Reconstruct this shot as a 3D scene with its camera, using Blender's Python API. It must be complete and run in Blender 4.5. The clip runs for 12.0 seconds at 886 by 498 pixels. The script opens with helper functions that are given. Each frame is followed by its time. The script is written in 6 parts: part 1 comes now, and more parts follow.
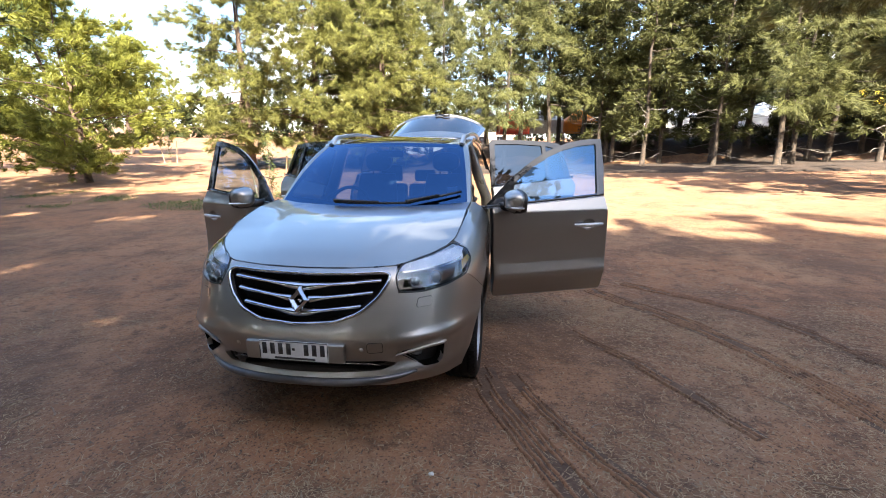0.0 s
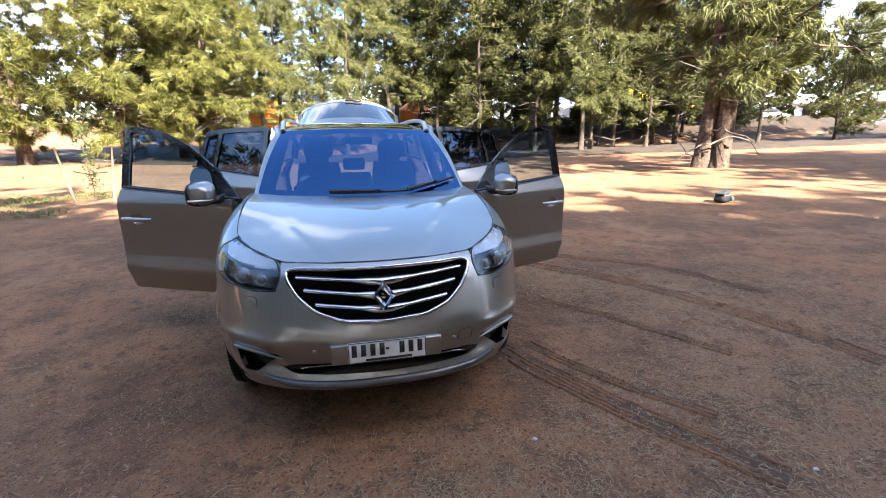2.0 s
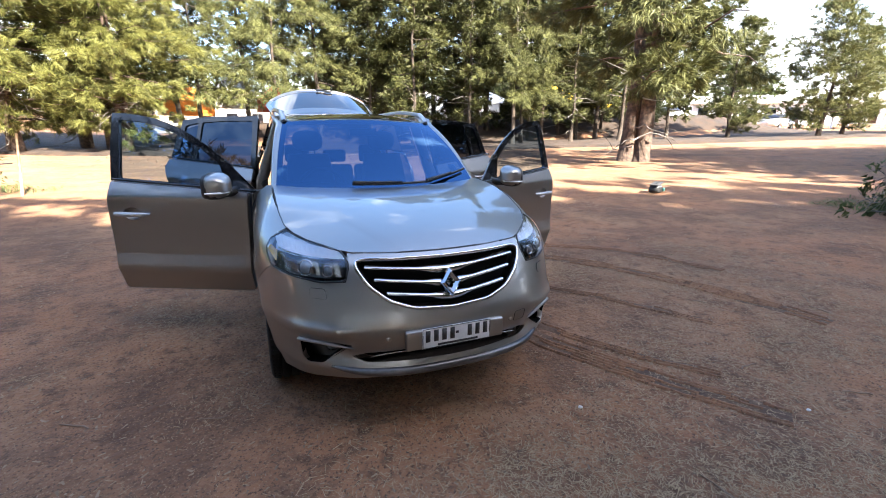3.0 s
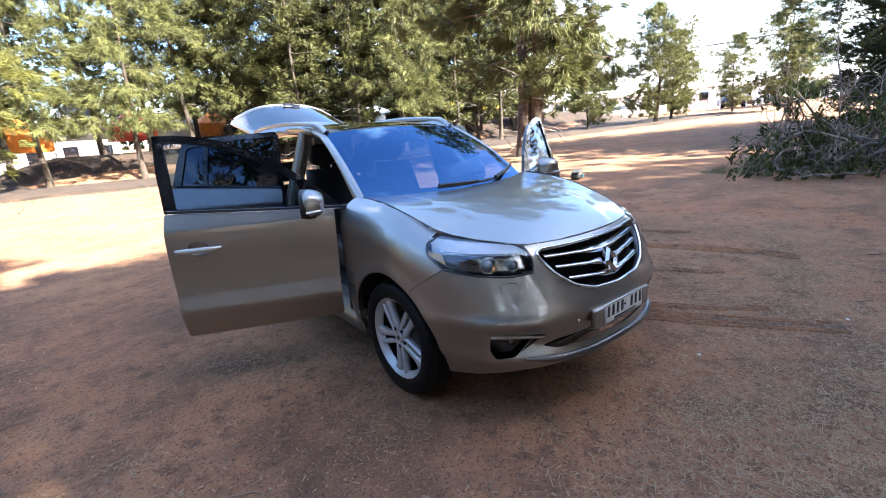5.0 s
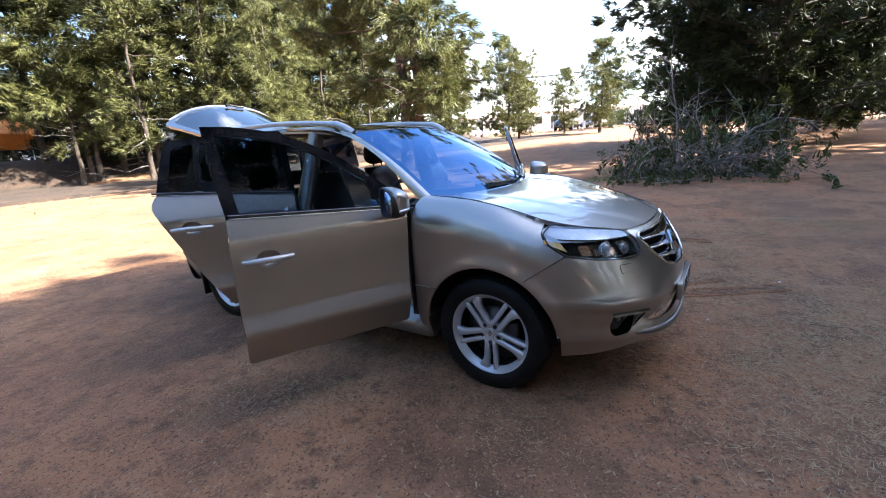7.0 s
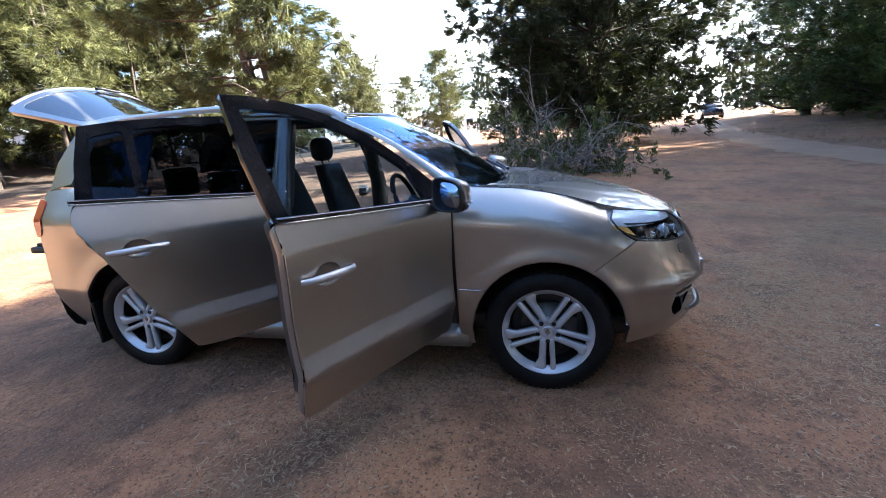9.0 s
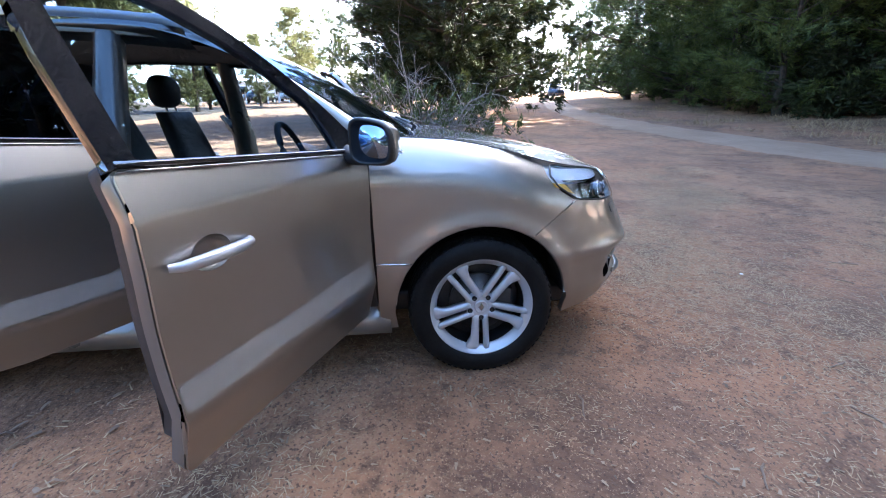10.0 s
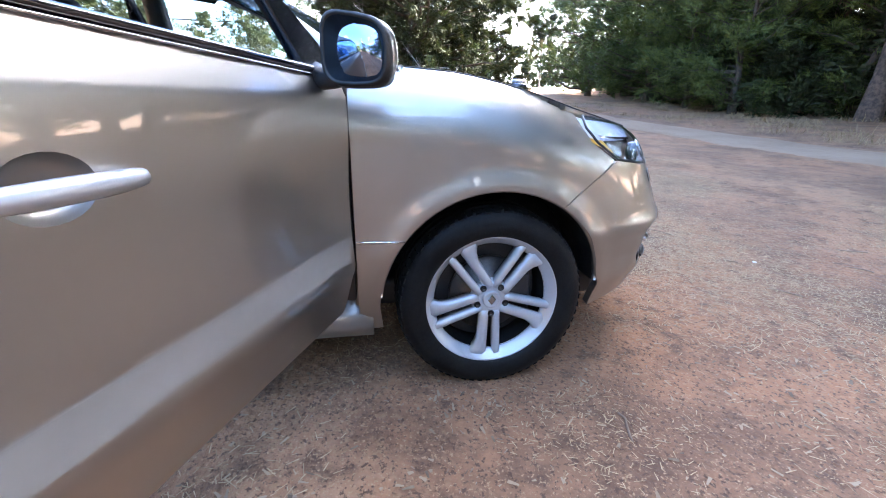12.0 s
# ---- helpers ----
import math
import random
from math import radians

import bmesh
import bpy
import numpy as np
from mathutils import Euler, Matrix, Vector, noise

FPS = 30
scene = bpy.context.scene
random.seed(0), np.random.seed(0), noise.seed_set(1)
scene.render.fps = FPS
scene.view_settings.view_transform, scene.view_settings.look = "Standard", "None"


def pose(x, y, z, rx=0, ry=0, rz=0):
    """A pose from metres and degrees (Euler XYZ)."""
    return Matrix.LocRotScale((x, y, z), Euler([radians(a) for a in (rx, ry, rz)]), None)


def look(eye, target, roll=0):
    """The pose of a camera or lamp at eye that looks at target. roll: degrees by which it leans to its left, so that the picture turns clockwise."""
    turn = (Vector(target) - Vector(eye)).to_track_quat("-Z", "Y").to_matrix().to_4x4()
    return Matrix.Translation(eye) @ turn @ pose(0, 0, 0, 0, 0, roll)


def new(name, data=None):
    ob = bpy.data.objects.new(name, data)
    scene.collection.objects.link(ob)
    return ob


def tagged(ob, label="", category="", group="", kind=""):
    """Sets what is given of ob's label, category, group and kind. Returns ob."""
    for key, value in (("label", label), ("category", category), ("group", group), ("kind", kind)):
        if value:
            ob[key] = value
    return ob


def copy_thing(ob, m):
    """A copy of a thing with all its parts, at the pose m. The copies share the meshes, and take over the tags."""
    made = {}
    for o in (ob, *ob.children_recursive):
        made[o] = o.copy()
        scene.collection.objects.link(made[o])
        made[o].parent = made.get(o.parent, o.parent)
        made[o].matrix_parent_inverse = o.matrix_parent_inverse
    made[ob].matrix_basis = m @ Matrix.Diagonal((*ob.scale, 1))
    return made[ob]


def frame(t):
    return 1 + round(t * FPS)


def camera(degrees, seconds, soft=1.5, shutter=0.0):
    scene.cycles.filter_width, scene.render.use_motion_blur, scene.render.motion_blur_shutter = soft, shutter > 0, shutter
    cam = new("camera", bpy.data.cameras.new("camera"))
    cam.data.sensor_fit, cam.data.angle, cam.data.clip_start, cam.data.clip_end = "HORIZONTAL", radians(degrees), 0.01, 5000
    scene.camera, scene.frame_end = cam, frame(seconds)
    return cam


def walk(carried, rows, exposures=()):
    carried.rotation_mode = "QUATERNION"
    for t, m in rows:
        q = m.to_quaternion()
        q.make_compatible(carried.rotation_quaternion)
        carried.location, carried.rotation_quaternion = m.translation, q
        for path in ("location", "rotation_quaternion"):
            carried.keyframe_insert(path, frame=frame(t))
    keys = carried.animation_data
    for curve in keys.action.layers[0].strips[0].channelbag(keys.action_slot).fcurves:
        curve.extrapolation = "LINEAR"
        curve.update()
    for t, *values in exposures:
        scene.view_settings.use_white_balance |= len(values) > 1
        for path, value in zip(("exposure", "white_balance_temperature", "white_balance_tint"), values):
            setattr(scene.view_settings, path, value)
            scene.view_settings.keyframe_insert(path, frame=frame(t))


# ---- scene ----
cam = camera(90.4, 12.0, soft=1.0)
PATH = [
    (0, (1.07, -2.877, 1.577), (0.771, -0.954, 1.118), -0.3),
    (0.5, (0.802, -2.88, 1.557), (0.702, -0.936, 1.097), -0.1),
    (1, (0.491, -2.894, 1.56), (0.565, -0.953, 1.083), 0.2),
    (1.5, (0.13, -2.963, 1.584), (0.398, -1.045, 1.084), -0.3),
    (2, (-0.17, -2.88, 1.562), (0.265, -0.995, 1.052), -0.3),
    (2.5, (-0.495, -2.834, 1.562), (0.101, -0.999, 1.037), 0.2),
    (4.5, (-1.842, -2.355, 1.564), (-0.761, -0.76, 1.027), -1.5),
    (5, (-2.108, -2.114, 1.525), (-0.923, -0.585, 1.015), -4.0),
    (5.5, (-2.416, -1.899, 1.524), (-1.066, -0.511, 1.024), -3.8),
    (6, (-2.627, -1.648, 1.488), (-1.225, -0.309, 0.997), -3.6),
    (6.5, (-2.799, -1.38, 1.489), (-1.276, -0.182, 0.998), -3.6),
    (7, (-3.03, -1.136, 1.482), (-1.409, -0.065, 1.009), -3.3),
    (9, (-3.177, 0.03, 1.422), (-1.286, 0.467, 0.94), -3.6),
    (9.5, (-3.039, 0.25, 1.398), (-1.11, 0.286, 0.874), -1.0),
    (10, (-2.783, 0.347, 1.284), (-0.887, 0.185, 0.666), -1.1),
    (10.5, (-2.308, 0.353, 1.044), (-0.415, 0.166, 0.427), -1.4),
    (11, (-2.118, 0.356, 0.918), (-0.227, 0.141, 0.304), -1.4),
    (11.5, (-2.075, 0.351, 0.908), (-0.19, 0.08, 0.296), -1.2),
    (12, (-2.299, 0.451, 1.058), (-0.436, 0.113, 0.414), 0.9),
]
EXPOSURES = [(0.0, 3.12, 7000, 10), (5.0, 3.40, 6400, 10), (7.0, 3.23, 6400, 10), (9.0, 3.42, 6250, 10), (9.5, 3.90, 6150, 10), (10.5, 4.55, 6100, 10), (11.2, 4.75, 6150, 10), (12.0, 4.95, 6350, 10)]
walk(cam, [(t, look(eye, target, roll)) for t, eye, target, roll in PATH],
     exposures=EXPOSURES)

# ---- light ----
SUN_AZ, SUN_EL = math.atan2(0.35, -0.937), radians(41)      # bearing of the sun from +y towards +x, height
SUN_WAY = Vector((math.sin(SUN_AZ) * math.cos(SUN_EL), math.cos(SUN_AZ) * math.cos(SUN_EL), math.sin(SUN_EL)))
world = bpy.data.worlds.new("sky")
scene.world = world
world.use_nodes = True
wt = world.node_tree
sky = wt.nodes.new("ShaderNodeTexSky")
sky.sky_type, sky.sun_disc = "NISHITA", False
sky.sun_elevation, sky.sun_rotation = SUN_EL, SUN_AZ
sky.air_density, sky.dust_density, sky.ozone_density = 1.0, 3.0, 3.0
clouds = wt.nodes.new("ShaderNodeTexNoise")
clouds.inputs["Scale"].default_value, clouds.inputs["Detail"].default_value = 2.6, 7.0
clouds.inputs["Roughness"].default_value, clouds.inputs["Distortion"].default_value = 0.58, 0.6
cramp = wt.nodes.new("ShaderNodeValToRGB")
cramp.color_ramp.elements[0].position, cramp.color_ramp.elements[1].position = 0.58, 0.80
cmix = wt.nodes.new("ShaderNodeMixRGB")
cmix.inputs["Color2"].default_value = (7.0, 7.15, 7.4, 1)
# clouds close up towards the horizon
up = wt.nodes.new("ShaderNodeSeparateXYZ")
wt.links.new(wt.nodes.new("ShaderNodeTexCoord").outputs["Generated"], up.inputs[0])
low, thick, cover = (wt.nodes.new("ShaderNodeMath") for _ in range(3))
low.operation, thick.operation, cover.operation = "SUBTRACT", "POWER", "MULTIPLY_ADD"
low.inputs[0].default_value, low.use_clamp = 1.0, True
thick.inputs[1].default_value, cover.inputs[1].default_value = 2.6, 0.20
wt.links.new(up.outputs["Z"], low.inputs[1])
wt.links.new(low.outputs[0], thick.inputs[0])
wt.links.new(thick.outputs[0], cover.inputs[0])
wt.links.new(clouds.outputs["Fac"], cover.inputs[2])
wt.links.new(cover.outputs[0], cramp.inputs["Fac"])
wt.links.new(cramp.outputs["Color"], cmix.inputs["Fac"])
vivid = wt.nodes.new("ShaderNodeHueSaturation")
vivid.inputs["Saturation"].default_value = 1.1
wt.links.new(sky.outputs["Color"], vivid.inputs["Color"])
wt.links.new(vivid.outputs["Color"], cmix.inputs["Color1"])
wt.links.new(cmix.outputs["Color"], wt.nodes["Background"].inputs["Color"])
wt.nodes["Background"].inputs["Strength"].default_value = 0.09
sun = new("sun", bpy.data.lights.new("sun", "SUN"))
sun.data.energy, sun.data.angle, sun.data.color = 5.0, radians(0.6), (1.0, 0.93, 0.82)
sun.matrix_world = look(SUN_WAY * 60, (0, 0, 0))


# ---- materials ----
def surface(name, low, high, scale=6.0, rough=0.6, metal=0.0, bump=0.0, bump_scale=40.0, coat=0.0, spread=0.12, detail=6.0, rough_spread=0.1,
            island=0.0, random_tint=0.0, translucent=0.0, spec=0.5, coat_ior=1.5):
    """A procedural surface: two colours mixed by coarse and fine noise, uneven gloss and a fine relief."""
    m = bpy.data.materials.new(name)
    m.use_nodes = True
    nt = m.node_tree
    n, link = nt.nodes, nt.links.new
    p = n["Principled BSDF"]
    at = n.new("ShaderNodeTexCoord").outputs["Object"]

    def tex(s, d=detail):
        t = n.new("ShaderNodeTexNoise")
        t.inputs["Scale"].default_value, t.inputs["Detail"].default_value = s, d
        link(at, t.inputs["Vector"])
        return t.outputs["Fac"]
    coarse, fine = tex(scale), tex(scale * 9)
    add = n.new("ShaderNodeMath")
    add.operation = "MULTIPLY_ADD"
    add.inputs[1].default_value = 0.35
    link(fine, add.inputs[0])
    link(coarse, add.inputs[2])
    fac = add.outputs[0]
    if island or random_tint:
        src = n.new("ShaderNodeNewGeometry").outputs["Random Per Island"] if island else n.new("ShaderNodeObjectInfo").outputs["Random"]
        more = n.new("ShaderNodeMath")
        more.operation = "MULTIPLY_ADD"
        more.inputs[1].default_value = island or random_tint
        link(src, more.inputs[0])
        link(fac, more.inputs[2])
        fac = more.outputs[0]
    ramp = n.new("ShaderNodeValToRGB")
    mid = 0.675 + 0.5 * (island or random_tint)
    ramp.color_ramp.elements[0].position, ramp.color_ramp.elements[1].position = max(0, mid - spread - 0.5 * (island or random_tint)), min(1, mid + spread + 0.5 * (island or random_tint))
    ramp.color_ramp.elements[0].color, ramp.color_ramp.elements[1].color = (*low, 1), (*high, 1)
    link(fac, ramp.inputs["Fac"])
    link(ramp.outputs["Color"], p.inputs["Base Color"])
    p.inputs["Metallic"].default_value, p.inputs["Specular IOR Level"].default_value = metal, spec
    gloss = n.new("ShaderNodeMapRange")
    gloss.inputs["From Min"].default_value, gloss.inputs["From Max"].default_value = 0.3, 0.7
    gloss.inputs["To Min"].default_value, gloss.inputs["To Max"].default_value = max(0.02, rough - rough_spread), min(1, rough + rough_spread)
    link(coarse, gloss.inputs["Value"])
    link(gloss.outputs["Result"], p.inputs["Roughness"])
    if coat:
        p.inputs["Coat Weight"].default_value, p.inputs["Coat Roughness"].default_value = coat, 0.02
        p.inputs["Coat IOR"].default_value = coat_ior
    if bump:
        b = n.new("ShaderNodeBump")
        b.inputs["Strength"].default_value, b.inputs["Distance"].default_value = 1.0, bump
        link(tex(bump_scale), b.inputs["Height"])
        link(b.outputs["Normal"], p.inputs["Normal"])
    if translucent:
        tr, mix = n.new("ShaderNodeBsdfTranslucent"), n.new("ShaderNodeMixShader")
        link(ramp.outputs["Color"], tr.inputs["Color"])
        mix.inputs[0].default_value = translucent
        link(p.outputs[0], mix.inputs[1])
        link(tr.outputs[0], mix.inputs[2])
        link(mix.outputs[0], n["Material Output"].inputs["Surface"])
    return m


def glass(name, tint, rough=0.0, ior=1.6, sheen=(1.0, 1.0, 1.0)):
    """A thin pane: tinted see-through with a mirror gloss that grows towards grazing view."""
    m = bpy.data.materials.new(name)
    m.use_nodes = True
    n, link = m.node_tree.nodes, m.node_tree.links.new
    clear, gloss, mix, fr = (n.new(k) for k in ("ShaderNodeBsdfTransparent", "ShaderNodeBsdfGlossy", "ShaderNodeMixShader", "ShaderNodeLayerWeight"))
    clear.inputs["Color"].default_value = (*tint, 1)
    gloss.inputs["Roughness"].default_value = rough
    fr.inputs["Blend"].default_value = 0.5
    f0 = ((ior - 1) / (ior + 1)) ** 2
    power, scale = n.new("ShaderNodeMath"), n.new("ShaderNodeMath")
    power.operation, scale.operation = "POWER", "MULTIPLY_ADD"
    power.inputs[1].default_value, scale.inputs[1].default_value, scale.inputs[2].default_value = 5.0, 1 - f0, f0
    link(fr.outputs["Facing"], power.inputs[0])
    link(power.outputs[0], scale.inputs[0])
    tone = n.new("ShaderNodeMixRGB")
    tone.inputs["Color1"].default_value, tone.inputs["Color2"].default_value = (*sheen, 1), (1, 1, 1, 1)
    link(power.outputs[0], tone.inputs["Fac"])
    link(tone.outputs["Color"], gloss.inputs["Color"])
    link(scale.outputs[0], mix.inputs[0])
    link(clear.outputs[0], mix.inputs[1])
    link(gloss.outputs[0], mix.inputs[2])
    link(mix.outputs[0], n["Material Output"].inputs["Surface"])
    return m


BARK = surface("bark", (0.0382, 0.0243, 0.0174), (0.118, 0.0763, 0.0556), 9, 0.9, bump=0.03, bump_scale=18)
DARK_BARK = surface("dark_bark", (0.0196, 0.0157, 0.0123), (0.0672, 0.0476, 0.0336), 9, 0.9, bump=0.03, bump_scale=18)
DEAD_WOOD = surface("dead_wood", (0.0829, 0.0734, 0.0638), (0.21, 0.188, 0.169), 8, 0.85, bump=0.004, bump_scale=60)
# needle tones: sun or shade on each group of pines is in the colour
SUNLIT_NEEDLES = surface("needles", (0.0282, 0.0339, 0.00735), (0.152, 0.154, 0.0412), 0.9, 0.6, island=0.35, spread=0.10, translucent=0.16, spec=0.25)
SHADED_NEEDLES = surface("shaded_needles", (0.00868, 0.0126, 0.00393), (0.0347, 0.0425, 0.013), 0.9, 0.6, island=0.35, spread=0.10, translucent=0.15, spec=0.25)
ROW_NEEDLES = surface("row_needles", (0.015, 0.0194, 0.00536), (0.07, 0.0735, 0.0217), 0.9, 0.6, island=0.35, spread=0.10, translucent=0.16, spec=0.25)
SHRUB_NEEDLES = surface("shrub_needles", (0.0175, 0.0290, 0.0085), (0.072, 0.100, 0.026), 0.9, 0.6, island=0.35, spread=0.10, translucent=0.12, spec=0.25)
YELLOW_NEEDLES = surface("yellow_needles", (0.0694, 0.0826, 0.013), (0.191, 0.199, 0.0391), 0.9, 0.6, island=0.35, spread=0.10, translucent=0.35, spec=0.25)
GREY_LEAVES = surface("grey_leaves", (0.0293, 0.0351, 0.0117), (0.129, 0.135, 0.0469), 0.9, 0.6, island=0.35, spread=0.10, translucent=0.16, spec=0.25)
BUSH_LEAVES = surface("bush_leaves", (0.0184, 0.0315, 0.0063), (0.063, 0.084, 0.021), 2, 0.6, island=0.35, translucent=0.3)
# lighter shrub needles, with sunlight put into their green
LIT_SHRUB_NEEDLES = surface("lit_shrub_needles", (0.021, 0.0336, 0.0084), (0.101, 0.126, 0.0315), 0.9, 0.6, island=0.35, spread=0.10, translucent=0.2, spec=0.25)
STRAW = surface("straw", (0.16, 0.0987, 0.0463), (0.349, 0.246, 0.139), 3, 0.85, island=0.5)
TWIG = surface("twig", (0.0826, 0.0434, 0.026), (0.209, 0.139, 0.091), 5, 0.85, island=0.5)
GRASS = surface("grass", (0.0294, 0.049, 0.0098), (0.098, 0.122, 0.0294), 2, 0.7, island=0.4, translucent=0.25)


def ground_material():
    m = surface("earth", (0.113, 0.0554, 0.0272), (0.256, 0.141, 0.0742), 0.55, 0.95, bump=0.024, bump_scale=22, spread=0.11, detail=12)
    n, link = m.node_tree.nodes, m.node_tree.links.new
    p = n["Principled BSDF"]
    at = n["Texture Coordinate"].outputs["Object"]
    base = p.inputs["Base Color"].links[0].from_socket

    def mask(scale, low, high, detail=8, rough=0.65):
        t, r = n.new("ShaderNodeTexNoise"), n.new("ShaderNodeValToRGB")
        t.inputs["Scale"].default_value, t.inputs["Detail"].default_value, t.inputs["Roughness"].default_value = scale, detail, rough
        link(at, t.inputs["Vector"])
        r.color_ramp.elements[0].position, r.color_ramp.elements[1].position = low, high
        link(t.outputs["Fac"], r.inputs["Fac"])
        return r.outputs["Color"]

    def layer(below, colour, scale, low, high, detail=8, gate=None):
        mx = n.new("ShaderNodeMixRGB")
        mx.inputs["Color2"].default_value = (*colour, 1)
        fac = mask(scale, low, high, detail)
        if gate:
            both = n.new("ShaderNodeMath")
            both.operation = "MULTIPLY"
            link(fac, both.inputs[0])
            link(mask(*gate), both.inputs[1])
            fac = both.outputs[0]
        link(fac, mx.inputs["Fac"])
        link(below, mx.inputs["Color1"])
        return mx.outputs["Color"]
    c = layer(base, (0.255, 0.115, 0.0525), 0.31, 0.42, 0.58)        # bare red patches
    c = layer(c, (0.239, 0.134, 0.0735), 0.62, 0.54, 0.68)            # smooth trodden patches
    c = layer(c, (0.0861, 0.0399, 0.0202), 1.5, 0.48, 0.66)            # damp dark patches
    c = layer(c, (0.0861, 0.0412, 0.021), 7.0, 0.52, 0.68)             # dark crumbs
    c = layer(c, (0.219, 0.124, 0.0617), 34.0, 0.50, 0.62, 6, (0.75, 0.50, 0.62))     # beds of dry clippings
    c = layer(c, (0.28, 0.169, 0.091), 90.0, 0.57, 0.66, 3)          # straw specks
    c = layer(c, (0.0763, 0.0369, 0.0188), 60.0, 0.55, 0.64, 3)        # bark specks
    link(c, p.inputs["Base Color"])
    return m


EARTH = ground_material()
# mulch colour darkened to hold the shade under the pine row
SHADED_MULCH = surface("mulch", (0.0121, 0.00756, 0.00485), (0.0459, 0.0269, 0.0162), 1.6, 0.95, bump=0.05, bump_scale=9, spread=0.2, detail=9)


# ---- mesh helpers ----
def link_mesh(name, bm, material, parent=None, label="", smooth=True):
    me = bpy.data.meshes.new(name)
    bm.to_mesh(me)
    bm.free()
    if smooth:
        me.shade_smooth()
    for mt in (material if isinstance(material, (list, tuple)) else [material]):
        me.materials.append(mt)
    ob = new(name, me)
    ob.parent = parent
    return tagged(ob, label)


def part(name, bm, material, parent, label="", smooth=True):
    return link_mesh(name, bm, material, parent, label, smooth)


def raw_mesh(name, verts, faces, material, parent=None, label="", smooth=False):
    """A mesh from numpy arrays; faces is an (n, k) array."""
    me = bpy.data.meshes.new(name)
    me.from_pydata([tuple(v) for v in verts], [], [tuple(f) for f in faces])
    if smooth:
        me.shade_smooth()
    me.materials.append(material)
    ob = new(name, me)
    ob.parent = parent
    return tagged(ob, label)


def thing(name, label, category, at=(0, 0, 0), turn=0.0, group="", kind=""):
    ob = new(name)
    ob.matrix_basis = pose(*at, 0, 0, turn)
    return tagged(ob, label, category, group, kind)


def tube_into(bm, pts, radii, sides=8, cap=True):
    """A tapered tube along pts."""
    rings, up = [], Vector((0.13, 0.21, 0.97))
    for i, p in enumerate(pts):
        a, b = Vector(pts[max(0, i - 1)]), Vector(pts[min(len(pts) - 1, i + 1)])
        d = (b - a).normalized()
        side = d.cross(up if abs(d.dot(up)) < 0.95 else Vector((1, 0, 0))).normalized()
        over = side.cross(d)
        rings.append([bm.verts.new(Vector(p) + radii[i] * (math.cos(t) * side + math.sin(t) * over)) for t in (2 * math.pi * k / sides for k in range(sides))])
    for r, s in zip(rings, rings[1:]):
        for k in range(sides):
            bm.faces.new((r[k], r[(k + 1) % sides], s[(k + 1) % sides], s[k]))
    if cap:
        bm.faces.new(rings[0])
        bm.faces.new(rings[-1][::-1])


def box_into(bm, lo, hi, bevel=0.0):
    """A block between two corners, with rounded edges."""
    made = bmesh.ops.create_cube(bm, size=1.0)["verts"]
    for v in made:
        v.co = Vector([lo[k] + (v.co[k] + 0.5) * (hi[k] - lo[k]) for k in range(3)])
    if bevel:
        edges = {e for v in made for e in v.link_edges}
        bmesh.ops.bevel(bm, geom=list(edges), offset=bevel, segments=2, profile=0.6, affect="EDGES")


def block(lo, hi, bevel=0.0):
    bm = bmesh.new()
    box_into(bm, lo, hi, bevel)
    return bm


def tube(pts, radii, sides=8):
    bm = bmesh.new()
    tube_into(bm, pts, radii if isinstance(radii, (list, tuple)) else [radii] * len(pts), sides)
    return bm


# ---- ground ----
def soft_step(a, b, v):
    t = min(1.0, max(0.0, (v - a) / (b - a)))
    return t * t * (3 - 2 * t)


def bank_line(x):
    return 31.0 - 0.2 * x


def rise(x, y):
    """Height of the ground without its small bumps."""
    h = 0.028 * math.log1p(math.exp(min(x - 0.5, 60.0))) if x < 60 else 0.028 * 59.5
    h += 0.00025 * max(0.0, min(x, 70) - 12) ** 2
    d = y - bank_line(x)
    h += 1.5 * soft_step(-1.5, 2.5, d) * (1 - soft_step(36, 46, x)) * soft_step(-9, -3, x)
    h += 0.045 * max(0.0, -x + 0.4 * y - 20) * soft_step(0, 12, y)          # the far field climbs
    h += 0.035 * max(0.0, -y - 9) * soft_step(-2, 8, x)                      # verge behind the track
    return h


def relief(x, y):
    """Small bumps of the trodden earth."""
    near = 1 - soft_step(9, 16, math.hypot(x, y - 1))
    h = 0.0
    if near > 0:
        v = Vector((x, y, 0))
        h += near * (0.018 * noise.noise(v * 0.9) + 0.009 * noise.noise(v * 3.1) + 0.006 * noise.noise(v * 8.7))
        h *= 1 - 0.8 * math.exp(-((x + 0.85) ** 2 + y * y) / 0.1)
    return h


def ground_z(x, y):
    return rise(x, y) + relief(x, y)


def ground():
    def ticks(lo, hi, centre_lo, centre_hi, fine):
        out, v, step = [], centre_lo, fine
        while v > lo:
            step *= 1.10
            v -= step
            out.append(v)
        out = out[::-1]
        k = int((centre_hi - centre_lo) / fine)
        out += [centre_lo + i * fine for i in range(k + 1)]
        v, step = centre_hi, fine
        while v < hi:
            step *= 1.10
            v += step
            out.append(v)
        return out
    xs, ys = ticks(-400, 400, -4.0, 6.5, 0.035), ticks(-400, 400, -4.5, 4.0, 0.035)
    verts = [(x, y, ground_z(x, y)) for y in ys for x in xs]
    w = len(xs)
    faces = [(j * w + i, j * w + i + 1, (j + 1) * w + i + 1, (j + 1) * w + i) for j in range(len(ys) - 1) for i in range(w - 1)]
    ob = raw_mesh("ground", verts, faces, EARTH, smooth=True)
    tagged(ob, "bare red-brown earth with dry litter and tyre marks", "ground", kind="structure")


ground()


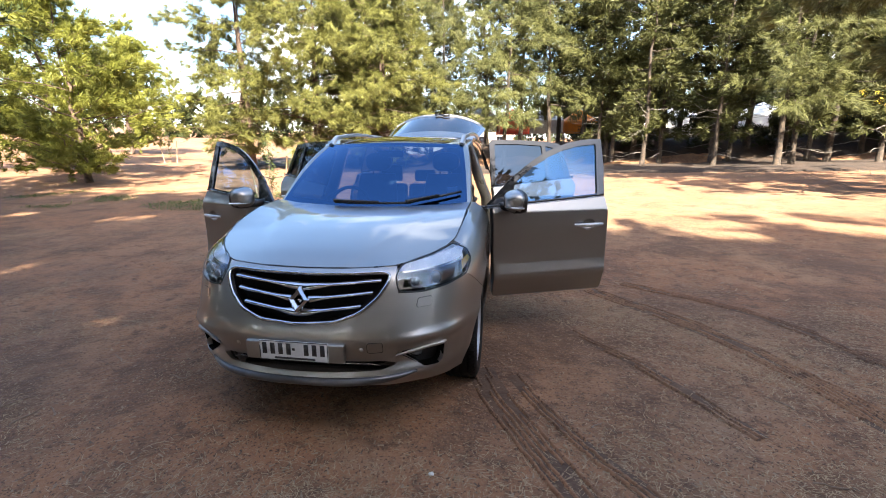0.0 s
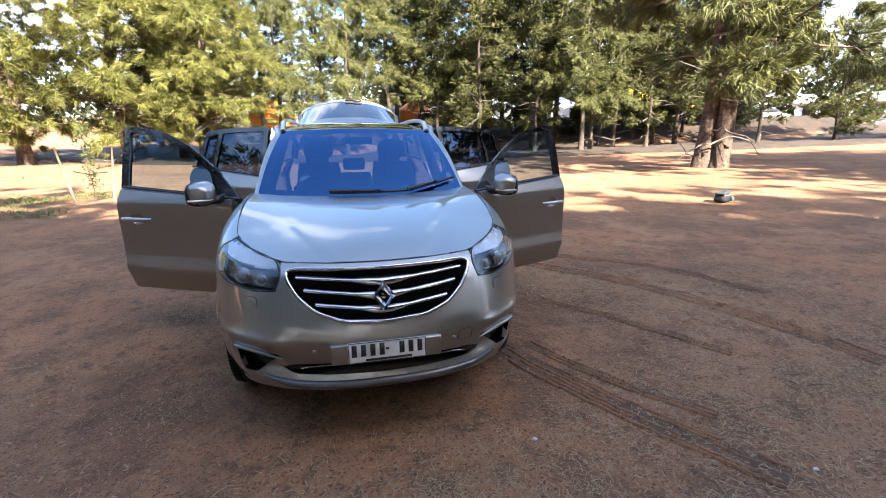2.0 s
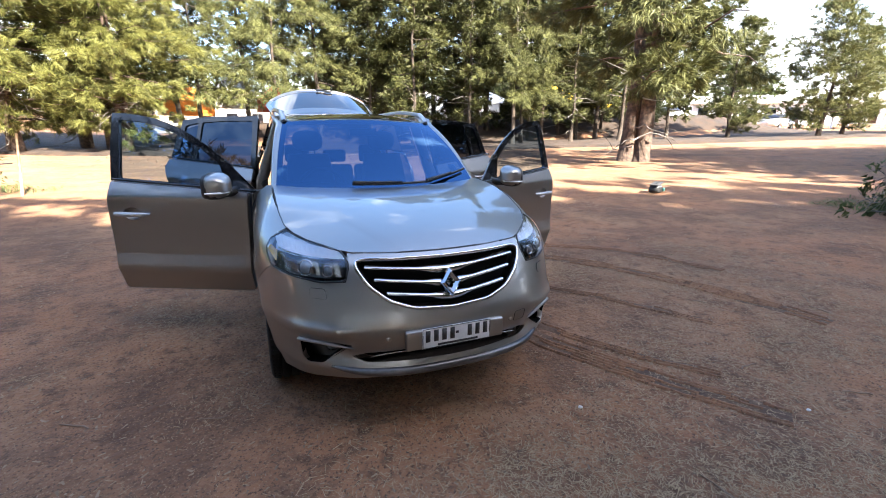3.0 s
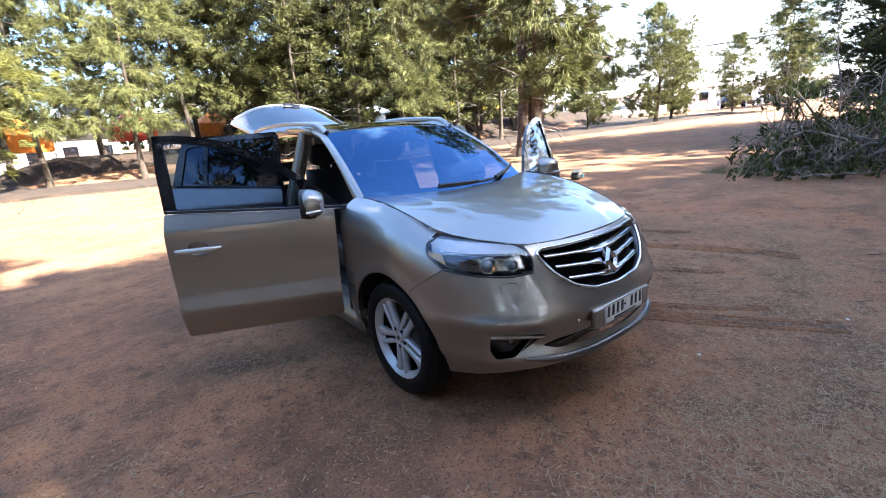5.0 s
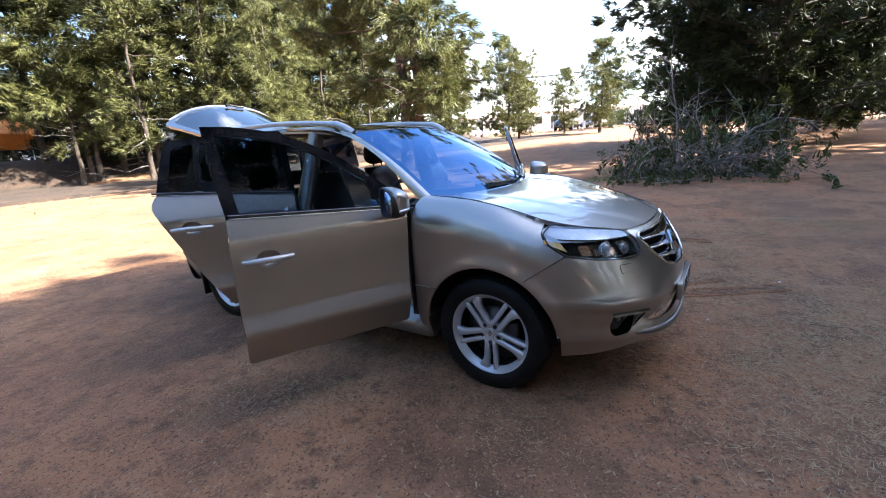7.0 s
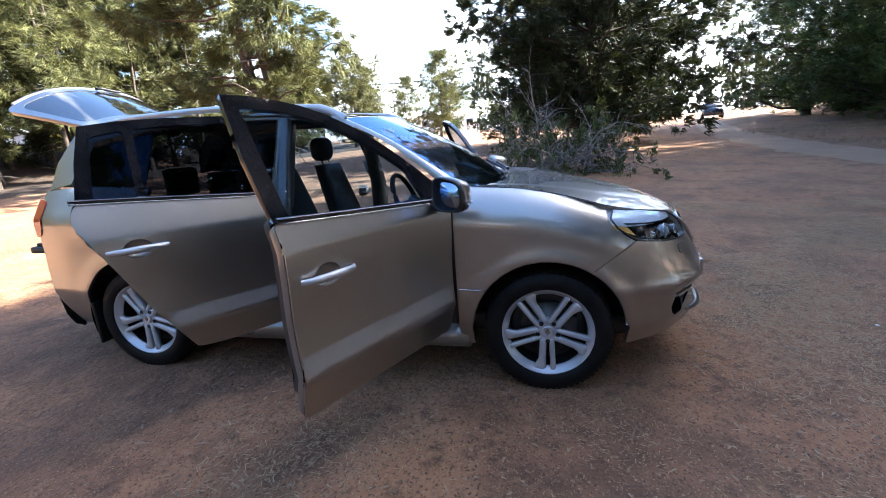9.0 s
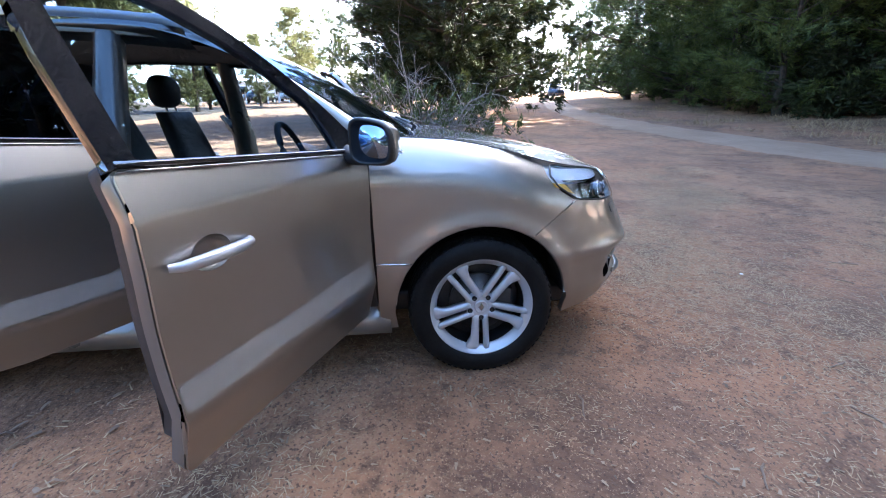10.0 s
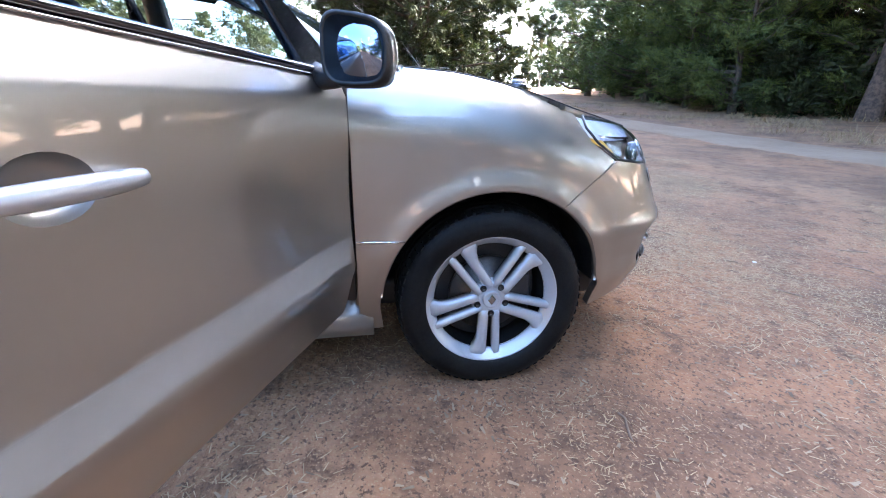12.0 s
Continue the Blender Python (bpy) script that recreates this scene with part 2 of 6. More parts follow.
def track():
    """The pale gravel track that runs past the pines."""
    mid = [(-30, -15.0), (-12, -11.5), (0, -9.4), (6, -8.75), (12, -8.6), (20, -9.4), (30, -11.3), (44, -15.0), (70, -24)]
    verts, faces = [], []
    rows = []
    for (x0, y0), (x1, y1) in zip(mid, mid[1:]):
        k = max(2, int((x1 - x0) / 0.8))
        rows += [(x0 + (x1 - x0) * i / k, y0 + (y1 - y0) * i / k) for i in range(k)]
    # smooth the bends
    for _ in range(12):
        rows = [rows[0]] + [tuple((rows[i - 1][c] + 2 * rows[i][c] + rows[i + 1][c]) / 4 for c in (0, 1)) for i in range(1, len(rows) - 1)] + [rows[-1]]
    n = 9
    for i, (x, y) in enumerate(rows):
        for k in range(n):
            s = (k / (n - 1) - 0.5) * (2.3 + 0.9 * noise.noise(Vector((x * 0.7, (k > 4) * 5.0, 0))) + 0.35 * noise.noise(Vector((x * 2.3, (k > 4) * 9.0, 4))))
            edge = 1 - abs(2 * k / (n - 1) - 1)
            verts.append((x + 0.1 * s, y + s, ground_z(x, y + s) + (-0.02 if edge == 0 else 0.02 + 0.006 * noise.noise(Vector((x, y + s, 3)) * 4))))
    faces = [(i * n + k, (i + 1) * n + k, (i + 1) * n + k + 1, i * n + k + 1) for i in range(len(rows) - 1) for k in range(n - 1)]
    gravel = surface("gravel", (0.191, 0.12, 0.0742), (0.255, 0.174, 0.115), 0.7, 0.95, bump=0.012, bump_scale=38, spread=0.16, detail=12)
    tagged(raw_mesh("road", verts, [f[::-1] for f in faces], gravel, smooth=True), "pale grey gravel track across the earth", "track", kind="structure")


track()


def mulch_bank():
    """Bark mulch and needle litter under the row of pines, their shade put into its dark colour."""
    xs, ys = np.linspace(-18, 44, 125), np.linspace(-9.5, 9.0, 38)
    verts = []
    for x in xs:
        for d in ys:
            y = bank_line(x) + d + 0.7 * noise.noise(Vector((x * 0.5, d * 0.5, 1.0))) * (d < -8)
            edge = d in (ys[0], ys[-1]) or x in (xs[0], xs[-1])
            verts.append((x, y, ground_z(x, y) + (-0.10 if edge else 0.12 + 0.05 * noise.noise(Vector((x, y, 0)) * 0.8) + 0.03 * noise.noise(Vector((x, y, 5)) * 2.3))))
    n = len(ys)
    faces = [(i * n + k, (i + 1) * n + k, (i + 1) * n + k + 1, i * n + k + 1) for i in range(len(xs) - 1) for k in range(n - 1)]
    tagged(raw_mesh("mulch_bank", verts, faces, SHADED_MULCH, smooth=True), "bark mulch bank with the pine row's shade in its dark colour", "mulch", kind="structure")


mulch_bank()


# ---- trees ----
def blades(rng, centres, aims, count, length, width, droop):
    """Tufts of thin needles: count single triangles round each centre."""
    n = len(centres) * count
    c = np.repeat(centres, count, 0) + rng.normal(0, 0.05, (n, 3))
    d = np.repeat(aims, count, 0) * 0.9 + rng.normal(0, 0.52, (n, 3))
    d[:, 2] += droop
    d /= np.linalg.norm(d, axis=1)[:, None] + 1e-9
    ln = length * rng.uniform(0.6, 1.25, (n, 1))
    side = np.cross(d, rng.normal(0, 1, (n, 3)))
    side /= np.linalg.norm(side, axis=1)[:, None] + 1e-9
    side *= width * rng.uniform(0.6, 1.2, (n, 1))
    verts = np.stack([c - side, c + side, c + d * ln], 1).reshape(-1, 3)
    return verts, np.arange(3 * n).reshape(-1, 3)


def tree(name, label, seed, height, radius, base, bark, leaf, tufts=1500, per=15, trunks=1, length=0.30, width=0.0235, droop=-0.1, lean=0.0,
         limbs=34, dead=0, shape="oval", trunk_r=0.2, weep=0.0, category="pine tree", clump=5, fork=0.35):
    rng = np.random.default_rng(seed)
    root = thing(name, label, category)
    tips, aims = [], []
    for tr in range(trunks):
        a = rng.uniform(0, 6.28)
        spread = 0.0 if trunks == 1 else fork
        foot = np.array([math.cos(a) * spread, math.sin(a) * spread, -0.15])
        tilt = np.array([math.cos(a), math.sin(a)]) * (0.05 * (trunks > 1) + lean) + rng.normal(0, 0.02, 2)
        bm = bmesh.new()
        steps = 10
        spine = []
        for i in range(steps + 1):
            f = i / steps
            wob = rng.normal(0, 0.06, 2) * (i > 0)
            spine.append(np.array([foot[0] + tilt[0] * f * height + wob[0], foot[1] + tilt[1] * f * height + wob[1], foot[2] + f * height * 0.96]))
        rad = [trunk_r * (1.25 if i == 0 else 1 - 0.92 * (i / steps) ** 0.8) for i in range(steps + 1)]
        tube_into(bm, spine, rad, 9)
        part("trunk", bm, bark, root)
        bl = bmesh.new()
        for k in range(limbs // trunks):
            f = base / height + (1 - base / height) * ((k + rng.uniform(0, 1)) / (limbs // trunks)) * 0.97
            i = min(steps - 1, int(f * steps))
            at = spine[i] + (spine[i + 1] - spine[i]) * (f * steps - i)
            g = (f - base / height) / (1 - base / height)
            if shape == "cone":
                reach = radius * (1 - 0.85 * g)
            elif shape == "flat":
                reach = radius * math.sin(math.pi * min(1, 0.12 + 0.8 * g)) ** 0.7
            else:
                reach = radius * math.sqrt(max(0.05, 1 - (1.75 * g - 0.7) ** 2)) if g > 0.4 else radius * (0.75 + 0.62 * g)
            reach *= rng.uniform(0.6, 1.12)
            an = rng.uniform(0, 6.28)
            way = np.array([math.cos(an), math.sin(an), rng.uniform(-0.05, 0.35) - weep * 0.3])
            pts = [at]
            for s in range(1, 6):
                q = s / 5
                bend = np.array([0, 0, 0.12 * reach * q * q - weep * reach * q * q * 0.5])
                pts.append(at + way * reach * q + bend + rng.normal(0, 0.05, 3) * reach * 0.4)
            r0 = max(0.012, rad[i] * 0.36)
            tube_into(bl, pts, [r0 * (1 - 0.85 * s / 5) for s in range(6)], 5)
            # side twigs carry the tufts
            m = max(4, int(tufts / limbs / clump))
            for _ in range(m):
                q = rng.beta(2.2, 1.1)
                s = min(4, int(q * 5))
                here = pts[s] + (pts[s + 1] - pts[s]) * (q * 5 - s)
                off = np.clip(rng.normal(0, 1, 3), -1.5, 1.5) * (0.15 * reach * (0.35 + 0.65 * q) + 0.10) * (1, 1, 0.55)
                off[2] -= weep * abs(rng.normal(0, 0.35))
                tips.append(here + off)
                aims.append(way * 0.6 + off / (np.linalg.norm(off) + 0.1) + (0, 0, 0.25))
                for _ in range(clump - 1):
                    tips.append(here + off + rng.normal(0, 0.21, 3) * (1, 1, 0.6))
                    aims.append(aims[-1])
        tagged(part("branch_frame", bl, bark, root), kind="stuff")
    v, f = blades(rng, np.array(tips), np.array(aims), per, length, width, droop)
    raw_mesh("crown", v, f, leaf, root)
    if dead:
        bm = bmesh.new()
        for _ in range(dead):
            an, z = rng.uniform(0, 6.28), rng.uniform(0.6, base + 1.5)
            p, d = np.array([0, 0, z]), np.array([math.cos(an), math.sin(an), rng.uniform(-0.2, 0.2)])
            pts = [p]
            for s in range(7):
                d = d + rng.normal(0, 0.28, 3) + (0, 0, -0.06)
                d /= np.linalg.norm(d)
                pts.append(pts[-1] + d * 0.3)
            tube_into(bm, pts, [0.028 * (1 - s / 8.5) for s in range(8)], 5)
        tagged(part("dead_wood", bm, DEAD_WOOD, root, "bare grey dead twigs"), "bare grey dead twigs", kind="stuff")
    return root


def place(proto, x, y, turn, size=1.0):
    return copy_thing(proto, pose(x, y, rise(x, y) - 0.05, 0, 0, turn) @ Matrix.Scale(size, 4))


def stand(proto, x, y, turn=0.0, size=1.0):
    proto.matrix_basis = pose(x, y, rise(x, y) - 0.05, 0, 0, turn) @ Matrix.Scale(size, 4)


def copy_scaled(proto, x, y, turn, size):
    made = copy_thing(proto, pose(x, y, rise(x, y) - 0.05, 0, 0, turn))
    made.scale = (size, size, size)
    return made


# pines that stand behind the car, sunlit brightness put into their needle colour
lit = tree("pine_tree", "sunlit bright green pine with brown trunk and drooping needles", 3, 13, 4.6, 1.8, BARK, SUNLIT_NEEDLES, 3000, 28, 2, length=0.40, width=0.0165, clump=7, droop=-0.45, dead=16, limbs=50, trunk_r=0.24, weep=0.35)
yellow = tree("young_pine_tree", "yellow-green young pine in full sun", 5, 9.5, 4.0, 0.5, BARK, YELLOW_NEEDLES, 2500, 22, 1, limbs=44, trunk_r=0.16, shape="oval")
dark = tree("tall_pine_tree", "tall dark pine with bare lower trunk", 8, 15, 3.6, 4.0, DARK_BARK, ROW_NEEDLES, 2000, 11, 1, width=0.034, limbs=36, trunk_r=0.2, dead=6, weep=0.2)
grey = tree("cypress_pine_tree", "grey-green feathery pine with slim trunk", 12, 14, 3.4, 3.3, DARK_BARK, GREY_LEAVES, 2300, 21, 1, length=0.40, width=0.014, droop=-0.5, limbs=36, trunk_r=0.17, weep=0.4)
forked = tree("forked_pine_tree", "pine with two reddish-brown trunks on sunlit earth", 17, 13, 5.2, 2.9, BARK, GREY_LEAVES, 3200, 30, 2, length=0.36, width=0.018, droop=-0.5, limbs=46, trunk_r=0.34, dead=14, weep=0.35, fork=0.42, lean=-0.035)
broad = tree("broad_pine_tree", "large dark pine with bare inner branches", 21, 15, 7.0, 1.3, DARK_BARK, SHADED_NEEDLES, 6000, 18, 1, length=0.36, width=0.034, limbs=110, trunk_r=0.36, dead=14, weep=0.2, shape="oval")
shrub = tree("shrubby_pine_tree", "dense dark green pine reaching to the ground", 27, 8, 3.8, 0.3, DARK_BARK, SHRUB_NEEDLES, 2800, 12, 1, length=0.27, width=0.024, limbs=60, trunk_r=0.18, shape="oval")
shady = tree("shade_pine_tree", "tall pine with a high spreading crown, added to cast shade", 31, 16, 5.0, 6.0, BARK, SHADED_NEEDLES, 2300, 6, 1, limbs=46, trunk_r=0.3, length=0.5, width=0.09)
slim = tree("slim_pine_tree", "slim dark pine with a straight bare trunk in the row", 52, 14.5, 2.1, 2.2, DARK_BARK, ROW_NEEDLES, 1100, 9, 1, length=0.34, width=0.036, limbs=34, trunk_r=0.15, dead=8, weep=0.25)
roadside = tree("roadside_tree", "dense mid-green tree beside the far road", 58, 9.4, 2.5, 0.8, DARK_BARK, GREY_LEAVES, 2200, 12, 1, length=0.28, width=0.026, limbs=44, trunk_r=0.17, category="tree")
verge = tree("verge_pine_tree", "bushy pine with sunlit green in its needles beside the gravel track", 63, 9, 3.5, 0.4, DARK_BARK, LIT_SHRUB_NEEDLES, 2400, 12, 1, length=0.28, width=0.024, limbs=54, trunk_r=0.17)
thicket = tree("undergrowth_shrub", "low dark shrub on the mulch bank", 41, 2.2, 1.5, 0.15, DARK_BARK, SHADED_NEEDLES, 380, 9, 1, length=0.26, width=0.03, limbs=22, trunk_r=0.05, category="shrub")
stand(thicket, 9.5, 30.5)

stand(yellow, -16.8, 13.6, 20)
yellow.scale = (0.88, 0.88, 0.88)
for x, y, r, s in ((-23, 18, 80, 1.1), (-30, 30, 200, 1.0)):
    copy_scaled(yellow, x, y, r, s)
stand(lit, -11.5, 24.5, 0)
for x, y, r, s in ((-14.8, 23.0, 200, 0.95), (-7.6, 26.5, 130, 1.0), (-6.9, 24.4, 20, 0.78), (-9.8, 28.0, 310, 1.05)):
    copy_scaled(lit, x, y, r, s)
stand(grey, 0.5, 29.0, 0)
for x, y, r, s in ((-3.8, 29.6, 75, 1.0), (3.6, 30.5, 140, 1.05), (14.5, 22.5, 40, 0.95), (18.0, 24.5, 200, 1.0), (22.5, 24.0, 290, 0.95), (7.2, 28.6, 90, 0.9)):
    copy_scaled(grey, x, y, r, s)
stand(dark, 6.2, 31.5, 0)
for x, y, r, s in ((9.0, 29.0, 70, 1.0), (11.2, 30.5, 150, 1.1), (12.8, 26.0, 220, 0.95), (15.8, 28.5, 300, 1.05), (18.6, 29.5, 30, 1.0), (21.5, 27.5, 110, 1.0),
                   (25.0, 27.5, 170, 1.0), (28.5, 26.0, 240, 0.95), (4.6, 34.0, 200, 1.0), (-5.5, 33.0, 140, 1.0), (1.6, 33.5, 60, 1.05), (-9.5, 32.5, 250, 1.0), (13.5, 34.0, 20, 1.1), (-1.0, 34.0, 310, 1.0)):
    copy_scaled(dark, x, y, r, s)
stand(slim, 7.6, 28.6, 0)
for k in range(4, 22):
    copy_scaled(slim, 2.2 + 1.22 * k + 0.45 * math.sin(4.3 * k), bank_line(2.2 + 1.22 * k) - 2.2 + 2.6 * math.sin(2.1 * k + 0.7), 83 * k, 0.92 + 0.12 * math.sin(3.1 * k))
stand(verge, 15.2, -15.4, 0)
for x, y, r, s in ((19.6, -16.4, 100, 0.9), (12.2, -17.8, 230, 1.05)):
    copy_scaled(verge, x, y, r, s)
stand(roadside, 35.0, 16.2, 0)
for x, y, r, s in ((38.5, 16.6, 120, 0.82), (47.0, 14.8, 220, 0.78), (44.5, 10.4, 60, 1.0), (30.5, 19.5, 170, 0.9), (52.0, 22.0, 310, 0.8)):
    copy_scaled(roadside, x, y, r, s)
stand(forked, 12.3, 10.2, 120)
stand(broad, 21.0, -2.0, 0)
copy_scaled(broad, 24.0, -3.0, 140, 1.0)
copy_scaled(shrub, 29.0, -2.5, 40, 1.4)
copy_scaled(shrub, 27.5, 1.2, 170, 1.0)
copy_scaled(shrub, 29.5, -4.9, 250, 0.78)
copy_scaled(shrub, 33.5, -6.8, 110, 0.75)
copy_scaled(shrub, 40.0, -7.5, 290, 0.8)
stand(shrub, 25.5, -18.0, 0)
shrub.scale = (1.5, 1.5, 1.5)
for x, y, r, s in ((29.5, -20.5, 80, 1.7), (24.0, -24.0, 160, 1.7), (19.5, -26.5, 250, 1.5), (33, -25, 30, 1.9), (14.5, -29.0, 310, 1.5), (36.5, -19.5, 190, 1.6), (42, -22, 60, 1.6), 
                   (50, 33, 10, 0.9), (56, 12, 300, 0.9), (17.5, -18.8, 140, 1.6), (12.5, -24.5, 280, 1.7), (30, -32, 100, 1.7)):
    copy_scaled(shrub, x, y, r, s)
# mostly unseen pines, added to cast the shade over car and ground
stand(shady, 3.0, -13.5, 0)
for x, y, r, s in ((5.4, -12.9, 70, 0.98), (7.6, -15.2, 250, 1.0), (10.8, -16.8, 160, 1.10), (17.8, -17.2, 200, 1.10), (-3.0, -12.5, 90, 1.25), (-9.0, -12.0, 200, 1.25), (-15.0, -11.0, 300, 1.2), (9.0, -19.5, 40, 1.1), (0.2, -13.2, 330, 1.06), (15.2, -19.5, 110, 1.28), (9.9, -17.6, 215, 1.25), (-6.0, -12.4, 260, 1.2), (-21, -9.0, 130, 0.9), (15.0, -27, 240, 1.2), (4.0, -22, 10, 1.1)):
    copy_scaled(shady, x, y, r, s)


# low dark undergrowth between the trunks on the bank
for k in range(18):
    x = 7 + 1.5 * k + 0.5 * math.sin(5.1 * k)
    y = bank_line(x) + 2.2 + 1.5 * math.sin(2.3 * k + 1)
    copy_scaled(thicket, x, y, 67 * k, 0.75 + 0.3 * math.sin(3.7 * k))


# large dark shrubs added behind the row to darken the gaps between trunks
for k in range(11):
    copy_scaled(thicket, 8 + 3.1 * k, 43.5 + 1.5 * math.sin(2.9 * k), 41 * k, 2.6 + 0.5 * math.sin(1.7 * k))
for k in range(-5, 16):
    copy_scaled(thicket, 20.5 + 1.75 * k, -20.0 - 0.55 * k + 1.6 * math.sin(2.7 * k), 53 * k, 1.7 + 0.4 * math.sin(1.9 * k))
# unseen trees added on the near side to close the clearing and darken reflections
for x, y, r, s in ((-15.2, 5.0, 30, 1.2), (-15.8, -2.5, 140, 1.25), (-14.6, -9.5, 260, 1.25), (-11.5, -18.5, 80, 1.3), (-5.0, -20.0, 190, 1.35), (1.5, -20.5, 320, 1.3), (7.0, -22.5, 20, 1.4), (-21.5, -1.0, 120, 0.95), (-20.0, -6.0, 220, 0.9), (-17.5, -14.0, 300, 1.1), (-26, 8, 10, 1.2)):
    copy_scaled(shrub, x, y, r, s)
for x, y, r, s in ((-18.0, -12.5, 330, 1.1), (-7.0, -16.5, 20, 1.3), (-13.0, -17.0, 10, 1.3), (-19.0, -16.0, 170, 1.3)):
    copy_scaled(shady, x, y, r, s)


def far_woods():
    """A ragged line of distant trees round the whole place."""
    rng = np.random.default_rng(77)
    cs, aim = [], []
    for k in range(150):
        a = 2 * math.pi * k / 150
        r = 95 + 18 * rng.uniform()
        if 0.15 < a < 0.52:
            continue
        h = rng.uniform(6, 13)
        x, y = r * math.cos(a), r * math.sin(a)
        n = 170
        q = rng.normal(0, 1, (n, 3))
        q /= np.linalg.norm(q, axis=1)[:, None]
        q *= rng.uniform(0.6, 1.05, (n, 1)) * (2.8, 2.8, h * 0.5)
        cs.append(q + (x, y, rise(x, y) + h * 0.48))
        aim.append(q / np.linalg.norm(q, axis=1)[:, None])
    v, f = blades(rng, np.concatenate(cs), np.concatenate(aim), 4, 1.4, 0.32, 0.1)
    tagged(raw_mesh("far_woods", v, f, SHADED_NEEDLES), "dark green line of distant trees", "woods", kind="stuff")


far_woods()
from mathutils.geometry import delaunay_2d_cdt


# ---- car: surfaces ----
def spline(*pairs):
    """A smooth curve through (a, b) pairs that never overshoots."""
    xs, ys = [p[0] for p in pairs], [p[1] for p in pairs]
    n = len(xs)
    d = [(ys[i + 1] - ys[i]) / (xs[i + 1] - xs[i]) for i in range(n - 1)]
    m = [d[0]] + [0.0 if d[i - 1] * d[i] <= 0 else 2 * d[i - 1] * d[i] / (d[i - 1] + d[i]) for i in range(1, n - 1)] + [d[-1]]

    def f(x):
        if x <= xs[0]:
            return ys[0] + m[0] * (x - xs[0])
        if x >= xs[-1]:
            return ys[-1] + m[-1] * (x - xs[-1])
        i = max(k for k in range(n - 1) if xs[k] <= x)
        h = xs[i + 1] - xs[i]
        t = (x - xs[i]) / h
        return (ys[i] * (1 + 2 * t) * (1 - t) ** 2 + m[i] * h * t * (1 - t) ** 2 + ys[i + 1] * t * t * (3 - 2 * t) + m[i + 1] * h * t * t * (t - 1))
    return f


nose = spline((0.18, -0.84), (0.26, -0.875), (0.34, -0.905), (0.39, -0.922), (0.415, -0.912), (0.46, -0.898), (0.53, -0.922), (0.60, -0.938), (0.66, -0.925), (0.72, -0.897),
              (0.80, -0.855), (0.86, -0.822), (0.90, -0.795), (0.93, -0.765), (0.95, -0.735), (0.97, -0.69), (1.0, -0.60), (1.05, -0.43))
shoulder = spline((-0.6, 0.985), (-0.45, 1.005), (-0.30, 1.040), (-0.15, 1.085), (0.0, 1.122), (0.15, 1.149), (0.30, 1.160), (0.48, 1.170), (0.7, 1.18))
plan = spline((0.0, 0.908), (0.5, 0.912), (1.5, 0.922), (2.5, 0.918), (3.2, 0.885), (3.5, 0.84))
tuck = spline((0.20, -0.085), (0.30, -0.052), (0.45, -0.014), (0.6, 0.0), (0.85, 0.002), (1.2, 0.0))
door_tuck = spline((0.20, -0.10), (0.37, -0.040), (0.50, -0.002), (0.560, 0.014), (0.575, 0.012), (0.655, 0.004), (0.667, 0.003), (0.80, 0.0), (0.95, 0.004), (1.055, 0.002),
                   (1.075, -0.006), (1.12, -0.027), (1.20, -0.066), (1.30, -0.115))
POW = 2.6


def fender_x(y, z):
    """Half width of the front wing, which rolls over into the bonnet."""
    yy = max(0.0, y)
    sh = shoulder(y)
    full, low = plan(yy) + tuck(z), sh - 0.22
    if z > low:
        q = min(1.0, (z - low) / (sh - low))
        full = 0.73 + (full - 0.73) * math.sqrt(max(0.0, 1 - q * q))
    if y < 0:
        full *= max(0.0, 1 - (y / nose(z)) ** POW) ** (1 / POW)
    # flared lip round the wheel
    d = math.hypot(y, z - 0.35)
    return full + 0.012 * math.exp(-((d - 0.43) / 0.05) ** 2)


def side_x(y, z):
    return plan(y) + door_tuck(z) + (0.010 * math.exp(-((math.hypot(y - 2.69, z - 0.35) - 0.44) / 0.06) ** 2) if y > 2 else 0)


def cabin_x(y, z):
    """Half width of the windows above the belt."""
    return side_x(y, belt(y)) - 0.004 - 0.36 * (z - belt(y)) - 0.03 * max(0.0, y - 2.2)


belt = spline((0.3, 1.092), (0.5, 1.105), (1.53, 1.168), (2.45, 1.238), (3.3, 1.28))
bonnet_edge = spline((-0.74, 0.46), (-0.66, 0.52), (-0.45, 0.678), (-0.32, 0.742), (0.0, 0.768), (0.46, 0.769))
bonnet_low = spline((-0.76, 0.935), (-0.66, 0.957), (-0.45, 0.999), (-0.30, 1.034), (-0.15, 1.080), (0.0, 1.117), (0.15, 1.144), (0.30, 1.155), (0.46, 1.164))
bonnet_high = spline((-0.76, 0.940), (-0.70, 0.972), (-0.60, 1.014), (-0.45, 1.053), (-0.30, 1.083), (-0.15, 1.106), (0.0, 1.123), (0.25, 1.138), (0.46, 1.150))


def bonnet(x, y):
    q = min(1.0, abs(x) / bonnet_edge(y))
    rib = soft_step(0.0, 0.07, 0.62 * bonnet_edge(y) + 0.10 * (y + 0.5) - abs(x))
    return Vector((x, y, bonnet_high(y) - (bonnet_high(y) - bonnet_low(y)) * q ** 2.3 - 0.005 * (1 - rib) * (1 - q ** 4)))


NOSE_CACHE = {}


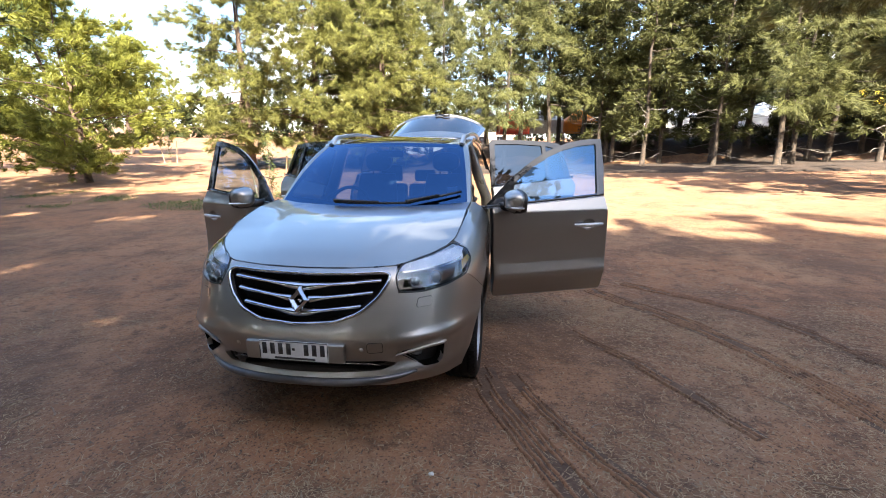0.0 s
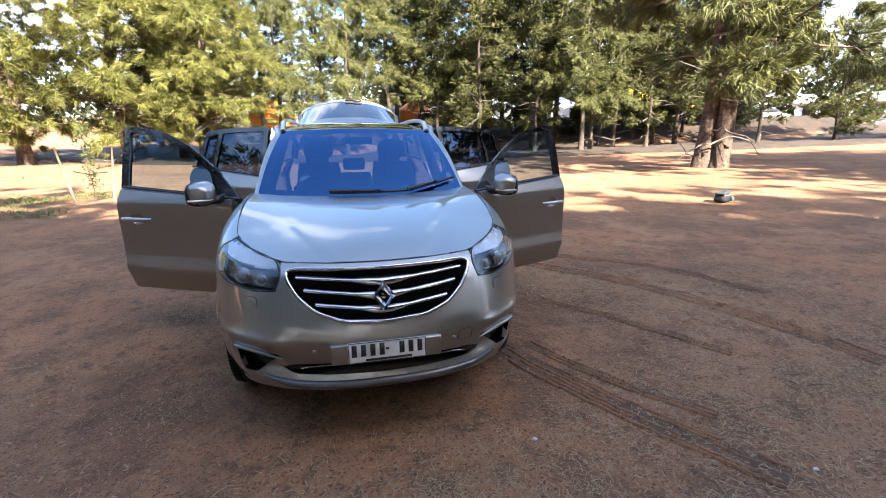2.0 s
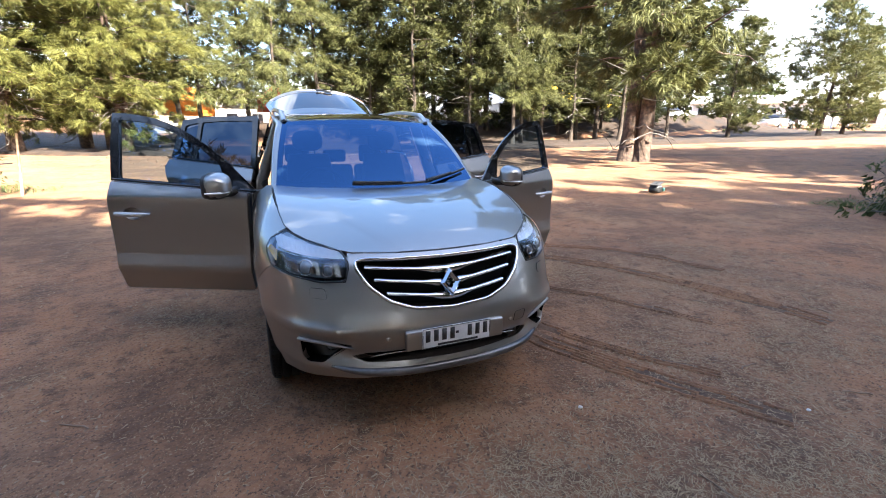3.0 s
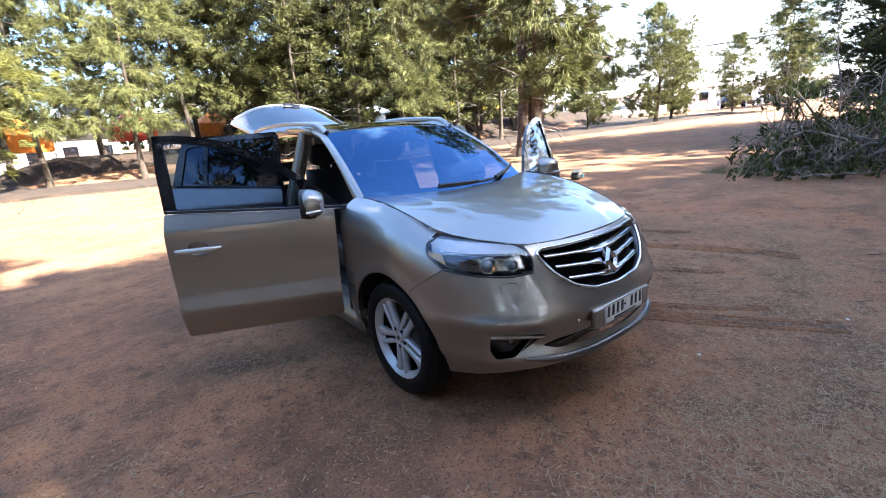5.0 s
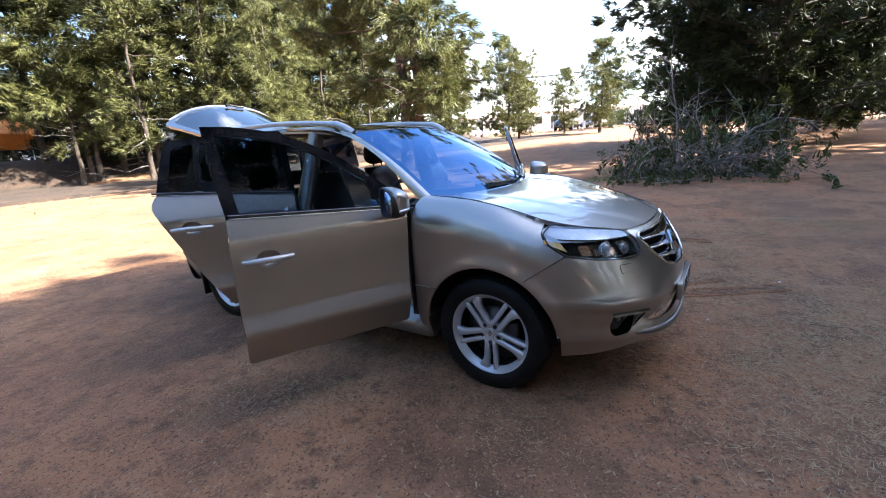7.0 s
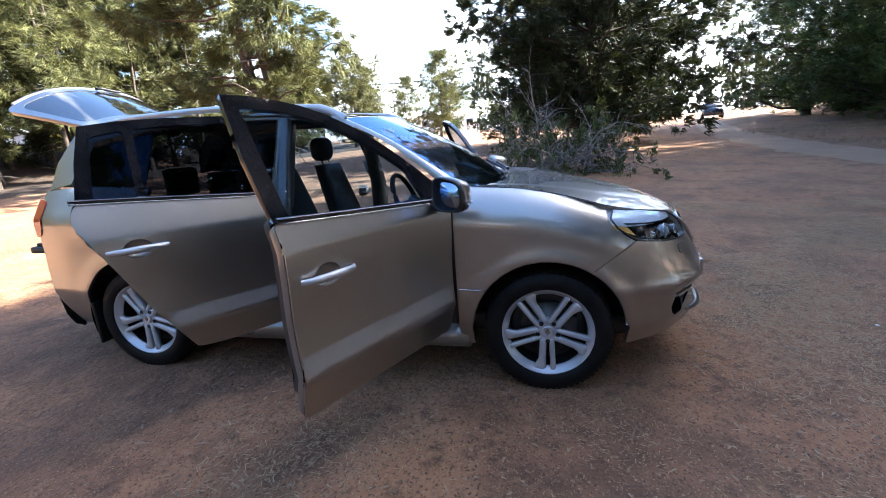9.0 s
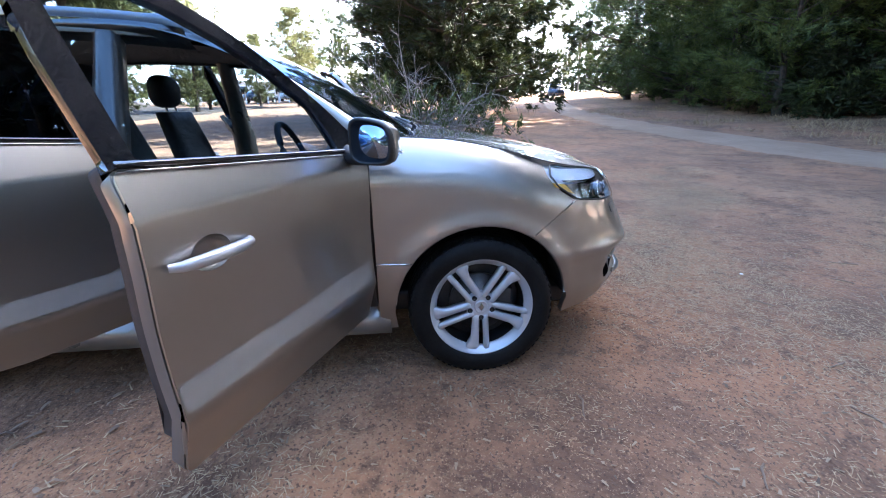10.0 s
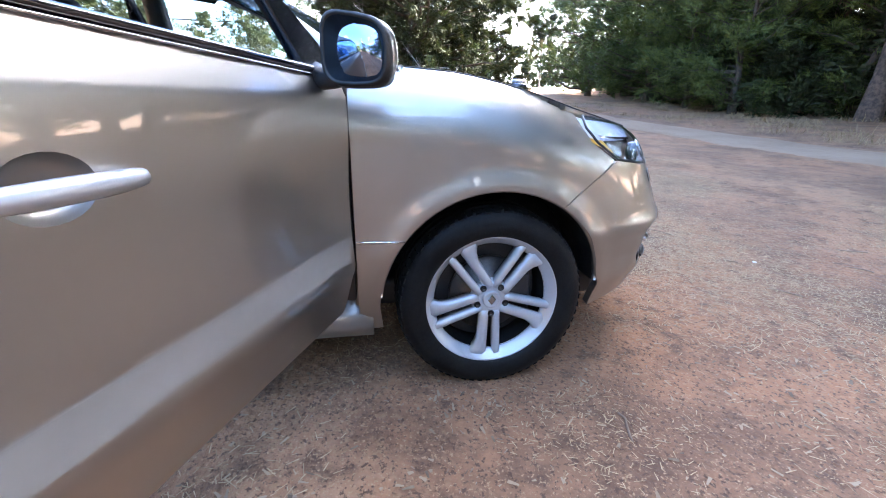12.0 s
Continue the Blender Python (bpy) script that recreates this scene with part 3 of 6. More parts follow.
def nose_line(z):
    """The plan line of the nose at a height, as lengths from the middle and points."""
    key = round(z, 3)
    if key not in NOSE_CACHE:
        f, w = nose(key), plan(0) + tuck(key)
        if key > 0.832:
            w = 0.73 + (w - 0.73) * math.sqrt(max(0.0, 1 - min(1.0, (key - 0.832) / 0.22) ** 2))
        pts = []
        for k in range(81):
            t = math.pi / 2 * k / 80
            pts.append((w * math.sin(t) ** (2 / POW), f * math.cos(t) ** (2 / POW)))
        run = [0.0]
        for a, b in zip(pts, pts[1:]):
            run.append(run[-1] + math.dist(a, b))
        NOSE_CACHE[key] = (run, [p[0] for p in pts], [p[1] for p in pts])
    return NOSE_CACHE[key]


def front(u, z, out=0.0):
    """The nose surface: u metres round from the middle, at height z."""
    run, xs, ys = nose_line(z)
    s = abs(u)
    x, y = float(np.interp(s, run, xs)), float(np.interp(s, run, ys))
    d = math.hypot(y, z - 0.35)
    x += 0.012 * math.exp(-((d - 0.43) / 0.05) ** 2) * soft_step(-0.75, -0.4, y)
    # the crease that runs back from the lamp surround, and the hollow under it
    k = soft_step(0.42, 0.62, s)
    fold = k * (0.021 * (1 - 0.75 * soft_step(-0.72, -0.45, y)) * math.exp(-((z - 0.60) / 0.035) ** 2) - 0.024 * math.exp(-((z - 0.49) / 0.06) ** 2) * (1 - soft_step(-0.76, -0.66, y)))
    fold += k * 0.012 * math.exp(-((y + 0.66) / 0.05) ** 2) * math.exp(-((z - 0.48) / 0.10) ** 2)
    fold -= k * 0.010 * (1 - soft_step(0.30, 0.42, z))
    fold += (1 - k) * 0.010 * math.exp(-((z - 0.395) / 0.02) ** 2)
    n = Vector((x, y * 1.3, 0)).normalized()
    p = Vector((x, y, z)) + n * (fold + out)
    p.x = math.copysign(p.x, u) if u else 0.0
    return p


def ux(x, z):
    run, xs, ys = nose_line(z)
    return float(np.interp(x, xs, run))


def uy(y, z):
    run, xs, ys = nose_line(z)
    return float(np.interp(y, ys, run))


def soften(pts, r=0.02, k=4):
    """Rounds the corners of a closed outline."""
    out, n = [], len(pts)
    for i in range(n):
        a, b, c = Vector(pts[i - 1]), Vector(pts[i]), Vector(pts[(i + 1) % n])
        ra, rc = min(r, 0.45 * (a - b).length), min(r, 0.45 * (c - b).length)
        p, q = b + (a - b).normalized() * ra, b + (c - b).normalized() * rc
        if ra < 1e-4 or rc < 1e-4:
            out.append(b)
            continue
        out += [p * (1 - t) ** 2 + b * 2 * t * (1 - t) + q * t * t for t in (j / k for j in range(k + 1))]
    return [(v.x, v.y) for v in out]


def arc(cx, cz, r, a0, a1, k=18):
    return [(cx + r * math.cos(radians(a0 + (a1 - a0) * i / k)), cz + r * math.sin(radians(a0 + (a1 - a0) * i / k))) for i in range(k + 1)]


def inside(p, poly):
    hit, n = False, len(poly)
    for i in range(n):
        (x0, y0), (x1, y1) = poly[i - 1], poly[i]
        if (y0 > p[1]) != (y1 > p[1]) and p[0] < (x1 - x0) * (p[1] - y0) / (y1 - y0) + x0:
            hit = not hit
    return hit


def sheet(outline, to3d, holes=(), step=0.035, thick=0.02, lines=(), middle=(0, 1.3, 0.6), lift=0.0):
    """A sheet-metal panel: an outline in two coordinates laid on a surface, with true surface normals and a turned-in edge."""
    def dense(poly):
        out = []
        for a, b in zip(poly, poly[1:] + poly[:1]):
            k = max(1, math.ceil(math.dist(a, b) / (step * 0.8)))
            out += [(a[0] + (b[0] - a[0]) * i / k, a[1] + (b[1] - a[1]) * i / k) for i in range(k)]
        return out
    loops = [dense(list(outline))] + [dense(list(h)) for h in holes]
    verts, edges = [], []
    for lp in loops:
        s = len(verts)
        verts += lp
        edges += [(s + i, s + (i + 1) % len(lp)) for i in range(len(lp))]
    rim = np.array(verts)
    lo, hi = rim.min(0), rim.max(0)
    rows = [z for z in np.arange(lo[1] + step / 2, hi[1], step) if all(abs(z - q) > 0.5 * step for q in lines)] + [q for q in lines if lo[1] < q < hi[1]]
    for j, b in enumerate(sorted(rows)):
        for a in np.arange(lo[0] + step / 2 * (1 + j % 2), hi[0], step):
            if ((rim - (a, b)) ** 2).sum(1).min() > (0.4 * step) ** 2 and inside((a, b), loops[0]) and not any(inside((a, b), h) for h in loops[1:]):
                verts.append((float(a), float(b)))
    vs, _, fs, *_ = delaunay_2d_cdt([Vector(v) for v in verts], edges, [], 0, 1e-6)
    keep = []
    for f in fs:
        c = sum((vs[i] for i in f), Vector((0, 0))) / len(f)
        if inside(c, loops[0]) and not any(inside(c, h) for h in loops[1:]):
            keep.append(tuple(f))
    e = 0.003
    pos, nor = [], []
    mid = Vector(middle)
    for v in vs:
        p = to3d(v.x, v.y)
        n = (to3d(v.x + e, v.y) - to3d(v.x - e, v.y)).cross(to3d(v.x, v.y + e) - to3d(v.x, v.y - e))
        n = n.normalized() if n.length > 1e-12 else (p - mid).normalized()
        if n.dot(p - mid) < 0:
            n = -n
        pos.append(p + n * lift)
        nor.append(n)
    faces = []
    for f in keep:
        n = (pos[f[1]] - pos[f[0]]).cross(pos[f[2]] - pos[f[0]])
        faces.append(f if n.dot(nor[f[0]]) > 0 else f[::-1])
    if thick:
        count = {}
        for f in faces:
            for a, b in zip(f, f[1:] + f[:1]):
                count[(a, b)] = True
        open_edges = [(a, b) for a, b in count if (b, a) not in count]
        out_n = {}
        for a, b in open_edges:
            t = (pos[b] - pos[a]).cross(nor[a])
            for i in (a, b):
                out_n[i] = out_n.get(i, Vector()) + t
        top, low = {}, {}
        for i, t in out_n.items():
            top[i] = len(pos)
            pos.append(pos[i].copy())
            nor.append((t.normalized() + 0.35 * nor[i]).normalized())
            low[i] = len(pos)
            pos.append(pos[i] - nor[i] * thick - t.normalized() * 0.003)
            nor.append(t.normalized())
        faces += [(b, a, low_a, low_b) for a, b, low_a, low_b in ((top[a], top[b], low[a], low[b]) for a, b in open_edges)]
    return pos, faces, nor


def laid(name, made, material, parent, label="", undo=None):
    pos, faces, nor = made
    if undo is not None:
        pos = [undo @ p for p in pos]
        nor = [undo.to_3x3() @ n for n in nor]
    me = bpy.data.meshes.new(name)
    me.from_pydata([tuple(p) for p in pos], [], faces)
    me.shade_smooth()
    me.normals_split_custom_set_from_vertices([tuple(n) for n in nor])
    me.materials.append(material)
    ob = new(name, me)
    ob.parent = parent
    return tagged(ob, label)


def mirrored(poly):
    return [(-a, b) for a, b in poly[::-1]]


# ---- car: materials ----
PAINT = surface("silver_paint", (0.312, 0.299, 0.281), (0.322, 0.309, 0.291), 2.0, 0.40, metal=1.0, coat=1.0, spread=0.3, rough_spread=0.01, coat_ior=1.6)
CHROME = surface("chrome", (0.496, 0.504, 0.52), (0.576, 0.584, 0.6), 3, 0.08, metal=1.0, rough_spread=0.03)
ALLOY = surface("alloy", (0.415, 0.422, 0.434), (0.44, 0.446, 0.459), 9, 0.36, metal=0.4, coat=0.6, rough_spread=0.02)
BLACK = surface("black_plastic", (0.00588, 0.00588, 0.00637), (0.0137, 0.0137, 0.0147), 12, 0.45, bump=0.0006, bump_scale=300)
GLOSS_BLACK = surface("gloss_black", (0.008, 0.008, 0.010), (0.014, 0.014, 0.016), 5, 0.12, coat=0.6)
PIT = surface("matt_black", (0.004, 0.004, 0.004), (0.008, 0.008, 0.008), 8, 0.9, spec=0.1)
RUBBER = surface("rubber", (0.0035, 0.0035, 0.00385), (0.0084, 0.0084, 0.0084), 8, 0.55, spec=0.15, bump=0.0008, bump_scale=120)
CLOTH = surface("dark_seat", (0.00686, 0.00686, 0.00784), (0.0167, 0.0167, 0.0181), 20, 0.5, bump=0.0008, bump_scale=160)
LINER = surface("headliner", (0.098, 0.098, 0.098), (0.137, 0.137, 0.137), 10, 0.9)
TRIM = surface("dark_trim", (0.0084, 0.0084, 0.00924), (0.021, 0.021, 0.0223), 15, 0.6)
# darker, less metallic silver for shut faces, sills and posts
SHUT = surface("door_shut_silver", (0.162, 0.147, 0.13), (0.181, 0.167, 0.147), 3, 0.35, metal=0.5, coat=0.6)
RED_LENS = surface("red_lens", (0.45, 0.02, 0.015), (0.6, 0.05, 0.03), 6, 0.12, coat=1.0)
AMBER_LENS = surface("amber_lens", (0.75, 0.45, 0.10), (0.85, 0.60, 0.22), 6, 0.12, coat=1.0)
WHITE_PLATE = surface("white_plate", (0.576, 0.584, 0.592), (0.64, 0.648, 0.656), 30, 0.4)
INK = surface("black_ink", (0.012, 0.012, 0.014), (0.02, 0.02, 0.022), 30, 0.5)
LAMP_BACK = surface("lamp_housing", (0.55, 0.58, 0.62), (0.80, 0.83, 0.87), 14, 0.3, metal=0.15)
# blue-white that holds the sky's reflection in the upper headlamp
SKY_BAR = surface("sky_pale_bar", (0.82, 0.89, 0.97), (0.95, 0.97, 0.99), 22, 0.22, metal=0.1, spread=0.2)
PROJECTOR = surface("projector_glass", (0.10, 0.13, 0.16), (0.16, 0.19, 0.22), 8, 0.03, coat=1.0)
DISC = surface("brake_disc", (0.06, 0.051, 0.045), (0.102, 0.09, 0.081), 20, 0.4, metal=0.8)
# the blue sheen puts the sky's reflection into the panes' gloss colour
SCREEN_GLASS = glass("windscreen_glass", (0.11, 0.16, 0.23), ior=2.5, sheen=(0.20, 0.50, 1.0))
PRIVACY_GLASS = glass("tinted_glass", (0.03, 0.038, 0.055), ior=1.75, sheen=(0.45, 0.68, 1.0))
SIDE_GLASS = glass("door_glass", (0.32, 0.42, 0.52), ior=2.1, sheen=(0.22, 0.52, 1.0))
LENS_GLASS = glass("lens_glass", (0.97, 0.98, 0.99), ior=1.75, sheen=(0.6, 0.8, 1.0))
ROOF_GLASS = surface("roof_glass", (0.006, 0.006, 0.008), (0.010, 0.010, 0.012), 4, 0.03, coat=1.0, rough_spread=0.01)
MIRROR = surface("mirror_glass", (0.304, 0.4, 0.56), (0.312, 0.408, 0.568), 2, 0.02, metal=1.0, rough_spread=0.0)

car = thing("car", "silver-beige compact SUV with all doors and tailgate open on bare earth", "car")


# ---- car: nose ----
# grille opening, right half from the top middle, as (x, z)
GRILLE = [(0.0, 0.922), (0.25, 0.925), (0.42, 0.929), (0.455, 0.915), (0.452, 0.885), (0.405, 0.812), (0.32, 0.745), (0.20, 0.705), (0.0, 0.692)]
g = [(ux(x, z), z) for x, z in GRILLE]
grille_hole = soften(g[:-1] + [g[-1]] + mirrored(g)[1:-1], 0.03)
lamp = [(ux(0.50, 0.955), 0.955), (ux(0.485, 0.90), 0.90), (ux(0.51, 0.832), 0.832), (ux(0.62, 0.826), 0.826), (ux(0.74, 0.838), 0.838), (uy(-0.445, 0.864), 0.864),
        (uy(-0.345, 0.928), 0.928), (uy(-0.315, 0.972), 0.972), (uy(-0.335, 1.012), 1.012), (uy(-0.45, 0.994), 0.994), (uy(-0.57, 0.975), 0.975)]
lamp_edge = soften(lamp, 0.025)
fog = soften([(ux(0.50, 0.527), 0.527), (uy(-0.668, 0.538), 0.538), (uy(-0.660, 0.425), 0.425), (uy(-0.68, 0.405), 0.405), (ux(0.635, 0.410), 0.410)], 0.018)
intake = [(0.0, 0.490), (0.25, 0.490), (0.44, 0.482), (0.52, 0.455), (0.44, 0.432), (0.0, 0.424)]
intake = soften(intake[:-1] + [intake[-1]] + mirrored(intake)[1:-1], 0.02)
bonnet_front = [(ux(x, z), z) for x, z in ((0.0, 0.941), (0.2, 0.943), (0.40, 0.948), (0.48, 0.950))]
skin = bonnet_front + [(a - 0.004, b - 0.003) for a, b in lamp[1:3]] + [(a, b - 0.005) for a, b in lamp[3:5]] + [(uy(-0.445, 0.858), 0.858)]
skin += [(uy(-0.335, 0.785), 0.785)] + [(uy(y, z), z) for y, z in arc(0, 0.36, -0.415, -57, -8, 12)] + [(uy(-0.425, 0.275), 0.275), (uy(-0.55, 0.285), 0.285), (ux(0.6, 0.325), 0.325), (ux(0.3, 0.355), 0.355), (0.0, 0.36)]
bumper_outline = skin + mirrored(skin)[1:-1]
bumper = laid("bumper", sheet(bumper_outline, front, [grille_hole, fog, mirrored(fog), intake], 0.028, 0.03, (0.395, 0.50, 0.60)), PAINT, car, "silver-beige front bumper")

# grille: dark pocket, chrome rim, three bright bars with a swell at the middle
def rim_tube(name, outline, to3d, r, material, parent, label="", closed=True, sides=8):
    pts = [to3d(a, b) for a, b in outline]
    if closed:
        pts = pts + [pts[0], pts[1]]
    fine = []
    for p, q in zip(pts, pts[1:]):
        k = max(1, int((q - p).length / 0.03))
        fine += [p + (q - p) * i / k for i in range(k)]
    return part(name, tube(fine + [pts[-1]], r, sides), material, parent, label)


grille = laid("grille", sheet([(a * 1.01, b) for a, b in grille_hole], lambda u, z: front(u, z, -0.065), (), 0.04, 0), PIT, car, "black grille with chrome bars")
rim_tube("grille_rim", grille_hole, lambda u, z: front(u, z, 0.004), 0.0095, CHROME, grille, "chrome rim")


def grille_bar(z_mid, x_end, z_end):
    bm = bmesh.new()
    rows = []
    for i in range(41):
        f = i / 20 - 1
        u = f * ux(x_end, z_end)
        z = z_mid + (z_end - z_mid) * abs(f) ** 1.3 - 0.010 * math.exp(-(f / 0.35) ** 2)
        h = 0.0075 + 0.010 * math.exp(-(f / 0.28) ** 4)
        rows.append([bm.verts.new(front(u, z + dz, out)) for dz, out in ((h, -0.040), (h, -0.018), (h * 0.4, -0.008), (-h * 0.7, -0.010), (-h, -0.020), (-h, -0.040))])
    for r, s in zip(rows, rows[1:]):
        for k in range(5):
            bm.faces.new((r[k], s[k], s[k + 1], r[k + 1]))
    bmesh.ops.recalc_face_normals(bm, faces=bm.faces)
    part("grille_bar", bm, CHROME, grille, "chrome bar")


for zm, xe, ze in ((0.868, 0.415, 0.889), (0.806, 0.378, 0.834), (0.746, 0.325, 0.772)):
    grille_bar(zm, xe, ze)

def emblem():
    """A plain faceted upright diamond with an open middle."""
    bm = bmesh.new()
    c, n = front(0, 0.803, 0.0) + Vector((0, -0.012, 0)), Vector((0, -1, 0.42)).normalized()
    up = Vector((0, n.z, -n.y)).normalized()
    sx = Vector((1, 0, 0))
    out = [(0, 0.072), (0.055, 0), (0, -0.072), (-0.055, 0)]
    rings = []
    for scale, depth in ((1.0, -0.03), (1.0, 0.004), (0.74, 0.020), (0.42, 0.006), (0.42, -0.01)):
        rings.append([bm.verts.new(c + sx * a * scale + up * b * scale + n * depth) for a, b in out])
    for r, s in zip(rings, rings[1:]):
        for k in range(4):
            bm.faces.new((r[k], r[(k + 1) % 4], s[(k + 1) % 4], s[k]))
    bmesh.ops.recalc_face_normals(bm, faces=bm.faces)
    part("emblem", bm, CHROME, grille, "chrome diamond badge", smooth=False)


emblem()

# lower intake pocket, lip and chrome line
laid("intake", sheet([(a * 1.02, b) for a, b in intake], lambda u, z: front(u, z, -0.07), (), 0.04, 0), PIT, bumper, "black lower air intake")
bm = bmesh.new()
tube_into(bm, [front(ux(0.42, 0.47) * (i / 10 - 1), 0.470 - 0.02 * abs(i / 10 - 1) ** 6, -0.012) for i in range(21)], [0.004] * 21, 6)
part("chrome_strip", bm, CHROME, bumper)
bm = bmesh.new()
lip = [front(ux(0.60, 0.40) * (i / 16 - 1), 0.380 + 0.02 * abs(i / 16 - 1) ** 2.5, -0.002) for i in range(33)]
tube_into(bm, lip, [0.023 * (1 - 0.7 * abs(i / 16 - 1) ** 5) for i in range(33)], 10)
part("lip", bm, surface("lip_paint", (0.07, 0.07, 0.075), (0.11, 0.11, 0.115), 3, 0.35, metal=0.6, coat=0.5), bumper, "dark silver chin strip")
# plate holder and number plate with bars for its characters


def flat_on_nose(name, x0, x1, z0, z1, y, thick, material, parent, label="", bev=0.003):
    return part(name, block((x0, y - thick, z0), (x1, y, z1), bev), material, parent, label)


flat_on_nose("plate_holder", -0.265, 0.265, 0.505, 0.605, -0.925, 0.03, PAINT, bumper, "", 0.008)
plate = flat_on_nose("number_plate", -0.186, 0.186, 0.506, 0.614, -0.956, 0.004, WHITE_PLATE, bumper, "white number plate with black characters", 0.0015)
for i in range(8):
    if i == 4:
        flat_on_nose("plate_mark", -0.008, 0.008, 0.565, 0.578, -0.960, 0.0015, INK, plate, "", 0)
        continue
    x = -0.168 + i * 0.0435 - (0.004 if i < 4 else -0.004)
    flat_on_nose("plate_mark", x + 0.003, x + 0.027, 0.541, 0.602, -0.960, 0.0015, INK, plate, "", 0)
flat_on_nose("plate_mark", -0.105, 0.115, 0.516, 0.527, -0.960, 0.0015, INK, plate, "", 0)
rim_tube("plate_edge", [(-0.183, 0.509), (0.183, 0.509), (0.183, 0.611), (-0.183, 0.611)], lambda a, b: Vector((a, -0.960, b)), 0.0022, INK, plate)
# parking sensors, tow cover, washer covers
for sx in (-1, 1):
    bm = bmesh.new()
    c = front(sx * 0.34, 0.562, 0.002)
    bmesh.ops.create_uvsphere(bm, u_segments=12, v_segments=8, radius=0.013)
    for v in bm.verts:
        v.co = Vector((v.co.x, v.co.y * 0.35, v.co.z)) + c
    part("parking_sensor", bm, PAINT, bumper)
    ucx, zc = sx * ux(0.635, 0.775), 0.775
    cover = soften([(ucx - 0.045, zc - 0.022), (ucx + 0.045, zc - 0.022), (ucx + 0.04, zc + 0.022), (ucx - 0.04, zc + 0.022)], 0.012)
    wc = laid("washer_cover", sheet(cover, lambda u, z: front(u, z, 0.004), (), 0.02, 0.008), PAINT, bumper)
    rim_tube("cover_gap", cover, lambda u, z: front(u, z, 0.001), 0.0022, BLACK, wc)
tow = soften([(0.37, 0.54), (0.45, 0.54), (0.45, 0.60), (0.37, 0.60)], 0.015)
rim_tube("tow_cover", tow, lambda u, z: front(u, z, 0.0), 0.0018, BLACK, bumper)


# lamps
def headlamp(sx):
    edge = lamp_edge if sx > 0 else mirrored(lamp_edge)
    inner = [(a, b) for a, b in edge]
    body = laid("headlamp", sheet(inner, lambda u, z: front(u, z, -0.055), (), 0.03, 0), LAMP_BACK, car, "clear headlamp with chrome reflectors")
    laid("lamp_lens", sheet(inner, lambda u, z: front(u, z, 0.003), (), 0.025, 0.012), LENS_GLASS, body).visible_shadow = False
    rim_tube("lamp_seal", inner, lambda u, z: front(u, z, -0.002), 0.0045, BLACK, body)

    def band(name, pts, depth0, depth1, material, label=""):
        bm = bmesh.new()
        rows = [[bm.verts.new(front(sx * u, z, o)) for z, o in ((z1, depth0), (z0, depth1))] for u, z0, z1 in pts]
        for r, s in zip(rows, rows[1:]):
            bm.faces.new((r[0], s[0], s[1], r[1]))
        bmesh.ops.solidify(bm, geom=bm.faces[:], thickness=0.004)
        part(name, bm, material, body, label, smooth=False)
    u0, u1 = ux(0.50, 0.93), uy(-0.345, 0.97)
    # pale upper bar along the lens edge, coloured as the sky reflected there
    band("light_bar", [(u0 + (u1 - u0) * i / 14, 0.920 + 0.012 * (i / 14) + 0.012 * (i / 14) ** 3, 0.950 + 0.055 * (i / 14) ** 0.8) for i in range(15)], -0.008, -0.030, SKY_BAR, "pale upper lamp bar with reflected sky in its colour")
    band("bar_edge", [(u0 + (u1 - u0) * i / 14, 0.912 + 0.012 * (i / 14) + 0.012 * (i / 14) ** 3, 0.920 + 0.012 * (i / 14) + 0.012 * (i / 14) ** 3) for i in range(15)], -0.028, -0.030, CHROME)
    # black mask below, with a bright reflector bowl let into it
    m0, m1 = ux(0.495, 0.87), uy(-0.40, 0.90)
    band("mask", [(m0 + (m1 - m0) * i / 14, 0.835 + 0.075 * max(0, i / 14 - 0.55) ** 1.5, 0.912 + 0.012 * (i / 14)) for i in range(15)], -0.040, -0.034, GLOSS_BLACK)
    r0, r1 = ux(0.535, 0.87), uy(-0.52, 0.88)
    band("reflector", [(r0 + (r1 - r0) * i / 12, 0.844 + 0.008 * (i / 12), 0.908) for i in range(13)], -0.016, -0.034, CHROME, "bright reflector bowl")
    for f in (0.18, 0.42, 0.70):
        band("reflector_rib", [(r0 + (r1 - r0) * (f + 0.05 * i), 0.850, 0.888) for i in range(3)], -0.012, -0.024, CHROME)
    band("indicator", [(uy(-0.425, 0.92) + 0.10 * i / 6, 0.880 + 0.050 * i / 6, 0.925 + 0.02 * i / 6) for i in range(7)], -0.030, -0.020, AMBER_LENS, "pale amber turn lamp")
    for x, z, r in ((0.690, 0.878, 0.034), (0.590, 0.870, 0.024)):
        c = front(sx * ux(x, z), z, -0.030)
        bm = bmesh.new()
        bmesh.ops.create_uvsphere(bm, u_segments=18, v_segments=12, radius=r)
        for v in bm.verts:
            v.co += c
        part("projector", bm, PROJECTOR, body)
        aim = Vector((sx * 0.45, -1, 0.15)).normalized()
        side = aim.cross(Vector((0, 0, 1))).normalized()
        up = side.cross(aim)
        part("bezel", tube([c + aim * 0.014 + r * 1.12 * (math.cos(t) * side + math.sin(t) * up) for t in (2 * math.pi * k / 24 for k in range(26))], 0.004, 6), CHROME, body, "chrome ring")


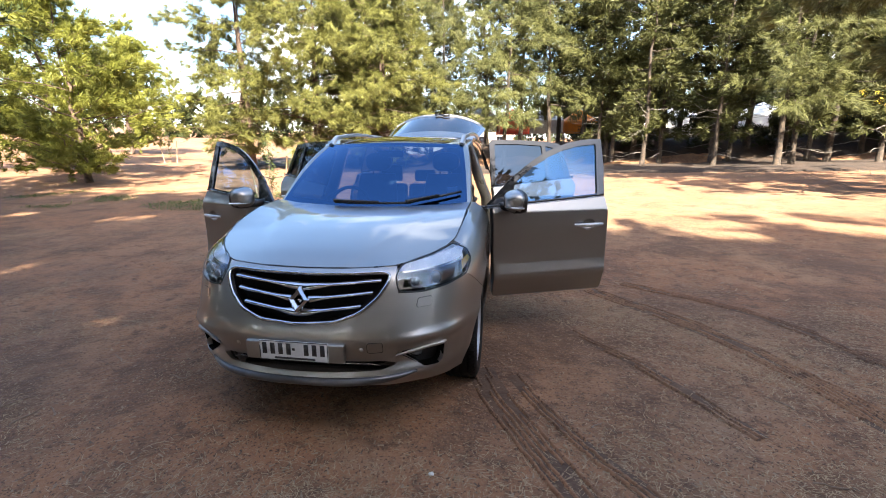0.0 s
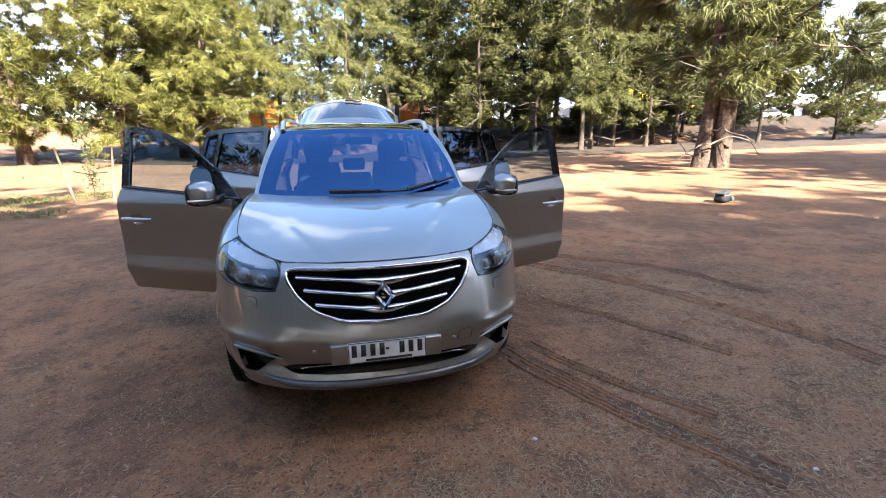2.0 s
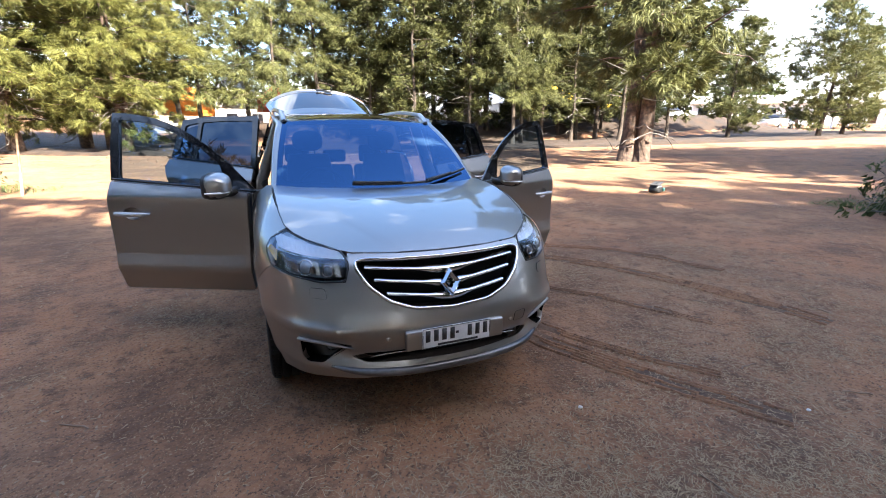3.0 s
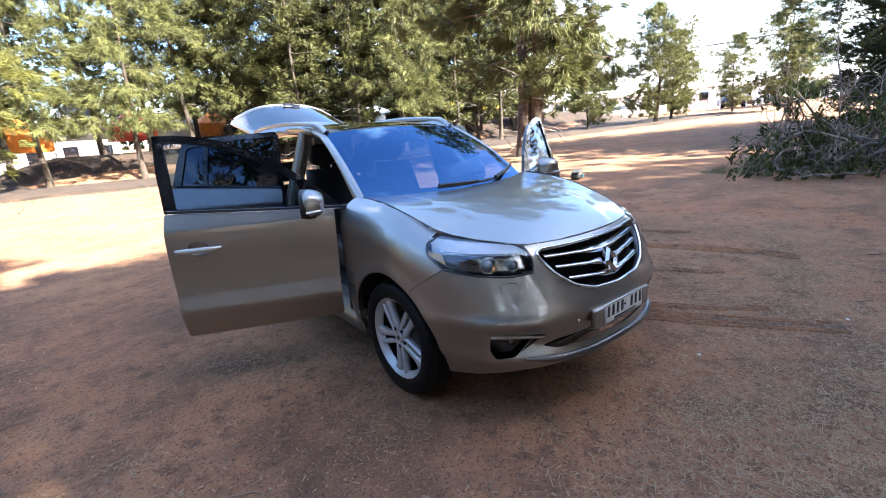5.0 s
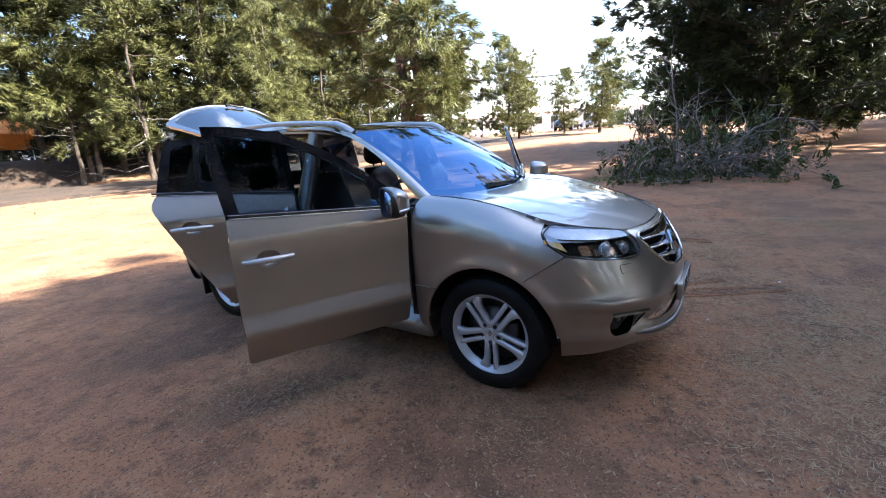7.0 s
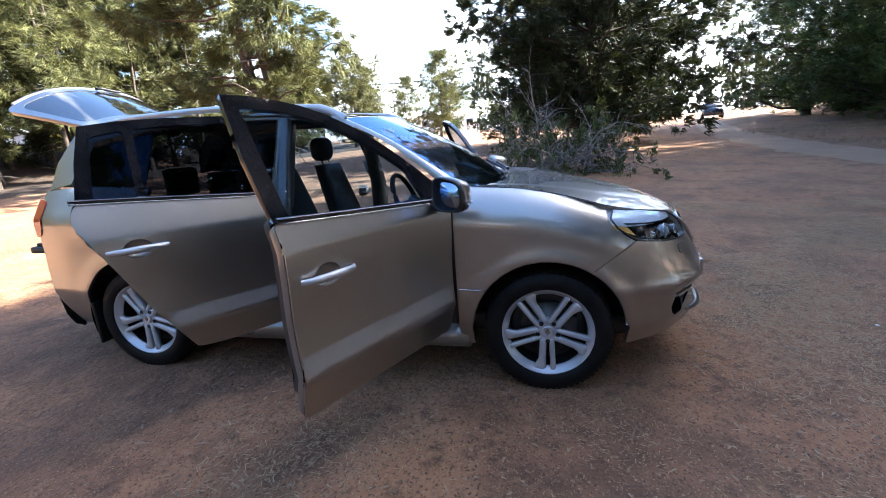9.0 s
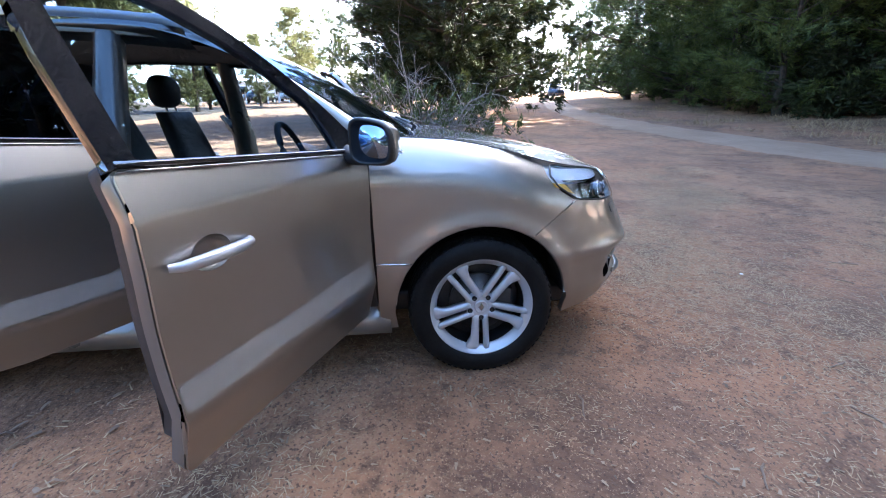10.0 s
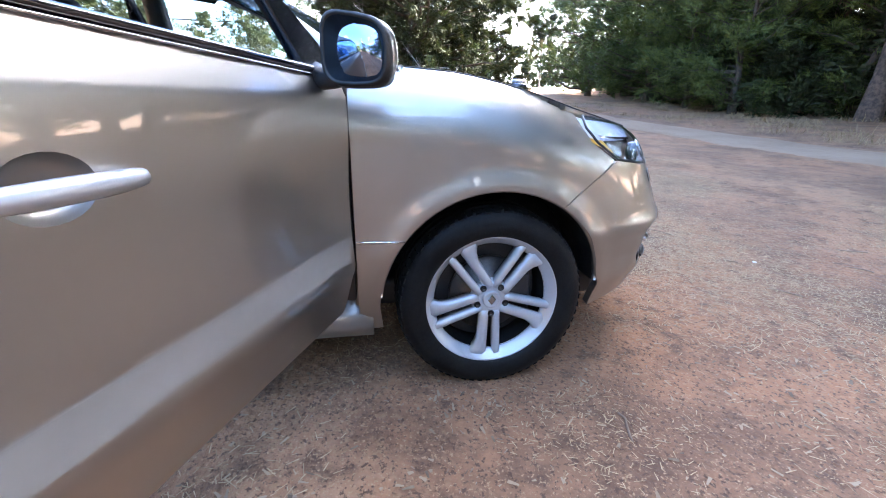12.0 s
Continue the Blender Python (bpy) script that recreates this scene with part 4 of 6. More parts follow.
for sx in (1, -1):
    headlamp(sx)
    edge = fog if sx > 0 else mirrored(fog)
    pocket = laid("fog_pocket", sheet(edge, lambda u, z: front(u, z, -0.075), (), 0.03, 0), BLACK, bumper, "black fog lamp pocket")
    wall = bmesh.new()
    ring_a, ring_b = [wall.verts.new(front(a, b, -0.004)) for a, b in edge], [wall.verts.new(front(a, b, -0.078)) for a, b in edge]
    for k in range(len(edge)):
        wall.faces.new((ring_a[k - 1], ring_a[k], ring_b[k], ring_b[k - 1]))
    bmesh.ops.solidify(wall, geom=wall.faces[:], thickness=0.003)
    part("fog_surround", wall, PIT, pocket)
    c = front(sx * uy(-0.745, 0.47), 0.47, -0.070)
    bm = bmesh.new()
    bmesh.ops.create_uvsphere(bm, u_segments=20, v_segments=12, radius=0.036)
    for v in bm.verts:
        v.co = Vector((v.co.x, v.co.y * 0.6, v.co.z)) + c
    part("fog_lamp", bm, surface("fog_glass", (0.16, 0.18, 0.2), (0.3, 0.32, 0.35), 30, 0.08, metal=0.6, coat=1.0), pocket)
    bm = bmesh.new()
    ua, ub = sx * ux(0.50, 0.515), sx * uy(-0.665, 0.54)
    tube_into(bm, [front(ua + (ub - ua) * i / 12, 0.508 + 0.03 * i / 12, 0.006) for i in range(13)], [0.010 * min(1, 0.3 + i / 5) for i in range(13)], 8)
    part("fog_trim", bm, PAINT, bumper)

# bonnet
front_edge = [(x, -0.745 + 0.075 * (abs(x) / 0.50) ** 2.4) for x in (0.0, 0.12, 0.24, 0.36, 0.46)]
side_edge = [(bonnet_edge(y) - 0.004, y) for y in (-0.615, -0.57, -0.5, -0.4, -0.3, -0.15, 0.0, 0.15, 0.3, 0.43)]
back_edge = [(0.60, 0.36), (0.45, 0.31), (0.25, 0.275), (0.0, 0.26)]
bh = front_edge + side_edge + back_edge
hood = laid("bonnet", sheet(bh + mirrored(bh)[1:-1], bonnet, (), 0.035, 0.025, middle=(0, 0, 0)), PAINT, car)

for sx in (-1, 1):
    rim_tube("bonnet_gap", [(sx * (bonnet_edge(y) + 0.001), y) for y in (-0.62, -0.57, -0.5, -0.4, -0.3, -0.2, -0.1, 0.0, 0.1, 0.2, 0.3, 0.4)], lambda a, b: bonnet(a, b) + Vector((0, 0, 0.001)), 0.0022, BLACK, hood, closed=False, sides=6)

# wings
def wing(sx):
    ys = (0.45, 0.3, 0.15, 0.0, -0.15, -0.24)
    out = [(0.488, 0.27), (0.488, 0.6), (0.490, 0.9), (0.492, 1.08), (0.478, 1.150)] + [(y, bonnet_low(y) - 0.002) for y in ys]
    out += [(-0.300, 1.028), (-0.306, 0.972), (-0.335, 0.925), (-0.438, 0.860), (-0.330, 0.785)]
    out += arc(0, 0.36, 0.415, 122.5, 0, 26) + [(0.405, 0.27)]
    made = sheet(out, lambda y, z: Vector((sx * fender_x(y, z), y, z)), (), 0.03, 0.03)
    w = laid("wing", made, PAINT, car, "silver-beige front wing")
    bm = bmesh.new()
    tube_into(bm, [Vector((sx * (fender_x(y, 0.612) + 0.001), y, 0.612)) for y in (0.33, 0.37, 0.41, 0.45, 0.487)], [0.0028] * 5, 6)
    part("chrome_line", bm, CHROME, w)
    # liner of the wheel house
    bm = bmesh.new()
    rows = [[bm.verts.new((sx * x, 0.425 * math.cos(t), 0.355 + 0.425 * math.sin(t))) for x in (0.55, 0.70, fender_x(0.425 * math.cos(t), 0.355 + 0.425 * math.sin(t)) - 0.045)] for t in (radians(4 + 172 * k / 28) for k in range(29))]
    for r, s in zip(rows, rows[1:]):
        for k in range(2):
            bm.faces.new((r[k], s[k], s[k + 1], r[k + 1]))
    bm.faces.new([r[0] for r in rows])
    part("wheel_liner", bm, BLACK, w)
    rim_tube("arch_lip", arc(0, 0.36, 0.418, 6, 174, 30), lambda y, z: Vector((sx * (fender_x(y, z) - 0.012), y, z)), 0.010, PAINT, w, closed=False)


wing(-1)
wing(1)


# ---- car: wheels ----
def lathe(profile, seg=64):
    bm = bmesh.new()
    rings = [[bm.verts.new((px, r * math.cos(t), r * math.sin(t))) for t in (2 * math.pi * k / seg for k in range(seg))] for px, r in profile]
    for a, b in zip(rings, rings[1:]):
        for k in range(seg):
            bm.faces.new((a[k], b[k], b[(k + 1) % seg], a[(k + 1) % seg]))
    bmesh.ops.recalc_face_normals(bm, faces=bm.faces)
    return bm


def build_wheel():
    tyre_bm = lathe([(-0.105, 0.243), (-0.112, 0.27), (-0.115, 0.305), (-0.104, 0.337), (-0.085, 0.349), (-0.062, 0.352), (-0.058, 0.344), (-0.050, 0.344), (-0.046, 0.353), (-0.004, 0.3535),
                     (-0.002, 0.345), (0.006, 0.345), (0.008, 0.3535), (0.046, 0.353), (0.050, 0.344), (0.058, 0.344), (0.062, 0.352), (0.085, 0.349), (0.104, 0.337), (0.1155, 0.305),
                     (0.113, 0.276), (0.108, 0.262), (0.102, 0.252), (0.09, 0.245)], 96)
    tyre = link_mesh("wheel", tyre_bm, RUBBER)
    for sgn in (-1, 1):                                             # shoulder blocks
        bm = bmesh.new()
        for k in range(64):
            m = Matrix.Rotation(2 * math.pi * k / 64, 4, "X")
            a = [m @ Vector((sgn * px, dy, r)) for px, dy, r in ((0.064, -0.011, 0.3535), (0.100, -0.008, 0.3425), (0.100, 0.010, 0.3425), (0.064, 0.013, 0.3535))]
            b = [m @ Vector((sgn * px, dy, r)) for px, dy, r in ((0.064, -0.011, 0.345), (0.100, -0.008, 0.332), (0.100, 0.010, 0.332), (0.064, 0.013, 0.345))]
            va, vb = [bm.verts.new(p * 1.006) for p in a], [bm.verts.new(p) for p in b]
            bm.faces.new(va)
            for i in range(4):
                bm.faces.new((va[i - 1], va[i], vb[i], vb[i - 1]))
        bmesh.ops.recalc_face_normals(bm, faces=bm.faces)
        tagged(part("tread", bm, RUBBER, tyre, smooth=False), kind="stuff")
    part("barrel", lathe([(-0.09, 0.236), (-0.06, 0.215), (0.02, 0.208), (0.062, 0.217)], 64), PIT, tyre, "dark wheel barrel")
    rim = part("rim", lathe([(0.058, 0.2155), (0.066, 0.219), (0.078, 0.228), (0.088, 0.240), (0.098, 0.246), (0.101, 0.252), (0.096, 0.256), (0.08, 0.250)], 96), ALLOY, tyre, "silver alloy rim")
    for k in range(5):
        for sgn in (-1, 1):
            bm = bmesh.new()
            rows = []
            for i in range(9):
                q = i / 8
                r = 0.045 + 0.190 * q
                mid = 0.024 + 0.009 * q if sgn > 0 else -0.022 - 0.008 * q
                hw = 0.0185 + 0.004 * q + 0.022 * max(0, q - 0.7) / 0.3 if sgn > 0 else 0.0150 + 0.001 * q
                mid += 0.020 * max(0, q - 0.7) / 0.3 if sgn > 0 else 0
                xo = 0.083 - 0.010 * q + 0.010 * q * q + 0.003 * math.sin(3.14 * q)
                rows.append([bm.verts.new((px, mid + dy, r)) for px, dy in ((xo - 0.045, -hw * 0.7), (xo - 0.010, -hw), (xo, -hw * 0.62), (xo, hw * 0.62), (xo - 0.010, hw), (xo - 0.045, hw * 0.7))])
            for a, b in zip(rows, rows[1:]):
                for j in range(6):
                    bm.faces.new((a[j], a[(j + 1) % 6], b[(j + 1) % 6], b[j]))
            bm.faces.new(rows[0])
            bm.faces.new(rows[-1])
            bmesh.ops.recalc_face_normals(bm, faces=bm.faces)
            bm.transform(Matrix.Rotation(radians(180 + 72 * k), 4, "X"))
            part("spoke", bm, ALLOY, tyre)
    part("hub", lathe([(0.03, 0.078), (0.066, 0.076), (0.078, 0.068), (0.082, 0.055), (0.079, 0.040), (0.076, 0.030)], 40), ALLOY, tyre)
    part("hub_cap", lathe([(0.070, 0.034), (0.086, 0.033), (0.089, 0.029), (0.087, 0.026), (0.087, 0.0001)], 30), ALLOY, tyre)
    bm = bmesh.new()
    ring = [bm.verts.new((0.0895, a, b)) for a, b in ((0, 0.017), (0.012, 0), (0, -0.017), (-0.012, 0))]
    ring2 = [bm.verts.new((0.087, a * 1.3, b * 1.3)) for a, b in ((0, 0.017), (0.012, 0), (0, -0.017), (-0.012, 0))]
    bm.faces.new(ring)
    for i in range(4):
        bm.faces.new((ring[i - 1], ring[i], ring2[i], ring2[i - 1]))
    part("cap_mark", bm, CHROME, tyre, smooth=False)
    for k in range(5):
        bm = bmesh.new()
        t = radians(180 + 72 * k)
        m = Matrix.Translation((0, -0.057 * math.sin(t), 0.057 * math.cos(t)))
        tube_into(bm, [Vector((0.062, 0, 0)), Vector((0.0835, 0, 0))], [0.0125, 0.0125], 14)
        bm.transform(m)
        part("nut_recess", bm, BLACK, tyre)
        bm = bmesh.new()
        tube_into(bm, [Vector((0.066, 0, 0)), Vector((0.0865, 0, 0))], [0.007, 0.006], 6)
        bm.transform(m)
        part("wheel_nut", bm, DISC, tyre)
    part("brake_disc", lathe([(0.0, 0.0001), (0.0, 0.150), (0.022, 0.150), (0.022, 0.085), (0.05, 0.08), (0.05, 0.0001)], 48), DISC, tyre, "worn brown-grey brake disc")
    bm = bmesh.new()
    box_into(bm, (-0.03, 0.07, -0.08), (0.045, 0.165, 0.08), 0.015)
    part("caliper", bm, BLACK, tyre)
    part("backing", lathe([(-0.02, 0.0001), (-0.02, 0.20)], 32), BLACK, tyre)
    return tyre


first = build_wheel()
first.parent = car
first.matrix_basis = pose(-0.770, 0.0, 0.349, 0, 0, 180) @ Matrix.Rotation(radians(0), 4, "X")
tagged(first, "alloy wheel with five paired spokes")
for x, y, a in ((0.770, 0.0, 0), (-0.772, 2.69, 180), (0.772, 2.69, 0)):
    copy_thing(first, pose(x, y, 0.349, 0, 0, a))


# ---- car: cabin shell ----
def screen(a, b):
    """Windscreen: a from side to side, b from the cowl to the roof."""
    x = a * (0.742 - 0.117 * b)
    y = (0.27 + 0.17 * abs(a) ** 2.2) * (1 - b) + (1.08 + 0.09 * abs(a) ** 2) * b
    z = (1.126 + 0.028 * a * a) * (1 - b) + (1.602 - 0.022 * a * a) * b
    s = math.sin(math.pi * b)
    return Vector((x * (1 + 0.012 * s), y - 0.022 * s, z + 0.020 * s))


def grid(fn, na, nb, a0=-1.0, a1=1.0, b0=0.0, b1=1.0, thick=0.006, middle=(0, 1.5, 0.8)):
    return sheet([(a0, b0), (a1, b0), (a1, b1), (a0, b1)], fn, (), min((a1 - a0) / na, (b1 - b0) / nb), thick, middle=middle)


windscreen = laid("windscreen", grid(screen, 30, 14), SCREEN_GLASS, car, "windscreen with the sky's blue put into its gloss and tint")
windscreen.visible_shadow = False
band = sheet([(-1, 0), (1, 0), (1, 1), (-1, 1)], lambda a, b: screen(a, b), [soften([(-0.955, 0.07), (0.955, 0.07), (0.935, 0.955), (-0.935, 0.955)], 0.06)], 0.05, 0.0, lift=-0.004)
laid("screen_border", band, GLOSS_BLACK, windscreen, "black edge band")
bm = bmesh.new()
tube_into(bm, [screen(0, 0.86) + Vector((0, 0.05, -0.02)), screen(0, 0.86) + Vector((0, 0.06, -0.06))], [0.012, 0.012], 8)
box_into(bm, (-0.115, 1.0, 1.475), (0.115, 1.035, 1.535), 0.014)
part("rear_view_mirror", bm, BLACK, windscreen)
bm = bmesh.new()
v = [bm.verts.new(screen(a, b) + Vector((0, 0.012, -0.006))) for a, b in ((0.80, 0.10), (0.90, 0.10), (0.90, 0.24), (0.80, 0.24))]
bm.faces.new(v)
part("paper_slip", bm, WHITE_PLATE, windscreen, "small white paper behind the glass", smooth=False)


def roof_z(x, y):
    return roof_line(y) - 0.034 * (abs(x) / 0.62) ** 2.2


roof_line = spline((1.05, 1.597), (1.3, 1.632), (1.7, 1.664), (2.1, 1.676), (2.6, 1.668), (3.15, 1.632))
rb = [(0.0, 1.085), (0.3, 1.095), (0.60, 1.165), (0.655, 1.26), (0.675, 1.6), (0.68, 2.3), (0.665, 2.7), (0.64, 2.86), (0.3, 2.90), (0.0, 2.91)]
roof = laid("roof", sheet(rb + mirrored(rb)[1:-1], lambda x, y: Vector((x, y, roof_z(x, y))), (), 0.06, 0.02, middle=(0, 2, 1)), PAINT, car, "silver-beige roof with dark glass panel")
gl = soften([(-0.50, 1.17), (0.50, 1.17), (0.53, 1.9), (0.50, 2.75), (-0.50, 2.75), (-0.53, 1.9)], 0.05)
laid("roof_window", sheet(gl, lambda x, y: Vector((x, y, roof_z(x, y) + 0.005)), (), 0.06, 0.004, middle=(0, 2, 1)), ROOF_GLASS, roof, "dark glass sunroof")
laid("headliner", sheet([(a * 0.97, b) for a, b in rb + mirrored(rb)[1:-1]], lambda x, y: Vector((x, y, roof_z(x, y) - 0.035)), (), 0.12, 0, middle=(0, 2, 1)), LINER, roof)
for sx in (-1, 1):
    rows = []
    for i in range(25):
        q = i / 24
        y = 1.17 + 1.85 * q
        lift = 0.052 * min(1, 3.2 * math.sin(math.pi * min(1, max(0, q * 1.0))) ** 0.8) if 0 < q < 1 else 0.0
        rows.append(Vector((sx * (0.615 + 0.03 * math.sin(math.pi * q)), y, roof_z(0.63, y) + lift)))
    bm = bmesh.new()
    tube_into(bm, rows, [0.019 if 2 < i < 22 else 0.024 for i in range(25)], 10)
    part("roof_rail", bm, ALLOY, car, "silver roof rail")


sash = spline((0.44, 1.085), (0.53, 1.155), (0.68, 1.285), (0.86, 1.415), (1.05, 1.520), (1.25, 1.590), (1.45, 1.620), (1.57, 1.628))
upper = spline((1.0, 1.50), (1.25, 1.595), (1.57, 1.628), (2.0, 1.620), (2.4, 1.585), (2.8, 1.53), (3.2, 1.45))


def pillar(sx):
    """The painted frame from the wing over the doors to the tail."""
    def fn(q, c):
        y = 0.43 + q * 0.92
        edge = screen(1.0, min(1.0, max(0.0, (q - 0.0) / 0.80)))
        if q > 0.80:
            edge = Vector((0.64, 1.17 + (q - 0.80) * 0.95, roof_z(0.64, 1.17 + (q - 0.8) * 0.95)))
        ys = 0.43 + q * 0.86
        zz = sash(ys) + 0.018
        outer = Vector((edge.x + 0.040 + 0.012 * q, max(ys, edge.y + 0.03), max(zz, edge.z - 0.05)))
        p = edge * (1 - c) + outer * c + Vector((0.012, -0.004, 0.012)) * math.sin(math.pi * c)
        return Vector((sx * p.x, p.y, p.z))
    f = laid("windscreen_pillar", sheet([(0, 0), (1, 0), (1, 1), (0, 1)], fn, (), 0.06, 0.02, middle=(0, 1.2, 0.9)), PAINT, car)
    # cant rail above the doors
    rows = [[(0.655, 0.0), (0.69, -0.012), (0.705, -0.03), (0.685, -0.05), (0.64, -0.06)]]
    bm = bmesh.new()
    ring = []
    for i in range(26):
        y = 1.22 + 1.9 * i / 25
        top = roof_z(0.655, min(y, 3.1))
        k = cabin_x(y, upper(y) + 0.02)
        ring.append([bm.verts.new((sx * x, y, z)) for x, z in ((0.635, top + 0.001), (0.5 * (0.635 + k) + 0.012, top - 0.006), (k - 0.004, upper(y) + 0.018), (k - 0.03, upper(y) - 0.02), (0.60, top - 0.05))])
    for a, b in zip(ring, ring[1:]):
        for j in range(4):
            bm.faces.new((a[j], b[j], b[j + 1], a[j + 1]))
    bmesh.ops.recalc_face_normals(bm, faces=bm.faces)
    part("cant_rail", bm, PAINT, car)
    # centre pillar
    bm = bmesh.new()
    ring = []
    for i in range(13):
        z = 0.30 + 1.33 * i / 12
        w = 0.075 - 0.025 * soft_step(0.9, 1.6, z)
        x = (side_x(1.55, z) - 0.045) if z < belt(1.55) else cabin_x(1.55, z) - 0.035
        ring.append([bm.verts.new((sx * a, 1.55 + b, z)) for a, b in ((x - 0.10, -w * 0.7), (x - 0.02, -w), (x, -w * 0.5), (x, w * 0.5), (x - 0.02, w), (x - 0.10, w * 0.7))])
    for a, b in zip(ring, ring[1:]):
        for j in range(6):
            bm.faces.new((a[j], a[(j + 1) % 6], b[(j + 1) % 6], b[j]))
    bmesh.ops.recalc_face_normals(bm, faces=bm.faces)
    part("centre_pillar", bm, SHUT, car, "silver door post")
    # sill and hinge post
    bm = bmesh.new()
    ring = []
    for i in range(24):
        y = 0.44 + 1.83 * i / 23
        ring.append([bm.verts.new((sx * x, y, z)) for x, z in ((0.60, 0.40), (0.80, 0.42), (0.835, 0.41), (0.845, 0.36), (0.872, 0.345), (0.880, 0.30), (0.865, 0.245), (0.80, 0.22), (0.60, 0.22))])
    for a, b in zip(ring, ring[1:]):
        for j in range(8):
            bm.faces.new((a[j], b[j], b[j + 1], a[j + 1]))
    bm.faces.new(ring[0])
    bm.faces.new(ring[-1])
    bmesh.ops.recalc_face_normals(bm, faces=bm.faces)
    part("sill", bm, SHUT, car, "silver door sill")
    part("door_seal", block((sx * 0.895 if sx < 0 else 0.78, 0.494, 0.40), (-0.70 if sx < 0 else 0.895, 0.535, 1.12), 0.006), BLACK, car)
    part("hinge_post", block((sx * 0.865 if sx < 0 else 0.70, 0.42, 0.36), (-0.70 if sx < 0 else 0.865, 0.50, 1.08), 0.012), SHUT, car)
    # rear quarter with its wheel arch
    arch = arc(2.69, 0.36, 0.42, 172, -6, 26)
    out = [(2.27, 0.42)] + arch + [(3.15, 0.28), (3.30, 0.30), (3.40, 0.45), (3.44, 0.7), (3.42, 1.0), (3.36, 1.24), (2.98, belt(2.98)), (2.455, belt(2.455) - 0.006), (2.49, 1.15), (2.27, 0.69), (2.27, 0.5)]
    q = laid("rear_quarter", sheet(out, lambda y, z: Vector((sx * side_x(y, z), y, z)), (), 0.04, 0.03, (0.69, 1.005)), PAINT, car, "silver-beige rear quarter")
    low = soften([(2.50, belt(2.5) + 0.005), (3.36, 1.262), (3.18, 1.47), (2.95, 1.51), (2.47, 1.575)], 0.04)
    laid("quarter_window", sheet(low, lambda y, z: Vector((sx * cabin_x(y, z), y, z)), (), 0.05, 0.01), PRIVACY_GLASS, q, "dark tinted quarter glass")
    tailp = [(3.18, 1.28), (3.40, 1.245), (3.34, 1.42), (3.18, 1.60), (3.05, 1.63), (2.98, 1.52)]
    laid("tail_pillar", sheet(tailp, lambda y, z: Vector((sx * (cabin_x(y, z) + 0.003), y, z)), (), 0.05, 0.02), PAINT, q)
    tl = soften([(3.33, 1.18), (3.41, 1.19), (3.452, 1.02), (3.445, 0.93), (3.39, 0.95)], 0.02)
    laid("tail_lamp", sheet(tl, lambda y, z: Vector((sx * (side_x(y, z) + 0.006), y, z)), (), 0.03, 0.02), RED_LENS, q, "red tail lamp")
    bm = bmesh.new()
    rows = [[bm.verts.new((sx * x, 2.69 + 0.43 * math.cos(t), 0.355 + 0.43 * math.sin(t))) for x in (0.55, 0.70, 0.885)] for t in (radians(-20 + 220 * k / 28) for k in range(29))]
    for r, s in zip(rows, rows[1:]):
        for k in range(2):
            bm.faces.new((r[k], s[k], s[k + 1], r[k + 1]))
    bm.faces.new([r[0] for r in rows])
    part("wheel_liner", bm, BLACK, q)
    part("mud_flap", block((min(sx * 0.74, sx * 0.90), 3.06, 0.17), (max(sx * 0.74, sx * 0.90), 3.085, 0.47), 0.008), RUBBER, q, "black rubber mud flap")


pillar(-1)
pillar(1)
bm = bmesh.new()
ring = []
for i in range(31):
    f = i / 15 - 1
    x = 0.83 * math.copysign(abs(f) ** 0.8, f)
    y = 3.62 - 0.20 * abs(f) ** 4
    ring.append([bm.verts.new((x, y + dy, z)) for dy, z in ((-0.10, 0.72), (-0.02, 0.72), (0.02, 0.66), (0.025, 0.5), (0.0, 0.36), (-0.06, 0.28), (-0.15, 0.27))])
for a, b in zip(ring, ring[1:]):
    for j in range(6):
        bm.faces.new((a[j], b[j], b[j + 1], a[j + 1]))
bmesh.ops.recalc_face_normals(bm, faces=bm.faces)
part("rear_bumper", bm, PAINT, car)


# ---- car: tailgate ----
def gate(a, b):
    x = a * (0.60 + 0.085 * b)
    return Vector((x, 2.88 + 0.76 * b + 0.03 * a * a * b, 1.650 + 0.38 * b - 0.03 * b * b - (0.045 + 0.155 * b) * abs(a) ** 2.6))


tailgate = laid("tailgate", sheet(soften([(-1, 0), (1, 0), (1, 1), (-1, 1)], 0.08), gate, [soften([(-0.93, 0.30), (0.93, 0.30), (0.93, 0.93), (-0.93, 0.93)], 0.1)], 0.06, 0.03, middle=(0, 3.5, 0)), PAINT, car, "open upper tailgate with blue-reflecting rear glass")
laid("rear_window", sheet(soften([(-0.95, 0.28), (0.95, 0.28), (0.95, 0.95), (-0.95, 0.95)], 0.1), lambda a, b: gate(a, b) - Vector((0, 0, 0.004)), (), 0.06, 0.006, middle=(0, 3.5, 0)), ROOF_GLASS, tailgate, "dark rear glass")
bm = bmesh.new()
tube_into(bm, [gate(a / 10, 1.0) + Vector((0, 0.01, -0.005)) for a in range(-9, 10)], [0.016] * 19, 8)
part("gate_lip", bm, ALLOY, tailgate)
bm = bmesh.new()
tube_into(bm, [gate(-0.05 + 0.3 * i / 6, 0.93 + 0.03 * math.sin(i)) + Vector((0, 0, 0.02)) for i in range(7)], [0.012] * 7, 8)
part("rear_wiper", bm, BLACK, tailgate)
for sx in (-1, 1):
    bm = bmesh.new()
    tube_into(bm, [Vector((sx * 0.60, 3.25, 1.35)), gate(sx * 0.9, 0.55) - Vector((0, 0, 0.02))], [0.011, 0.009], 8)
    part("gas_strut", bm, BLACK, tailgate)
